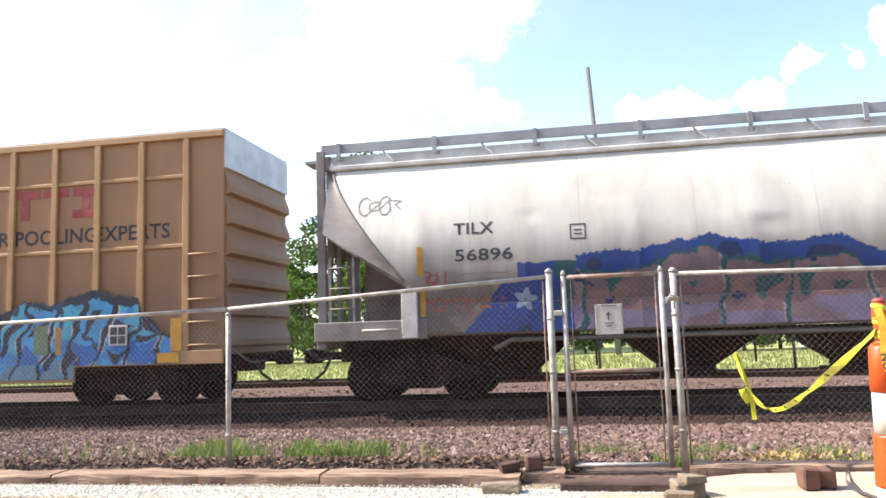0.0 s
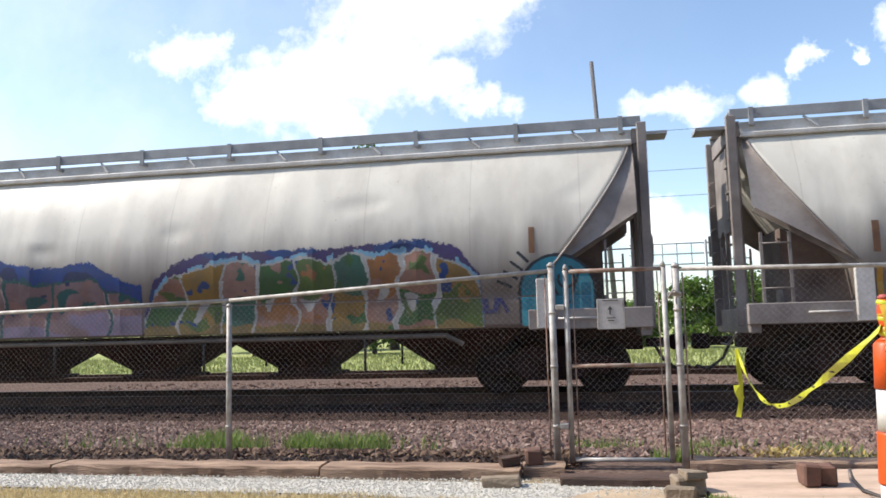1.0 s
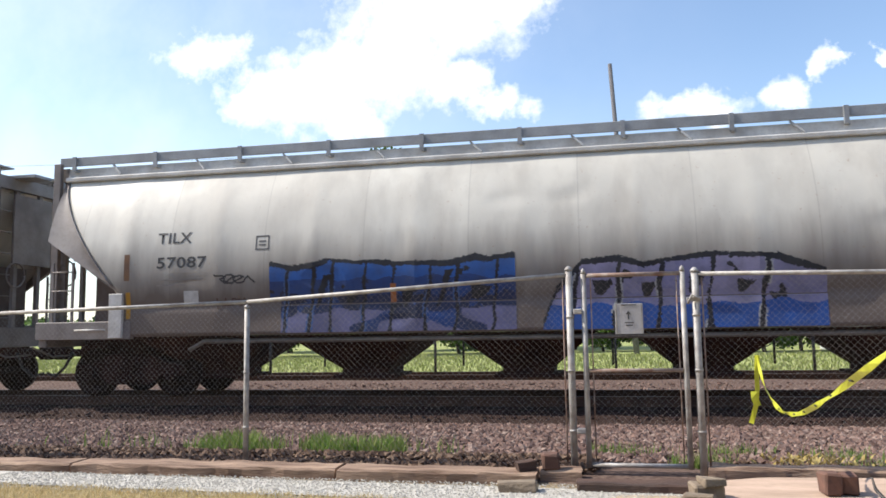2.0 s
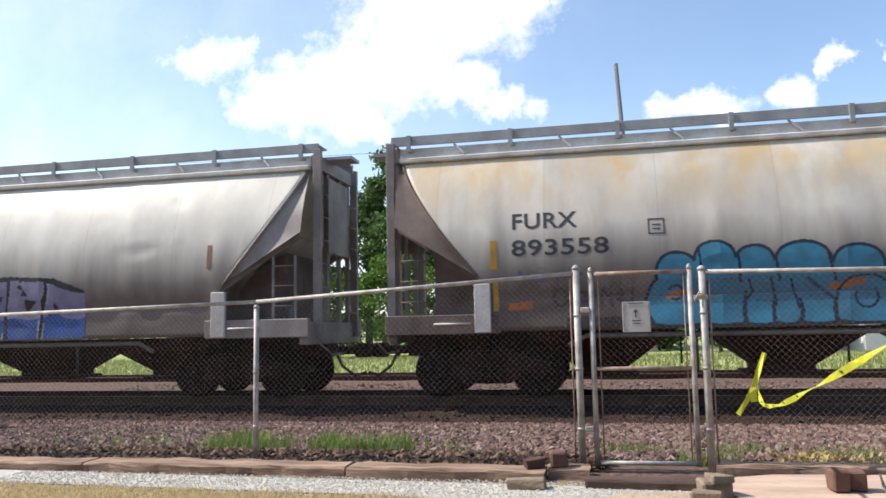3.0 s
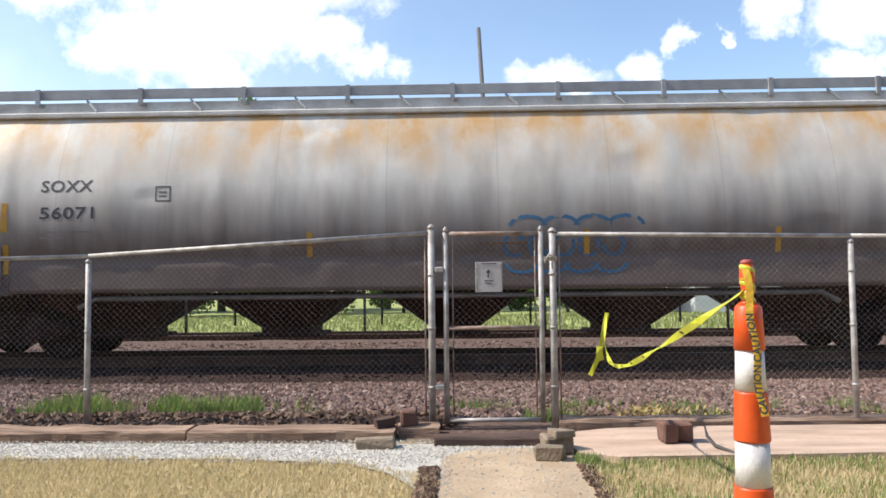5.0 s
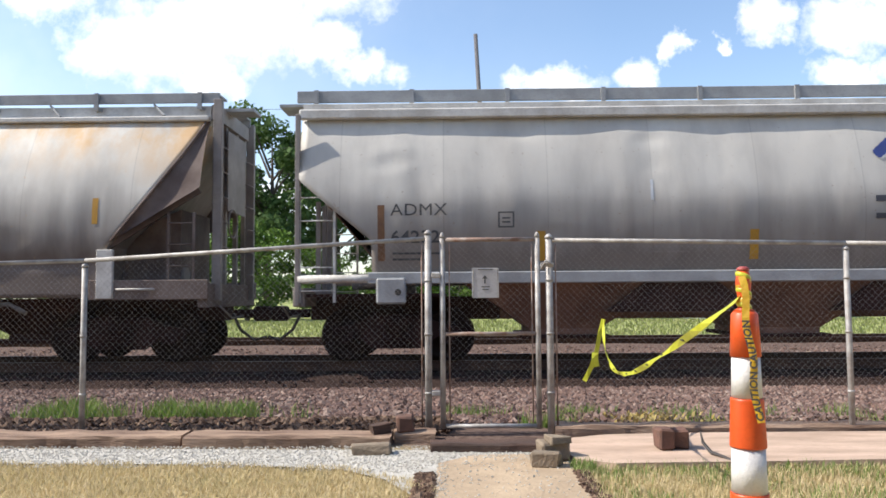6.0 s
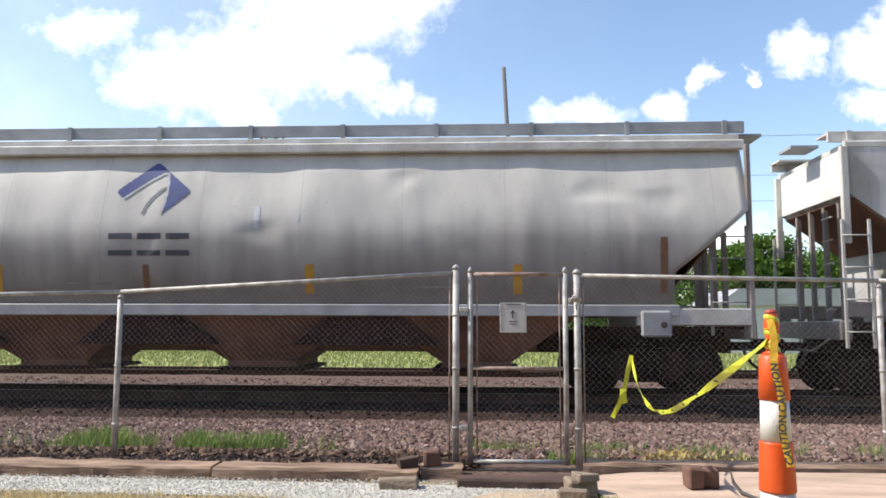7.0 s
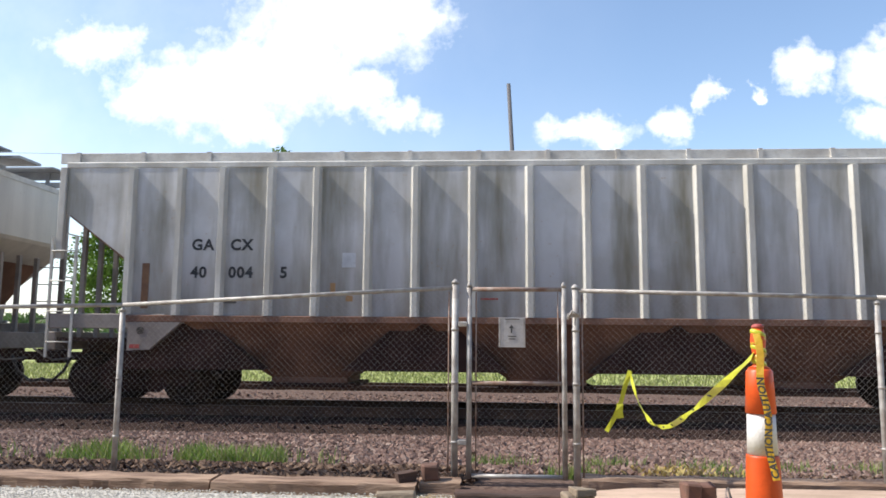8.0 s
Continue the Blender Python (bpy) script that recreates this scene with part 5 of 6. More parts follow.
spray(hopper_c, 12.1, 13.15, 1.60, 2.42, lobed([(12.2, 13.04, 2.33)], [(12.24, 13.0)], 2.0, 1.70, SKYBLUE, INK, [[(12.45, 1.98), (12.6, 2.1), (12.75, 1.98), (12.88, 2.1)]]), "light blue bubble shape")
MUSTARD, UMBER = (0.46, 0.31, 0.02), (0.07, 0.045, 0.012)
spray(hopper_c, 13.3, 16.5, 1.13, 2.1, lobed([(13.5, 14.18, 1.97), (14.42, 15.06, 2.0), (15.06, 15.42, 1.93), (15.42, 16.0, 1.99)], [(13.45, 14.1), (14.1, 14.75), (14.75, 15.3), (15.3, 15.75), (15.75, 16.1)], 1.72, 1.18, MUSTARD, UMBER,
      [arc(13.83, 1.75, 0.13, 0, 360), [(14.6, 1.95), (14.95, 1.3)], [(15.3, 1.9), (15.55, 1.3)], arc(15.7, 1.80, 0.16, 200, 350), [(14.2, 1.6), (14.15, 1.25)]]), "mustard yellow bubble letters with dark outlines")
spray(hopper_c, 16.1, 17.0, 1.13, 2.0, lobed([(16.15, 16.45, 1.94), (16.45, 16.93, 1.76)], [(16.15, 16.62)], 1.52, 1.20, MUSTARD, UMBER), "mustard yellow bubble letters with dark outlines")


def band(x0, x1, z0, z1, col):
    return lambda x, z: col if x0 + 0.06 * (1 + wave(z * 6, 3)) < x < x1 - 0.10 * (1 + wave(z * 5, 4)) and z0 + 0.03 * wave(x * 4, 5) < z < z1 - 0.04 * wave(x * 3, 6) and noise.noise((x * 9, z * 14, 1)) < 0.42 else None


for x0, x1, z0, z1, col, what in ((2.15, 2.75, 1.52, 1.66, ORANGE, "orange sprayed stripe"), (3.1, 4.45, 1.20, 1.38, (0.05, 0.04, 0.04), "dark sprayed band"), (13.0, 13.55, 1.80, 1.98, ORANGE, "orange sprayed patch"), (12.35, 12.75, 1.60, 1.69, ORANGE, "orange sprayed patch"), (16.9, 17.95, 1.66, 1.80, (0.42, 0.17, 0.05), "orange sprayed stripe"),
                                   (16.65, 18.0, 1.18, 1.52, (0.12, 0.25, 0.21), "dull teal sprayed band"), (14.62, 14.95, 2.68, 2.95, (0.20, 0.20, 0.20), "dark scuff"), (14.30, 14.62, 2.66, 2.74, (0.27, 0.26, 0.25), "dark scuff")):
    spray(hopper_c, x0, x1, z0 - 0.05, z1 + 0.05, band(x0, x1, z0, z1, col), what)
tag(hopper_c, 12.65, 1.24, 0.72, 0.26, 5, (0.09, 0.05, 0.09), 21, "dark scrawled tag")
tag(hopper_c, 16.45, 2.24, 1.1, 0.26, 7, (0.40, 0.09, 0.09), 22, "red scrawled tag", 0.02)
tag(hopper_c, 16.75, 1.90, 0.9, 0.22, 4, (0.42, 0.20, 0.18), 27, "faded red tag", 0.013)
tag(hopper_c, 3.0, 1.52, 1.3, 0.36, 7, (0.10, 0.075, 0.07), 24, "dark smudged scribble", 0.02)
tag(hopper_c, 2.35, 1.92, 1.1, 0.25, 6, (0.17, 0.14, 0.25), 23, "thin violet tag")


# faded outline letters on the fourth hopper
cuffs = [arc(10.95 + 0.55 * k, 2.22, 0.30, 10, 170, squash=0.55) for k in range(4)] + [arc(10.85 + 0.5 * k, 1.60, 0.27, 190, 350, squash=0.6) for k in range(4)] + [arc(10.72 + 0.42 * k, 1.90, 0.17, 30 + 40 * k, 300 + 40 * k, squash=1.1) for k in range(5)]


def faded(x, z):
    d = min(stroke_dist(x, z, c) for c in cuffs)
    return (0.06, 0.20, 0.36) if d < 0.03 and noise.noise((x * 6, z * 6, 3)) < 0.3 else None


spray(hopper_d, 10.4, 13.0, 1.4, 2.45, faded, "faded blue outline letters")

# wild blue piece on the boxcar
sea = block_piece([(13.9, 1.7), (14.6, 1.9), (15.4, 1.84), (15.9, 2.08), (16.5, 1.98), (17.05, 2.16), (17.5, 2.26), (17.8, 2.12), (18.3, 2.06), (18.42, 1.72), (18.75, 1.45), (19.02, 1.28)], 0.07, 0.58,
                  [14.5, 15.1, 15.65, 16.2, 16.75, 17.35, 17.95, 18.5], [(0.03, 0.26, 0.62), (0.06, 0.42, 0.60), (0.02, 0.15, 0.48), (0.05, 0.34, 0.66)], (0.014, 0.02, 0.045), ((0.014, 0.02, 0.045), (0.03, 0.06, 0.12)),
                  (0.26, (0.13, 0.26, 0.36)), [(15.3, 1.3, 0.14, 0.3), (15.9, 1.5, 0.2, 0.12), (16.95, 1.65, 0.12, 0.2), (17.6, 1.5, 0.22, 0.12), (18.2, 1.3, 0.22, 0.10), (16.4, 0.95, 0.16, 0.12), (17.7, 0.95, 0.2, 0.08)],
                  glint=(0.55, 0.55, 0.55), flow=0.22, width=0.045, slant=0.35)


def sea_piece(x, z):
    c = sea(x, z)
    if c is None or z < 0.58 + (0.24 if x > 17.0 else 0.0):
        return None
    if 16.15 < x < 16.45 and 1.05 < z < 1.6:
        return (0.16, 0.24, 0.15)
    if 16.62 < x < 16.74 and 1.05 < z < 1.55:
        return (0.52, 0.24, 0.04)
    return c


spray(boxcar, 13.9, 19.02, 0.58, 2.35, sea_piece, "bright blue wild-style graffiti", own_y=-1.592)


# ---- fence and gate ----
FENCE_Y = 8.0


def post(parent, x, z0, z1, r, mat="galv", name="post"):
    p = part(name, tube(B(), [(x, FENCE_Y, z0), (x, FENCE_Y, z1)], r, 12), mat, parent)
    part("cap", tube(B(), [(x, FENCE_Y, z1 + 0.001), (x, FENCE_Y, z1 + 0.02), (x, FENCE_Y, z1 + 0.045)], [r * 1.18, r * 1.1, r * 0.35], 12), mat, p)
    for z in (0.35, 0.9, 1.4):
        if z < z1 - 0.2 and r > 0.025:
            part("tension_band", tube(B(), [(x, FENCE_Y, z - 0.012), (x, FENCE_Y, z + 0.012)], r * 1.16, 12), mat, p)
    return p


def chain_link(parent, x0, x1, bottom, top0, top1, y=FENCE_Y):
    """Woven wire: two families of thin slanting wires between the rails, in front of and behind one another."""
    pitch, rw = 0.060, 0.00085
    verts, faces = [], []
    slope = 1.0
    top = lambda x: top0 + (top1 - top0) * (x - x0) / (x1 - x0)
    hmax = max(top0, top1) - bottom
    n = int((x1 - x0 + hmax) / pitch) + 1
    for fam in (-1, 1):
        for i in range(-1, n + 1):
            xs = x0 - hmax + i * pitch if fam > 0 else x0 + i * pitch
            a, b = None, None
            steps = 40
            for k in range(steps + 1):
                z = bottom + hmax * k / steps
                x = xs + fam * (z - bottom) / slope
                if x0 <= x <= x1 and z <= top(x):
                    a = a or (x, z)
                    b = (x, z)
            if not a or a == b:
                continue
            base = len(verts)
            yy = y + fam * 0.002
            for x, z in (a, b):
                for da in range(3):
                    t = da * math.tau / 3
                    verts.append((x + rw * math.cos(t) * 0.7, yy + rw * math.sin(t), z - fam * rw * math.cos(t) * 0.7))
            for k in range(3):
                faces.append((base + k, base + (k + 1) % 3, base + 3 + (k + 1) % 3, base + 3 + k))
    ob = raw("wire_mesh", verts, faces, "wire", "stuff", parent=parent)
    return ob


def rail_bar(parent, p, q, r, mat="galv", name="top_rail"):
    return part(name, tube(B(), [p, q], r, 10), mat, parent)


fence_l = thing("chain_link_fence", "galvanised chain-link fence with its top rail sloping down along the ballast", "fence", "fence along the track")
post(fence_l, 0.0, -0.12, 1.835, 0.033)
for x, z in ((-3.27, 1.60), (-6.45, 1.54), (-9.6, 1.50)):
    post(fence_l, x, -0.12, z - 0.05, 0.027)
for a, b in (((-3.27, 1.615), (0, 1.80)), ((-6.45, 1.55), (-3.27, 1.615)), ((-9.6, 1.50), (-6.45, 1.55))):
    rail_bar(fence_l, (a[0], FENCE_Y, a[1]), (b[0], FENCE_Y, b[1]), 0.021)
    chain_link(fence_l, a[0], b[0], 0.02, a[1], b[1])
fence_r = thing("chain_link_fence", "galvanised chain-link fence beside the gate, with a bare top rail", "fence", "fence along the track")
post(fence_r, 1.14, -0.12, 1.79, 0.034)
for x, z in ((3.91, 1.70), (6.9, 1.66)):
    post(fence_r, x, -0.12, z - 0.04, 0.027)
for a, b in (((1.137, 1.775), (3.91, 1.725)), ((3.91, 1.725), (6.9, 1.68))):
    rail_bar(fence_r, (a[0], FENCE_Y, a[1]), (b[0], FENCE_Y, b[1]), 0.021)
    chain_link(fence_r, a[0], b[0], 0.02, a[1], b[1])
part("tension_bar", tube(B(), [(1.20, FENCE_Y, 0.05), (1.20, FENCE_Y, 1.74)], 0.008, 6), "rust_pipe", fence_r)
part("tension_bar", tube(B(), [(-0.06, FENCE_Y, 0.05), (-0.06, FENCE_Y, 1.76)], 0.008, 6), "rust_pipe", fence_l)

gate = thing("chain_link_gate", "narrow chain-link walk gate with rusty cross rails, closed", "gate")
for x in (0.135, 1.03):
    p = part("stile", tube(B(), [(x, FENCE_Y, 0.02), (x, FENCE_Y, 1.80)], 0.025, 12), "galv", gate)
    part("finial", tube(B(), [(x, FENCE_Y, 1.801), (x, FENCE_Y, 1.83), (x, FENCE_Y, 1.855)], [0.027, 0.022, 0.008], 10), "galv", p)
rail_bar(gate, (0.16, FENCE_Y, 1.785), (1.005, FENCE_Y, 1.785), 0.021, "rust_pipe", "gate_rail")
rail_bar(gate, (0.16, FENCE_Y, 0.90), (1.005, FENCE_Y, 0.90), 0.019, "rust_pipe", "gate_rail")
rail_bar(gate, (0.16, FENCE_Y, 0.045), (1.005, FENCE_Y, 0.045), 0.021, "galv", "gate_rail")
chain_link(gate, 0.16, 1.005, 0.06, 1.77, 1.77)
part("tension_bar", tube(B(), [(0.20, FENCE_Y, 0.07), (0.20, FENCE_Y, 1.76)], 0.007, 6), "rust_pipe", gate)
part("tension_bar", tube(B(), [(0.975, FENCE_Y, 0.07), (0.975, FENCE_Y, 1.76)], 0.007, 6), "rust_pipe", gate)
for z in (0.35, 1.45):
    part("hinge", box(B(), 0.03, 0.115, FENCE_Y - 0.035, FENCE_Y + 0.035, z - 0.025, z + 0.025, 0.008), "galv", gate)
latch = part("latch", box(B(), 1.055, 1.18, FENCE_Y - 0.05, FENCE_Y - 0.036, 1.52, 1.56, 0.004), "galv", gate, "galvanised fork latch")
part("latch_fork", tube(B(), [(1.06, FENCE_Y - 0.06, 1.50), (1.10, FENCE_Y - 0.075, 1.58), (1.17, FENCE_Y - 0.06, 1.54)], 0.012, 6), "galv", latch)

sign = thing("gate_sign", "white metal notice plate with a dark arrow on the gate", "sign")
part("plate", box(B(), 0.415, 0.665, FENCE_Y - 0.036, FENCE_Y - 0.030, 1.235, 1.515, 0.002), "sign_white", sign)
bm = box(B(), 0.528, 0.540, FENCE_Y - 0.040, FENCE_Y - 0.037, 1.37, 1.43)
prism_y(bm, [(0.51, 1.415), (0.558, 1.415), (0.536, 1.45)], FENCE_Y - 0.0402, FENCE_Y - 0.0372)
part("arrow", bm, "grey_letters", sign)
for z, a, b in ((1.497, 0.47, 0.61), (1.335, 0.50, 0.58), (1.31, 0.51, 0.57)):
    part("small_print", box(B(), a, b, FENCE_Y - 0.0395, FENCE_Y - 0.037, z, z + 0.008), "grey_letters", sign)
for x in (0.425, 0.655):
    part("frame_edge", box(B(), x - 0.006, x + 0.006, FENCE_Y - 0.039, FENCE_Y - 0.0365, 1.24, 1.51), "galv", sign)

# ---- foreground ----
def beam(name, x0, x1, y0, y1, z0, z1, mat, label, turn=0.0, tilt=0.0, seed=0):
    """A weathered timber with uneven faces and split ends."""
    bm = B()
    n = max(4, int((x1 - x0) / 0.07))
    w, h = (y1 - y0) / 2, (z1 - z0) / 2
    cx, cy, cz = (x0 + x1) / 2, (y0 + y1) / 2, (z0 + z1) / 2
    ring = [(-1, -0.85), (-0.9, -1), (0.9, -1), (1, -0.85), (1, 0.85), (0.88, 1), (-0.88, 1), (-1, 0.82)]
    rows = []
    for i in range(n + 1):
        x = x0 + (x1 - x0) * i / n
        rows.append([bm.verts.new((x - cx + (0.03 * noise.noise((k * 3.1, seed, 5)) if i in (0, n) else 0), a * w * (1 + 0.17 * noise.noise((x * 2.3, k, seed)) + 0.08 * noise.noise((x * 7, k, seed))), b * h * (1 + 0.22 * noise.noise((x * 2.9, k + 20, seed)) + 0.04 * noise.noise((x * 8, k + 9, seed))))) for k, (a, b) in enumerate(ring)])
    for a, b in zip(rows, rows[1:]):
        for k in range(8):
            bm.faces.new((a[k], a[(k + 1) % 8], b[(k + 1) % 8], b[k]))
    bm.faces.new(rows[0][::-1])
    bm.faces.new(rows[-1])
    bmesh.ops.recalc_face_normals(bm, faces=bm.faces)
    ob = link_mesh(name, bm, mat)
    ob.matrix_basis = pose(cx, cy, cz, 0, tilt, turn)
    return tagged(ob, label, "timber", "edging timbers")


beam("edging_timber", -4.9, -2.16, 7.52, 7.86, -0.16, 0.045, "timber", "weathered brown railway tie laid as edging below the fence", -0.4, 0, 1)
beam("edging_timber", -7.9, -4.96, 7.56, 7.88, -0.18, 0.03, "timber", "weathered brown railway tie laid as edging below the fence", 0.5, 0, 5)
beam("edging_timber", -2.12, -0.32, 7.48, 7.80, -0.15, 0.05, "timber", "weathered brown railway tie with a split end", 1.0, 0.3, 2)
beam("edging_timber", -0.30, 0.06, 7.66, 7.90, -0.14, 0.05, "timber", "short grey-brown timber end beside the gate", 2, 0, 3)
beam("threshold_timber", 0.05, 1.12, 7.22, 7.46, -0.16, 0.03, "dark_timber", "dark reddish-brown timber sunk below the gate", 0, 0, 4)
beam("edging_timber", 1.16, 6.9, 7.95, 8.20, -0.18, 0.05, "timber", "long weathered timber edging under the fence", 0.4, 0, 6)
beam("timber_offcut", -0.50, -0.34, 7.60, 7.72, 0.04, 0.13, "dark_timber", "dark broken timber end lying on the edging", 24, -8, 7)


def loose_block(name, x, y, z, w, d, h, turn, mat, label, category, seed):
    bm = box(B(), -w / 2, w / 2, -d / 2, d / 2, 0, h, min(w, h) * 0.12)
    for v in bm.verts:
        v.co += Vector((noise.noise(v.co * 9 + Vector((seed, 0, 0))), noise.noise(v.co * 9 + Vector((0, seed, 0))), noise.noise(v.co * 9 + Vector((0, 0, seed))))) * (0.03 if mat == "stone" else 0.018)
    ob = link_mesh(name, bm, mat)
    ob.matrix_basis = pose(x, y, z, 0, 0, turn)
    return tagged(ob, label, category)


loose_block("brick", 1.95, 7.12, 0.008, 0.135, 0.18, 0.165, 4, "brick", "dark red-brown block standing on the slab", "brick", 1)
loose_block("brick", 2.085, 7.16, 0.008, 0.115, 0.17, 0.155, -7, "brick", "dark red-brown block standing on the slab", "brick", 2)
loose_block("brick", -0.205, 7.74, 0.045, 0.155, 0.15, 0.14, 8, "brick", "dark brown block on the timber by the gate post", "brick", 3)
loose_block("stone_block", -0.45, 7.18, -0.045, 0.32, 0.16, 0.09, 4, "stone", "flat tan stone lying in the white gravel", "stone", 4)
loose_block("stone_block", 0.94, 6.70, -0.045, 0.22, 0.16, 0.12, -10, "stone", "rough tan stone block beside the path", "stone", 5)
loose_block("stone_block", 1.02, 6.90, -0.045, 0.24, 0.16, 0.16, 14, "stone", "rough tan stone block beside the path", "stone", 6)
loose_block("stone_block", 1.05, 6.88, 0.112, 0.17, 0.15, 0.05, 30, "stone", "thin tan stone on top of another", "stone", 7)


def patio():
    """A pinkish stone slab with rounded corners and an uneven edge."""
    bm = B()
    outline = [(1.20, 6.72), (1.14, 6.95), (1.16, 7.35), (1.28, 7.62), (1.6, 7.78), (2.6, 7.86), (4.5, 7.9), (7.5, 7.9), (7.5, 6.75), (5.0, 6.72), (3.8, 6.72), (2.7, 6.66), (1.9, 6.62), (1.45, 6.60)]
    top = [bm.verts.new((x, y + 0.02 * noise.noise((x * 3, 0, 0)), 0.005)) for x, y in outline]
    low = [bm.verts.new((x, y, -0.14)) for x, y in outline]
    bm.faces.new(top)
    for i in range(len(top)):
        bm.faces.new((low[i], low[(i + 1) % len(top)], top[(i + 1) % len(top)], top[i]))
    bmesh.ops.recalc_face_normals(bm, faces=bm.faces)
    ob = link_mesh("stone_slab", bm, "slab")
    tagged(ob, "pinkish-tan stone slab along the fence", "paving", kind="structure")


patio()


def strip(name, outline, z, mat, label, category):
    bm = B()
    bm.faces.new([bm.verts.new((x, y, z)) for x, y in outline])
    bmesh.ops.triangulate(bm, faces=bm.faces)
    return tagged(link_mesh(name, bm, mat), label, category, kind="structure")


strip("gravel_strip", [(-9, 6.96), (-5, 6.92), (-3, 6.84), (-1.6, 6.80), (-0.6, 6.62), (-0.25, 6.3), (-0.05, 5.9), (0.3, 5.8), (0.4, 6.9), (0.6, 7.06), (1.0, 7.06), (1.0, 7.30), (-9, 7.6)], -0.040, "crushed_white", "bright white crushed gravel along the timbers", "gravel")
strip("path", [(0.08, 5.2), (1.12, 5.2), (1.14, 7.0), (1.0, 7.14), (0.4, 7.10), (0.12, 6.8)], -0.034, "dirt", "bare tan dirt path to the gate", "path")


# ---- loose ground cover ----
rng = np.random.default_rng(5)


def pebbles(name, n, x0, x1, y0, y1, s0, s1, mat, label, category, zfun, keep=None):
    """Many small broken stones lying on the ground, each a squashed, uneven lump."""
    base = np.array([(1, 0, 0), (-1, 0, 0), (0, 1, 0), (0, -1, 0), (0, 0, 1), (0, 0, -1)], float)
    tris = np.array([(0, 2, 4), (2, 1, 4), (1, 3, 4), (3, 0, 4), (2, 0, 5), (1, 2, 5), (3, 1, 5), (0, 3, 5)])
    x, y = rng.uniform(x0, x1, n), rng.uniform(y0, y1, n)
    if keep is not None:
        ok = np.array([keep(a, b) for a, b in zip(x, y)])
        x, y = x[ok], y[ok]
        n = len(x)
    size = rng.uniform(s0, s1, (n, 1, 1)) * rng.uniform(0.65, 1.2, (n, 6, 1))
    ang = rng.uniform(0, math.tau, n)
    v = base[None] * size * np.array([1.1, 0.85, 0.7])
    tilt = rng.uniform(-0.6, 0.6, n)
    c, s = np.cos(tilt)[:, None], np.sin(tilt)[:, None]
    vx, vz = v[..., 0] * c - v[..., 2] * s, v[..., 0] * s + v[..., 2] * c
    c, s = np.cos(ang)[:, None], np.sin(ang)[:, None]
    px, py = vx * c - v[..., 1] * s + x[:, None], vx * s + v[..., 1] * c + y[:, None]
    z = np.array([zfun(b) for b in y])[:, None] + vz + rng.uniform(0.0, 0.5, n)[:, None] * s0
    verts = np.stack([px, py, z], -1).reshape(-1, 3)
    faces = (np.arange(n)[:, None, None] * 6 + tris[None]).reshape(-1, 3)
    return raw(name, verts.tolist(), faces.tolist(), mat, "stuff", label, category)


pebbles("ballast_stones", 21000, -9.5, 8.5, 8.7, 13.3, 0.026, 0.072, "ballast", "grey-pink crushed ballast stones beside the track", "ballast", lambda y: ground_height(y) + 0.012)
pebbles("ballast_stones", 6000, -13, 12, 12.9, 17.1, 0.03, 0.06, "shaded_ballast", "dark oily ballast stones under the train with its shadow painted in", "ballast", ground_height)
pebbles("ballast_stones", 5000, -13, 12, 17.0, 20.6, 0.03, 0.06, "ballast", "crushed ballast stones between the two tracks", "ballast", ground_height)
pebbles("ballast_stones", 7000, -11, 10, 12.2, 13.35, 0.028, 0.065, "ballast", "crushed ballast stones along the foot of the track", "ballast", lambda y: ground_height(y) + 0.025)
pebbles("white_gravel", 9000, -5.5, 0.9, 6.5, 7.5, 0.005, 0.013, "white_stones", "white crushed gravel along the timbers", "gravel", lambda y: -0.038,
        lambda x, y: y > np.interp(x, [-9, -3, -1.6, -0.6, -0.1, 0.2, 0.9], [6.86, 6.72, 6.70, 6.55, 6.3, 7.0, 7.12]) + 0.04 * math.sin(x * 9))


pebbles("path_grit", 2200, 0.1, 1.15, 5.4, 7.1, 0.004, 0.012, "white_stones", "pale grit scattered on the dirt path", "gravel", lambda y: -0.032,
        lambda x, y: rng.random() < 0.15 + 0.85 * max(0.0, (y - 6.6) / 0.5) ** 2 or x < 0.2)


def debris():
    """Broken bark, twigs and soil clods along the back of the timbers."""
    pebbles("debris", 2600, -6.5, 0.2, 7.95, 8.62, 0.015, 0.06, "debris", "dark bark, twigs and soil behind the timbers", "debris", lambda y: 0.0 + 0.05 * math.exp(-((y - 8.35) / 0.15) ** 2))
    pebbles("debris", 500, 1.2, 5.5, 8.2, 8.7, 0.010, 0.035, "debris", "bark and soil behind the long timber", "debris", lambda y: 0.0)


debris()
pebbles("soil_edge", 420, -0.02, 0.10, 5.2, 6.42, 0.018, 0.045, "debris", "dark crumbling soil where the lawn ends at the path", "soil", lambda y: -0.035)
pebbles("soil_edge", 300, 1.12, 1.22, 5.2, 6.5, 0.015, 0.04, "debris", "dark crumbling soil where the lawn ends at the path", "soil", lambda y: -0.04)


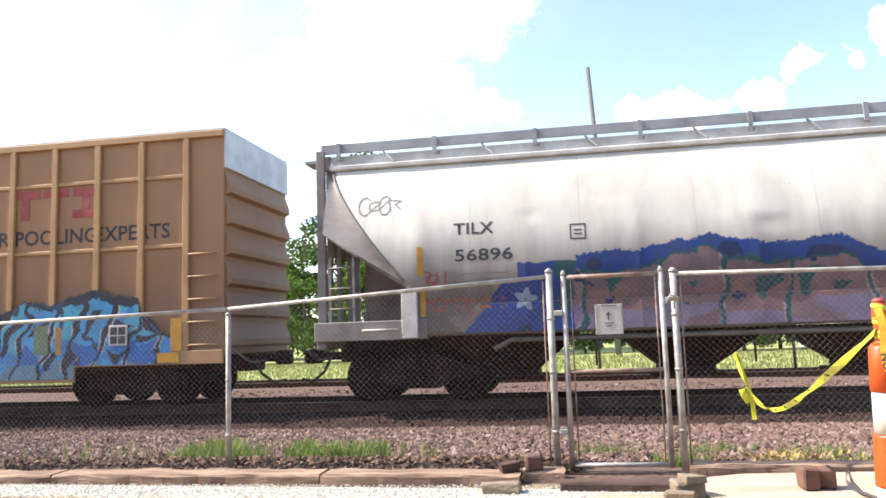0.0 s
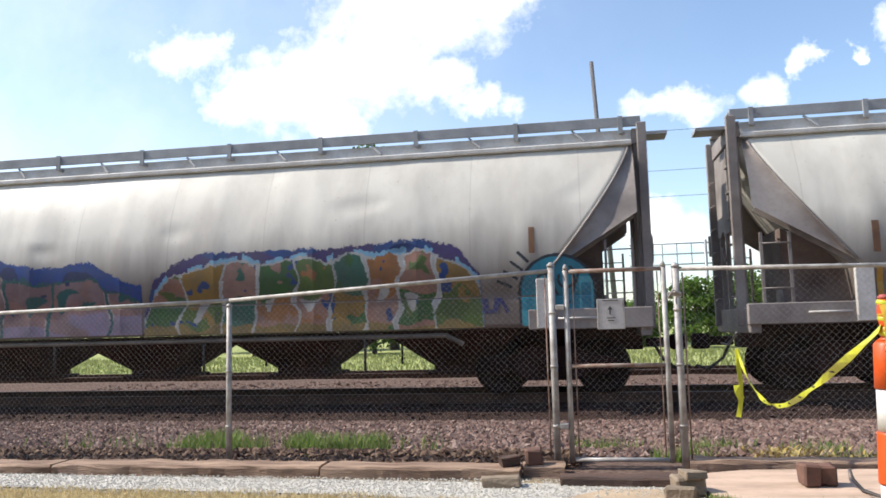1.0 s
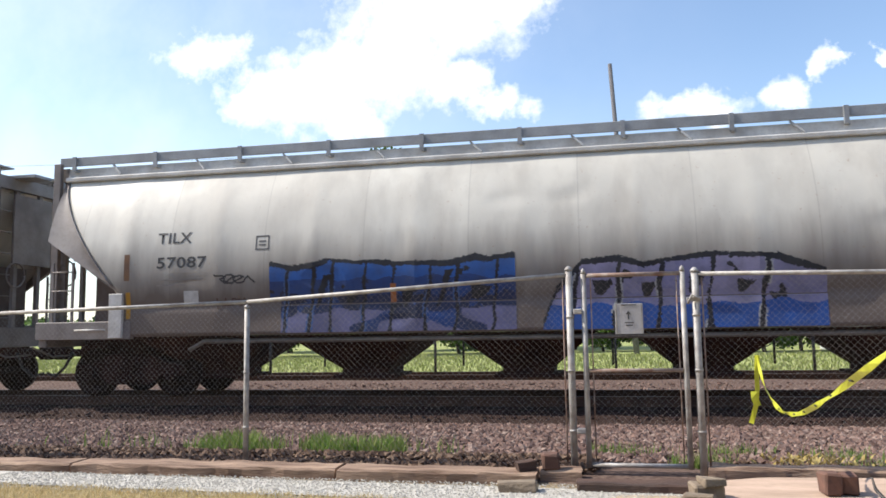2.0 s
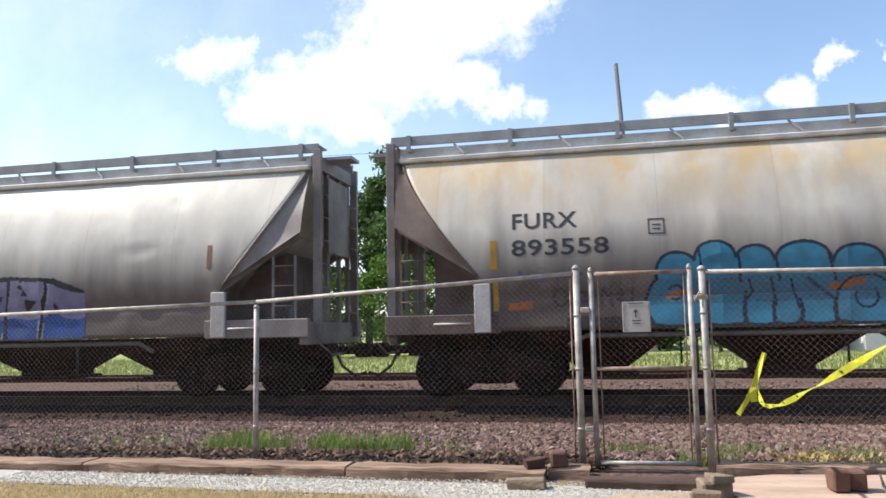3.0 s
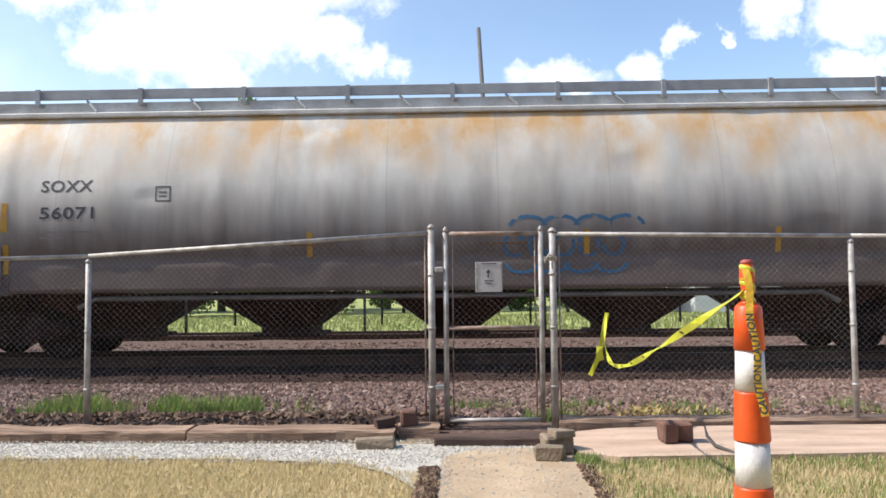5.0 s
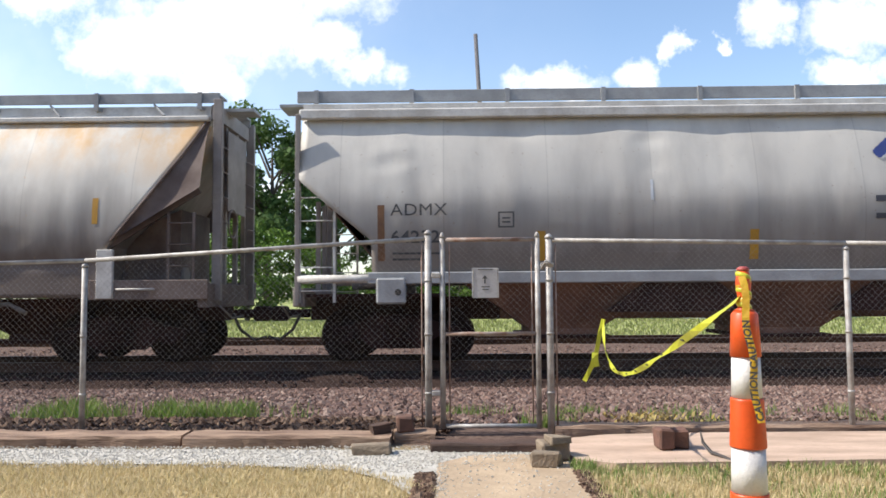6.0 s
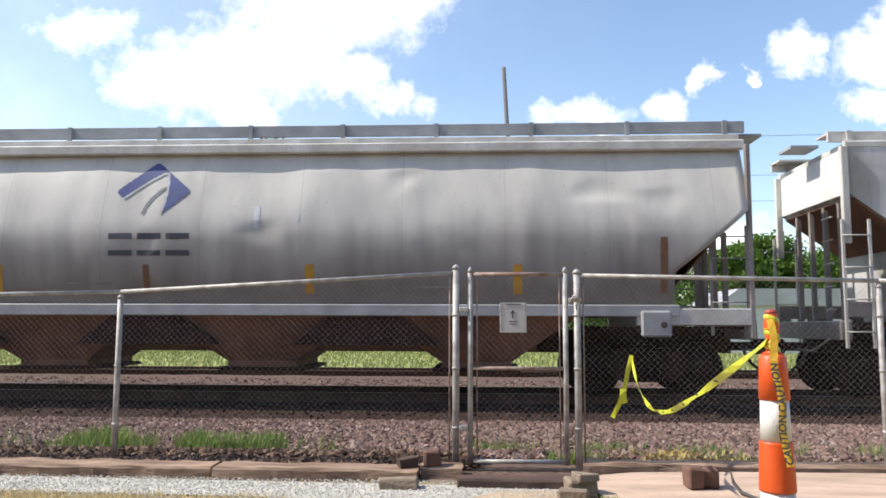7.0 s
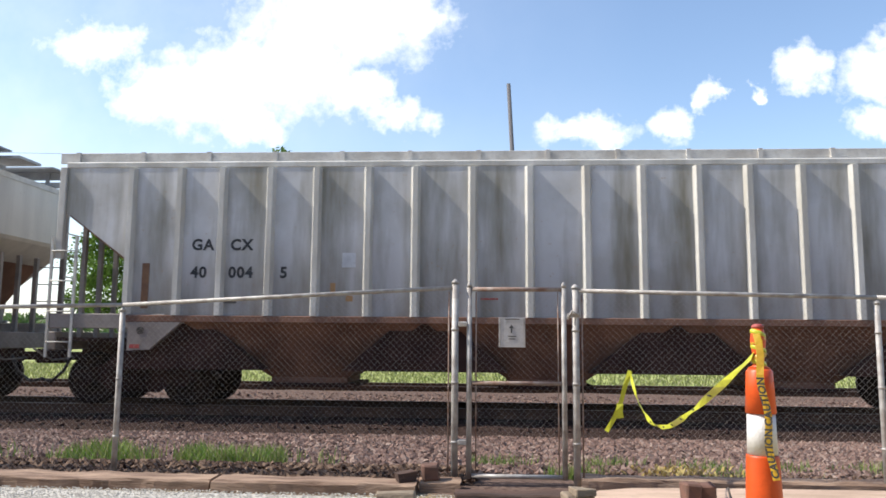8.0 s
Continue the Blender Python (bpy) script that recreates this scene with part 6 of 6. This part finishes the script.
def blades(name, n, x0, x1, y0, y1, h0, h1, width, mat, label, category, zfun, density=None, lean=0.5):
    """Grass blades, each a bent narrow strip of two pieces."""
    x, y = rng.uniform(x0, x1, n), rng.uniform(y0, y1, n)
    if density is not None:
        keep = np.array([rng.random() < density(a, b) for a, b in zip(x, y)])
        x, y = x[keep], y[keep]
    n = len(x)
    h = rng.uniform(h0, h1, n)
    az, ln = rng.uniform(0, math.tau, n), rng.uniform(0.1, lean, n) * h
    wx, wy = np.cos(az + 1.57) * width / 2, np.sin(az + 1.57) * width / 2
    dx, dy = np.cos(az) * ln, np.sin(az) * ln
    z = np.array([zfun(b) for b in y])
    P = lambda a, b, c: np.stack([a, b, c], -1)
    verts = np.stack([P(x - wx, y - wy, z), P(x + wx, y + wy, z), P(x + dx * 0.35 + wx * 0.8, y + dy * 0.35 + wy * 0.8, z + h * 0.6), P(x + dx * 0.35 - wx * 0.8, y + dy * 0.35 - wy * 0.8, z + h * 0.6), P(x + dx, y + dy, z + h)], 1).reshape(-1, 3)
    faces = []
    for i in range(n):
        b = i * 5
        faces += [(b, b + 1, b + 2, b + 3), (b + 3, b + 2, b + 4)]
    return raw(name, verts.tolist(), faces, mat, "stuff", label, category)


def lawn_left(x, y):
    edge = np.interp(x, [-9, -3, -1.6, -0.6, -0.1, 0.02, 0.2], [6.96, 6.84, 6.80, 6.66, 6.38, 6.1, 5.9])
    return 1.0 if y < edge + 0.05 * math.sin(x * 7) and x < 0.10 + 0.06 * noise.noise((y * 5, 0, 0)) else 0.0


def lawn_right(x, y):
    return 1.0 if x > 1.15 and y < 6.68 + 0.06 * noise.noise((x * 4, 0, 2)) else 0.0


blades("dry_grass", 38000, -5.5, 0.18, 5.0, 7.0, 0.02, 0.06, 0.006, "dry_grass", "short dry straw-coloured lawn", "grass", lambda y: -0.056, lawn_left, 1.2)
blades("dry_grass", 26000, 1.15, 6.0, 5.0, 6.82, 0.02, 0.075, 0.006, "dry_grass", "patchy dry lawn beside the slab", "grass", lambda y: -0.056, lawn_right, 1.2)
blades("green_grass", 14000, 1.15, 6.0, 5.2, 6.8, 0.03, 0.09, 0.007, "green_grass", "green tufts in the dry lawn", "grass", lambda y: -0.056,
       lambda x, y: lawn_right(x, y) * max(0, 1.6 * noise.noise((x * 1.6, y * 1.6, 3)) + 0.34))
blades("weeds", 17000, -6.5, -1.0, 8.6, 9.9, 0.05, 0.26, 0.015, "weed_blades", "bright green weeds growing through the ballast", "weeds", ground_height,
       lambda x, y: max(0, 2.4 * noise.noise((x * 1.9 + 3.3, y * 1.7, 1.0)) + 0.16) * (1.0 if -4.5 < x < -3.4 or -3.1 < x < -1.75 else 0.03))
blades("weeds", 14000, 0.1, 7.0, 8.4, 9.6, 0.04, 0.17, 0.011, "weed_blades", "green weeds behind the gate and fence", "weeds", ground_height,
       lambda x, y: max(0, 1.5 * noise.noise((x * 1.3, y * 1.3, 7.0)) - 0.05))
blades("green_grass", 260, 1.12, 1.30, 6.45, 6.72, 0.03, 0.10, 0.008, "green_grass", "green tuft at the corner of the slab", "grass", lambda y: -0.05, None, 0.8)
blades("dead_leaves", 500, 1.4, 3.2, 8.3, 8.9, 0.03, 0.07, 0.03, "yellow_leaf", "yellow dead leaves behind the fence", "leaves", lambda y: 0.0, lambda x, y: 0.7 * math.exp(-((x - 2.2) / 0.45) ** 2), 1.6)
blades("field_grass", 30000, -45, 45, 27.5, 44, 0.06, 0.20, 0.06, "field_blades", "tall green grass across the tracks", "grass", ground_height, None, 0.7)


# ---- delineator cone and tape ----
CONE = (1.36, 3.7)
cone = thing("delineator_cone", "orange traffic delineator with white reflective bands and tape round its handle", "traffic cone", m=pose(CONE[0], CONE[1], -0.095))


part("base", lathe(B(), [(0.20, 0.0), (0.20, 0.05), (0.17, 0.075), (0.11, 0.085)], 8), "black_rod", cone, "black rubber base")
prof = lambda z: 0.047 + 0.027 * (1.28 - z)
zs = [0.09, 0.28, 0.45, 0.62, 0.786, 0.967, 1.121, 1.29]
for i, (a, b) in enumerate(zip(zs, zs[1:])):
    mat = "white_band" if i % 2 else "orange_plastic"
    bm = lathe(B(), [(prof(a), a + 0.001), (prof(b), b - 0.001)] if mat == "white_band" else [(prof(a) + 0.005, a), (prof(a) + 0.006, a + 0.006), (prof(b) + 0.004, b - 0.008), (prof(b) + 0.003, b)] if i < 6 else [(prof(a) + 0.005, a), (prof(b) + 0.002, b - 0.012), (prof(b) - 0.008, b)], 28)
    part("band", bm, mat, cone, "orange plastic" if mat == "orange_plastic" else "white reflective band")
handle = part("handle", lathe(B(), [(0.040, 1.291), (0.024, 1.30), (0.020, 1.32), (0.025, 1.36), (0.029, 1.395), (0.026, 1.42), (0.021, 1.440)], 16), "orange_plastic", cone)
part("handle_top", lathe(B(), [(0.022, 1.441), (0.024, 1.450), (0.012, 1.458)], 14), "red_paint", cone)


def ribbon(pts, width, normal, twist=0.0):
    """A thin ribbon along pts, its width across normal."""
    bm = B()
    rows = []
    pts = [Vector(p) for p in pts]
    for i, p in enumerate(pts):
        d = (pts[min(i + 1, len(pts) - 1)] - pts[max(i - 1, 0)]).normalized()
        side = d.cross(Vector(normal)).normalized()
        nrm = side.cross(d)
        a = twist * math.sin(i * 0.8)
        s = (side * math.cos(a) + nrm * math.sin(a)) * width / 2
        n2 = d.cross(s).normalized() * 0.0008
        rows.append([bm.verts.new(p + q) for q in (s + n2, -s + n2, -s - n2, s - n2)])
    for a, b in zip(rows, rows[1:]):
        for k in range(4):
            bm.faces.new((a[k], a[(k + 1) % 4], b[(k + 1) % 4], b[k]))
    bm.faces.new(rows[0][::-1])
    bm.faces.new(rows[-1])
    bmesh.ops.recalc_face_normals(bm, faces=bm.faces)
    return bm


for k, z in enumerate((1.30, 1.325, 1.352, 1.383, 1.41)):
    wrap = lathe(B(), [(0.022 + 0.003 * (k % 2), z), (0.029, z + 0.006), (0.028, z + 0.016), (0.024, z + 0.022)], 14)
    for v in wrap.verts:
        v.co.z += 0.35 * v.co.x * (1 if k % 2 else -1)
    part("tape_wrap", wrap, "tape_amber" if k % 2 else "tape", cone, "caution tape wound round the handle")
tail_pts = []
for i in range(15):
    out, across = 0.034 + 0.036 * min(1, i / 4) + 0.0008 * i, -0.005 + 0.045 * i / 14 + 0.006 * math.sin(i)
    tail_pts.append((-0.34 * out + 0.94 * across, -0.94 * out - 0.34 * across, 1.42 - 0.038 * i))
tail = part("tape_tail", ribbon(tail_pts, 0.026, (0.34, 0.94, 0), 0.2), "tape_amber", cone, "hanging yellow tape end with black letters")
for start, word in ((4.3, "CAUTION"), (9.2, "CAUTION")):
    print_bm = letters(word, 0.036, spacing=1.05, font_scale=1.05, bold=0.04)
    bottom = start + 4.6
    for v in print_bm.verts:
        k = max(0.0, min(13.99, bottom - v.co.x / 0.038))
        i = int(k)
        p = Vector(tail_pts[i]).lerp(Vector(tail_pts[min(i + 1, 14)]), k - i)
        v.co = p + Vector((0.94, -0.34, 0)) * (0.012 - v.co.z) + Vector((-0.34, -0.94, 0)) * 0.0085
    part("tape_print", print_bm, "black_paint", tail, "black printed tape words")

TIE = Vector((1.63, 7.94, 1.03))
HOLD = Vector((1.33, 3.68, 1.24))


def tape_curve(n=34):
    """The sagging tape from the fence to the cone, in the tie point's space: it drops steeply, then rises to the handle."""
    pts = []
    span = HOLD - TIE
    for i in range(n + 1):
        u = i / n
        w = u ** 1.35
        sag = 1.02 * (4 * u * (1 - u)) ** 0.9 * (1.0 - 0.55 * u)
        pts.append(span * w + Vector((0.10 * math.sin(u * 3.1) * (1 - u), 0, -sag * 0.56)))
    return pts


swag = link_mesh("caution_tape", ribbon(tape_curve(), 0.034, (1, 0, 0.2), 0.7), "tape")
for i in range(5, 32, 3):
    p = tape_curve()[i]
    part("print_bar", box(B(), p.x - 0.008, p.x + 0.008, p.y - 0.02, p.y + 0.02, p.z - 0.004, p.z + 0.004), "black_paint", swag)
tagged(swag, "yellow caution tape sagging between the fence and the cone", "tape")
tape_end = link_mesh("caution_tape_end", ribbon([(0, 0, 0), (-0.05, -0.01, -0.14), (-0.09, -0.015, -0.28), (-0.15, -0.02, -0.42), (-0.23, -0.02, -0.55)], 0.042, (0.3, 1, 0), 0.6), "tape")
tagged(tape_end, "loose yellow tape end fluttering at the fence", "tape")
tape_knot = link_mesh("caution_tape_end", ribbon([(-0.10, -0.02, -0.30), (-0.11, -0.03, -0.36), (-0.10, -0.03, -0.43)], 0.06, (0.2, 1, 0), 0.4), "tape")
tagged(tape_knot, "short loose yellow tape end at the fence", "tape")

rope = link_mesh("twig", tube(B(), [(2.21, 7.02, 0.16), (2.22, 6.99, 0.08), (2.25, 6.88, 0.022), (2.31, 6.74, 0.012), (2.38, 6.60, -0.02), (2.5, 6.42, -0.045)], [0.008, 0.013, 0.015, 0.014, 0.012, 0.008], 7), "black_rod")
tagged(rope, "dark bent stick lying on the slab edge", "stick")


# ---- across the tracks ----
def tree(x, y, h, radius, seed, leaves=2600, mat="leaves", low=0.25, name="tree", label="leafy green tree across the tracks"):
    r = random.Random(seed)
    t = thing(name, label, "tree", m=pose(x, y, ground_height(y)))
    bm = B()
    bend = [(r.uniform(-0.3, 0.3), r.uniform(-0.3, 0.3)) for _ in range(4)]
    tube(bm, [(0, 0, -0.1), (bend[0][0], bend[0][1], h * 0.25), (bend[1][0], bend[1][1], h * 0.5), (bend[2][0], bend[2][1], h * 0.85)], [0.035 * h ** 0.9, 0.027 * h ** 0.9, 0.018 * h ** 0.9, 0.04], 8)
    tips = []
    for i in range(16):
        z = h * (low + (0.85 - low) * i / 15)
        a = i * 2.4 + r.uniform(-0.4, 0.4)
        reach = radius * math.sqrt(max(0.08, 1 - ((z / h - 0.52) / 0.52) ** 2)) * r.uniform(0.6, 1.05)
        tip = Vector((math.cos(a) * reach, math.sin(a) * reach, z + h * 0.10))
        tube(bm, [(0, 0, z * 0.85), tip * 0.55 + Vector((0, 0, z * 0.42)), tip], [0.012 * h ** 0.8, 0.008 * h ** 0.8, 0.015], 5)
        tips.append((tip, r.uniform(0.20, 0.36) * radius))
        tips.append((tip * 0.6 + Vector((r.uniform(-1, 1), r.uniform(-1, 1), 0.45 * z)), r.uniform(0.2, 0.32) * radius))
    tips.append((Vector((0, 0, h * 0.93)), radius * 0.3))
    part("trunk", bm, "bark", t)
    g = np.random.default_rng(seed)
    pick = g.integers(0, len(tips), leaves)
    cen = np.array([list(tips[k][0]) for k in pick])
    rad = np.array([tips[k][1] for k in pick])[:, None]
    d = g.normal(size=(leaves, 3))
    d /= np.linalg.norm(d, axis=1)[:, None]
    pos = cen + d * rad * g.uniform(0.35, 1.1, (leaves, 1)) * np.array([1.15, 1.15, 0.8])
    s = g.uniform(0.09, 0.20, (leaves, 1)) * (0.6 + 0.05 * h)
    a = g.normal(size=(leaves, 3))
    a /= np.linalg.norm(a, axis=1)[:, None]
    b = np.cross(a, g.normal(size=(leaves, 3)))
    b /= np.linalg.norm(b, axis=1)[:, None]
    verts = np.stack([pos - a * s, pos + b * s * 0.55, pos + a * s, pos - b * s * 0.55], 1).reshape(-1, 3)
    faces = np.arange(leaves * 4).reshape(-1, 4)
    raw("crown", verts.tolist(), faces.tolist(), mat, "stuff", parent=t)
    return t


for i, (x, y, h, rad, mat) in enumerate(((-13.4, 56, 16.2, 4.0, "dark_leaves"), (-17.5, 57, 13.2, 3.6, "dark_leaves"), (-22.5, 55, 9.0, 3.4, "leaves"), (-27, 56, 9.5, 4.0, "leaves"), (-9.4, 60, 16.6, 4.2, "dark_leaves"),
                                         (-5.6, 60, 15.6, 3.2, "dark_leaves"), (-1.6, 56, 11.0, 2.6, "dark_leaves"), (17.5, 56, 7.6, 3.2, "leaves"), (20.5, 58, 8.8, 3.4, "leaves"), (24.5, 57, 7.6, 3.2, "leaves"), (29, 58, 8.5, 3.6, "leaves"))):
    tree(x, y, h * 0.91, rad, 100 + i, 11000, mat)
for i, (x, y, h, rad) in enumerate(((-12.5, 47, 6.5, 3.0), (-16.5, 46, 5.5, 2.8), (-20.0, 46, 6.0, 2.6), (-8.5, 49, 4.5, 2.4), (6.8, 48, 4.2, 2.0), (9.4, 47, 4.6, 2.2), (11.8, 49, 4.4, 2.0), (-3.5, 50, 4.2, 2.2), (0.5, 51, 3.2, 1.8), (3.6, 52, 2.8, 1.8))):
    tree(x, y, h * 0.92, rad, 300 + i, 6000, "leaves", 0.08, "bush", "bushy bright green shrub across the tracks")


def far_woods():
    g = np.random.default_rng(9)
    n = 14000
    x = g.uniform(-260, 260, n)
    y = g.uniform(150, 175, n)
    top = np.array([5.0 + 2.5 * noise.noise((a * 0.06, 0.3, 0)) + 1.2 * noise.noise((a * 0.3, 1.3, 0)) for a in x])
    z = top * np.sqrt(g.uniform(0, 1, n))
    pos = np.stack([x, y, z], -1)
    a, b = g.normal(size=(n, 3)), g.normal(size=(n, 3))
    a *= 0.8 / np.linalg.norm(a, axis=1)[:, None]
    b *= 0.8 / np.linalg.norm(b, axis=1)[:, None]
    verts = np.stack([pos - a, pos + b, pos + a, pos - b], 1).reshape(-1, 3)
    raw("far_woods", verts.tolist(), np.arange(n * 4).reshape(-1, 4).tolist(), "dark_leaves", "stuff", "distant green woods behind the field", "woods")


far_woods()

pole = thing("utility_pole", "tall leaning grey wooden utility pole across the tracks", "utility pole")
part("shaft", tube(B(), [(2.28, 45, -0.4), (1.42, 45, 16.6)], [0.17, 0.12], 10), "pole_wood", pole)
part("crossarm", slab_between(B(), (0.3, 44.9, 9.75), (1.75, 44.9, 9.85), (0, 0, 1), 0.1, 0.12), "pole_wood", pole)
for k, z in enumerate((9.9, 8.4, 12.2)):
    part("wire", tube(B(), [(-45 + i * 5.0, 45.0, z + 0.9 * ((i - 9.3) / 9.3) ** 2) for i in range(19)], 0.012, 4), "black_rod", pole, "thin dark overhead wire")

bridge = thing("signal_bridge", "grey steel railway signal bridge beyond the tracks", "signal gantry")
for x in (3.9, 8.6):
    part("mast", tube(B(), [(x, 54, -0.2), (x, 54, 6.8)], 0.11, 8), "steel_far", bridge)
for z in (5.2, 5.9, 6.6):
    part("walkway_rail", tube(B(), [(3.6, 54, z), (9.8, 54, z)], 0.05, 6), "steel_far", bridge)
for i in range(7):
    x = 3.9 + i * 0.95
    part("truss_bar", tube(B(), [(x, 54, 5.2), (x, 54, 6.6)], 0.035, 5), "steel_far", bridge)
for x in (9.0, 9.6):
    head = part("signal_head", box(B(), x - 0.22, x + 0.22, 53.75, 53.95, 5.6, 7.0, 0.05), "black_rod", bridge)
    part("visor", tube(B(), [(x, 53.74, 6.6), (x, 53.5, 6.6)], 0.15, 10), "black_rod", head)

shed = thing("pale_building", "low pale metal building with a grey roof among the trees", "building")
part("wall", box(B(), 13.6, 21.5, 45, 52, -0.3, 2.5), "building", shed)
part("roof", prism_y(B(), [(13.3, 2.5), (21.8, 2.5), (20.6, 3.45), (14.6, 3.45)], 44.7, 52.3), "roof_grey", shed)
for x in (14.4, 16.4, 18.4):
    win = part("window", box(B(), x, x + 1.1, 44.93, 44.99, 0.9, 1.9), "black_rod", shed)
    part("frame", box(B(), x - 0.08, x + 1.18, 44.94, 44.985, 0.82, 0.895), "panel_white", win)


# ---- clouds ----
def cloud_backdrop():
    """A clear far sheet on which cumulus clouds show white."""
    W, Hh, Y = 1400.0, 900.0, 1200.0
    bm = B()
    bm.faces.new([bm.verts.new(p) for p in ((-W, 0, 0), (W, 0, 0), (W, 0, Hh), (-W, 0, Hh))])
    m = bpy.data.materials.new("clouds")
    m.use_nodes = True
    nt = m.node_tree
    nt.nodes.remove(nt.nodes["Principled BSDF"])
    tc = nt.nodes.new("ShaderNodeTexCoord")
    warp = nt.nodes.new("ShaderNodeTexNoise")
    warp.inputs["Scale"].default_value, warp.inputs["Detail"].default_value, warp.inputs["Roughness"].default_value = 0.016, 7, 0.58
    link(nt, tc.outputs["Object"], warp.inputs["Vector"])
    shift = nt.nodes.new("ShaderNodeVectorMath")
    shift.operation = "MULTIPLY_ADD"
    link(nt, warp.outputs["Color"], shift.inputs[0])
    shift.inputs[1].default_value = (150, 0, 110)
    back = nt.nodes.new("ShaderNodeVectorMath")
    back.operation = "ADD"
    back.inputs[1].default_value = (-75, 0, -55)
    link(nt, tc.outputs["Object"], back.inputs[0])
    link(nt, back.outputs[0], shift.inputs[2])
    total = None
    for cx, cz, rx, rz in CLOUDS:
        mp = nt.nodes.new("ShaderNodeMapping")
        mp.vector_type = "POINT"
        mp.inputs["Scale"].default_value = (1 / rx, 0, 1 / rz)
        mp.inputs["Location"].default_value = (-cx / rx, 0, -cz / rz)
        link(nt, shift.outputs[0], mp.inputs["Vector"])
        ln = nt.nodes.new("ShaderNodeVectorMath")
        ln.operation = "LENGTH"
        link(nt, mp.outputs[0], ln.inputs[0])
        near = mathn(nt, "SUBTRACT", 1.0, ln.outputs["Value"])
        total = near if total is None else mathn(nt, "MAXIMUM", total, near)
    wisps = fbm(nt, tc.outputs["Object"], 0.03, 6, 0.62)
    total = mathn(nt, "ADD", mathn(nt, "MAXIMUM", total, -0.6), mathn(nt, "MULTIPLY", mathn(nt, "SUBTRACT", wisps, 0.5), 1.15))
    alpha = ramp(nt, total, -0.20, 0.62)
    sep = nt.nodes.new("ShaderNodeSeparateXYZ")
    link(nt, tc.outputs["Object"], sep.inputs[0])
    veil = mathn(nt, "MULTIPLY", ramp(nt, sep.outputs[0], 250.0, -850.0), ramp(nt, fbm(nt, tc.outputs["Object"], 0.0035, 5, 0.6), 0.25, 0.7))
    wide = mathn(nt, "MULTIPLY", ramp(nt, sep.outputs[2], 420.0, 60.0), 0.05)
    alpha = mathn(nt, "MAXIMUM", alpha, mathn(nt, "ADD", mathn(nt, "MULTIPLY", veil, 0.32), wide))
    em = nt.nodes.new("ShaderNodeEmission")
    shade = mixc(nt, ramp(nt, total, 0.1, 0.9), (0.90, 0.94, 1.0), (1.0, 1.0, 1.0))
    link(nt, shade, em.inputs[0])
    em.inputs[1].default_value = 1.25
    tr = nt.nodes.new("ShaderNodeBsdfTransparent")
    mx = nt.nodes.new("ShaderNodeMixShader")
    link(nt, alpha, mx.inputs[0])
    link(nt, tr.outputs[0], mx.inputs[1])
    link(nt, em.outputs[0], mx.inputs[2])
    link(nt, mx.outputs[0], nt.nodes["Material Output"].inputs[0])
    ob = link_mesh("backdrop", bm, m)
    ob.location = (0, Y, 0)
    tagged(ob, "bright white cumulus clouds in a blue sky", "sky", kind="structure")


CLOUDS = ((-672, 492, 85, 48), (-560, 405, 75, 60), (-455, 415, 130, 85), (-330, 450, 130, 85), (-250, 530, 180, 90), (-148, 366, 58, 30), (-215, 405, 60, 48), (-400, 352, 70, 36), (-130, 530, 60, 45),
          (157, 336, 74, 27), (296, 338, 40, 30), (345, 392, 26, 26), (419, 402, 20, 14), (495, 438, 44, 36), (630, 424, 82, 50), (625, 344, 66, 28), (665, 482, 62, 42), (900, 420, 160, 90),
          (20, 165, 75, 38), (120, 150, 80, 42), (-330, 150, 150, 40), (330, 130, 160, 38))
cloud_backdrop()


# ---- what moves ----
def run(t):
    """How far the train has rolled, in metres, with the slack of its couplings."""
    slack = np.interp(t, [0, 3.5, 4.0, 4.5, 5.3, 6.0, 6.5, 7.0, 7.3, 7.5, 8.0], [0, 0, 0.18, 0, 0.15, 0.30, 0.06, 0.20, -0.06, -0.04, 0.18])
    return 13.3 * t + 0.03 * t * t + float(slack)


def motions():
    times = [i / 30 for i in range(241)]
    for car, start in CARS:
        walk(car, [(t, pose(start - run(t), TRACK_Y, RAIL_Z)) for t in times[::10]])
    for w in WHEELS:
        x, z = w.location.x, w.location.z
        walk(w, [(t, pose(x, 0, z, 0, -math.degrees(run(t) / 0.46) % 360, 0)) for t in times])
    axis = (HOLD - TIE).normalized()
    rows = []
    for t, a in ((0, 0), (0.5, 4), (1.0, 2), (1.5, 6), (2.2, -10), (2.8, -24), (3.2, -32), (3.5, -34), (4.0, -26), (4.5, -28), (5.2, -16), (6.0, -12), (6.5, -6), (7.0, -4), (7.5, 4), (8.0, 0)):
        rows.append((t, Matrix.Translation(TIE) @ Matrix.Rotation(radians(a), 4, axis)))
    walk(swag, rows)
    for ob, k in ((tape_end, 1.0), (tape_knot, 0.7)):
        walk(ob, [(t, pose(*TIE, 0, k * a, 0)) for t, a in ((0, -34), (0.5, -28), (1.0, -20), (1.5, -26), (2.2, -8), (2.8, 2), (3.5, 4), (4.0, 6), (4.5, -2), (5.2, -6), (6.0, -4), (6.5, 0), (7.0, -4), (7.5, 2), (8.0, 0))])


motions()
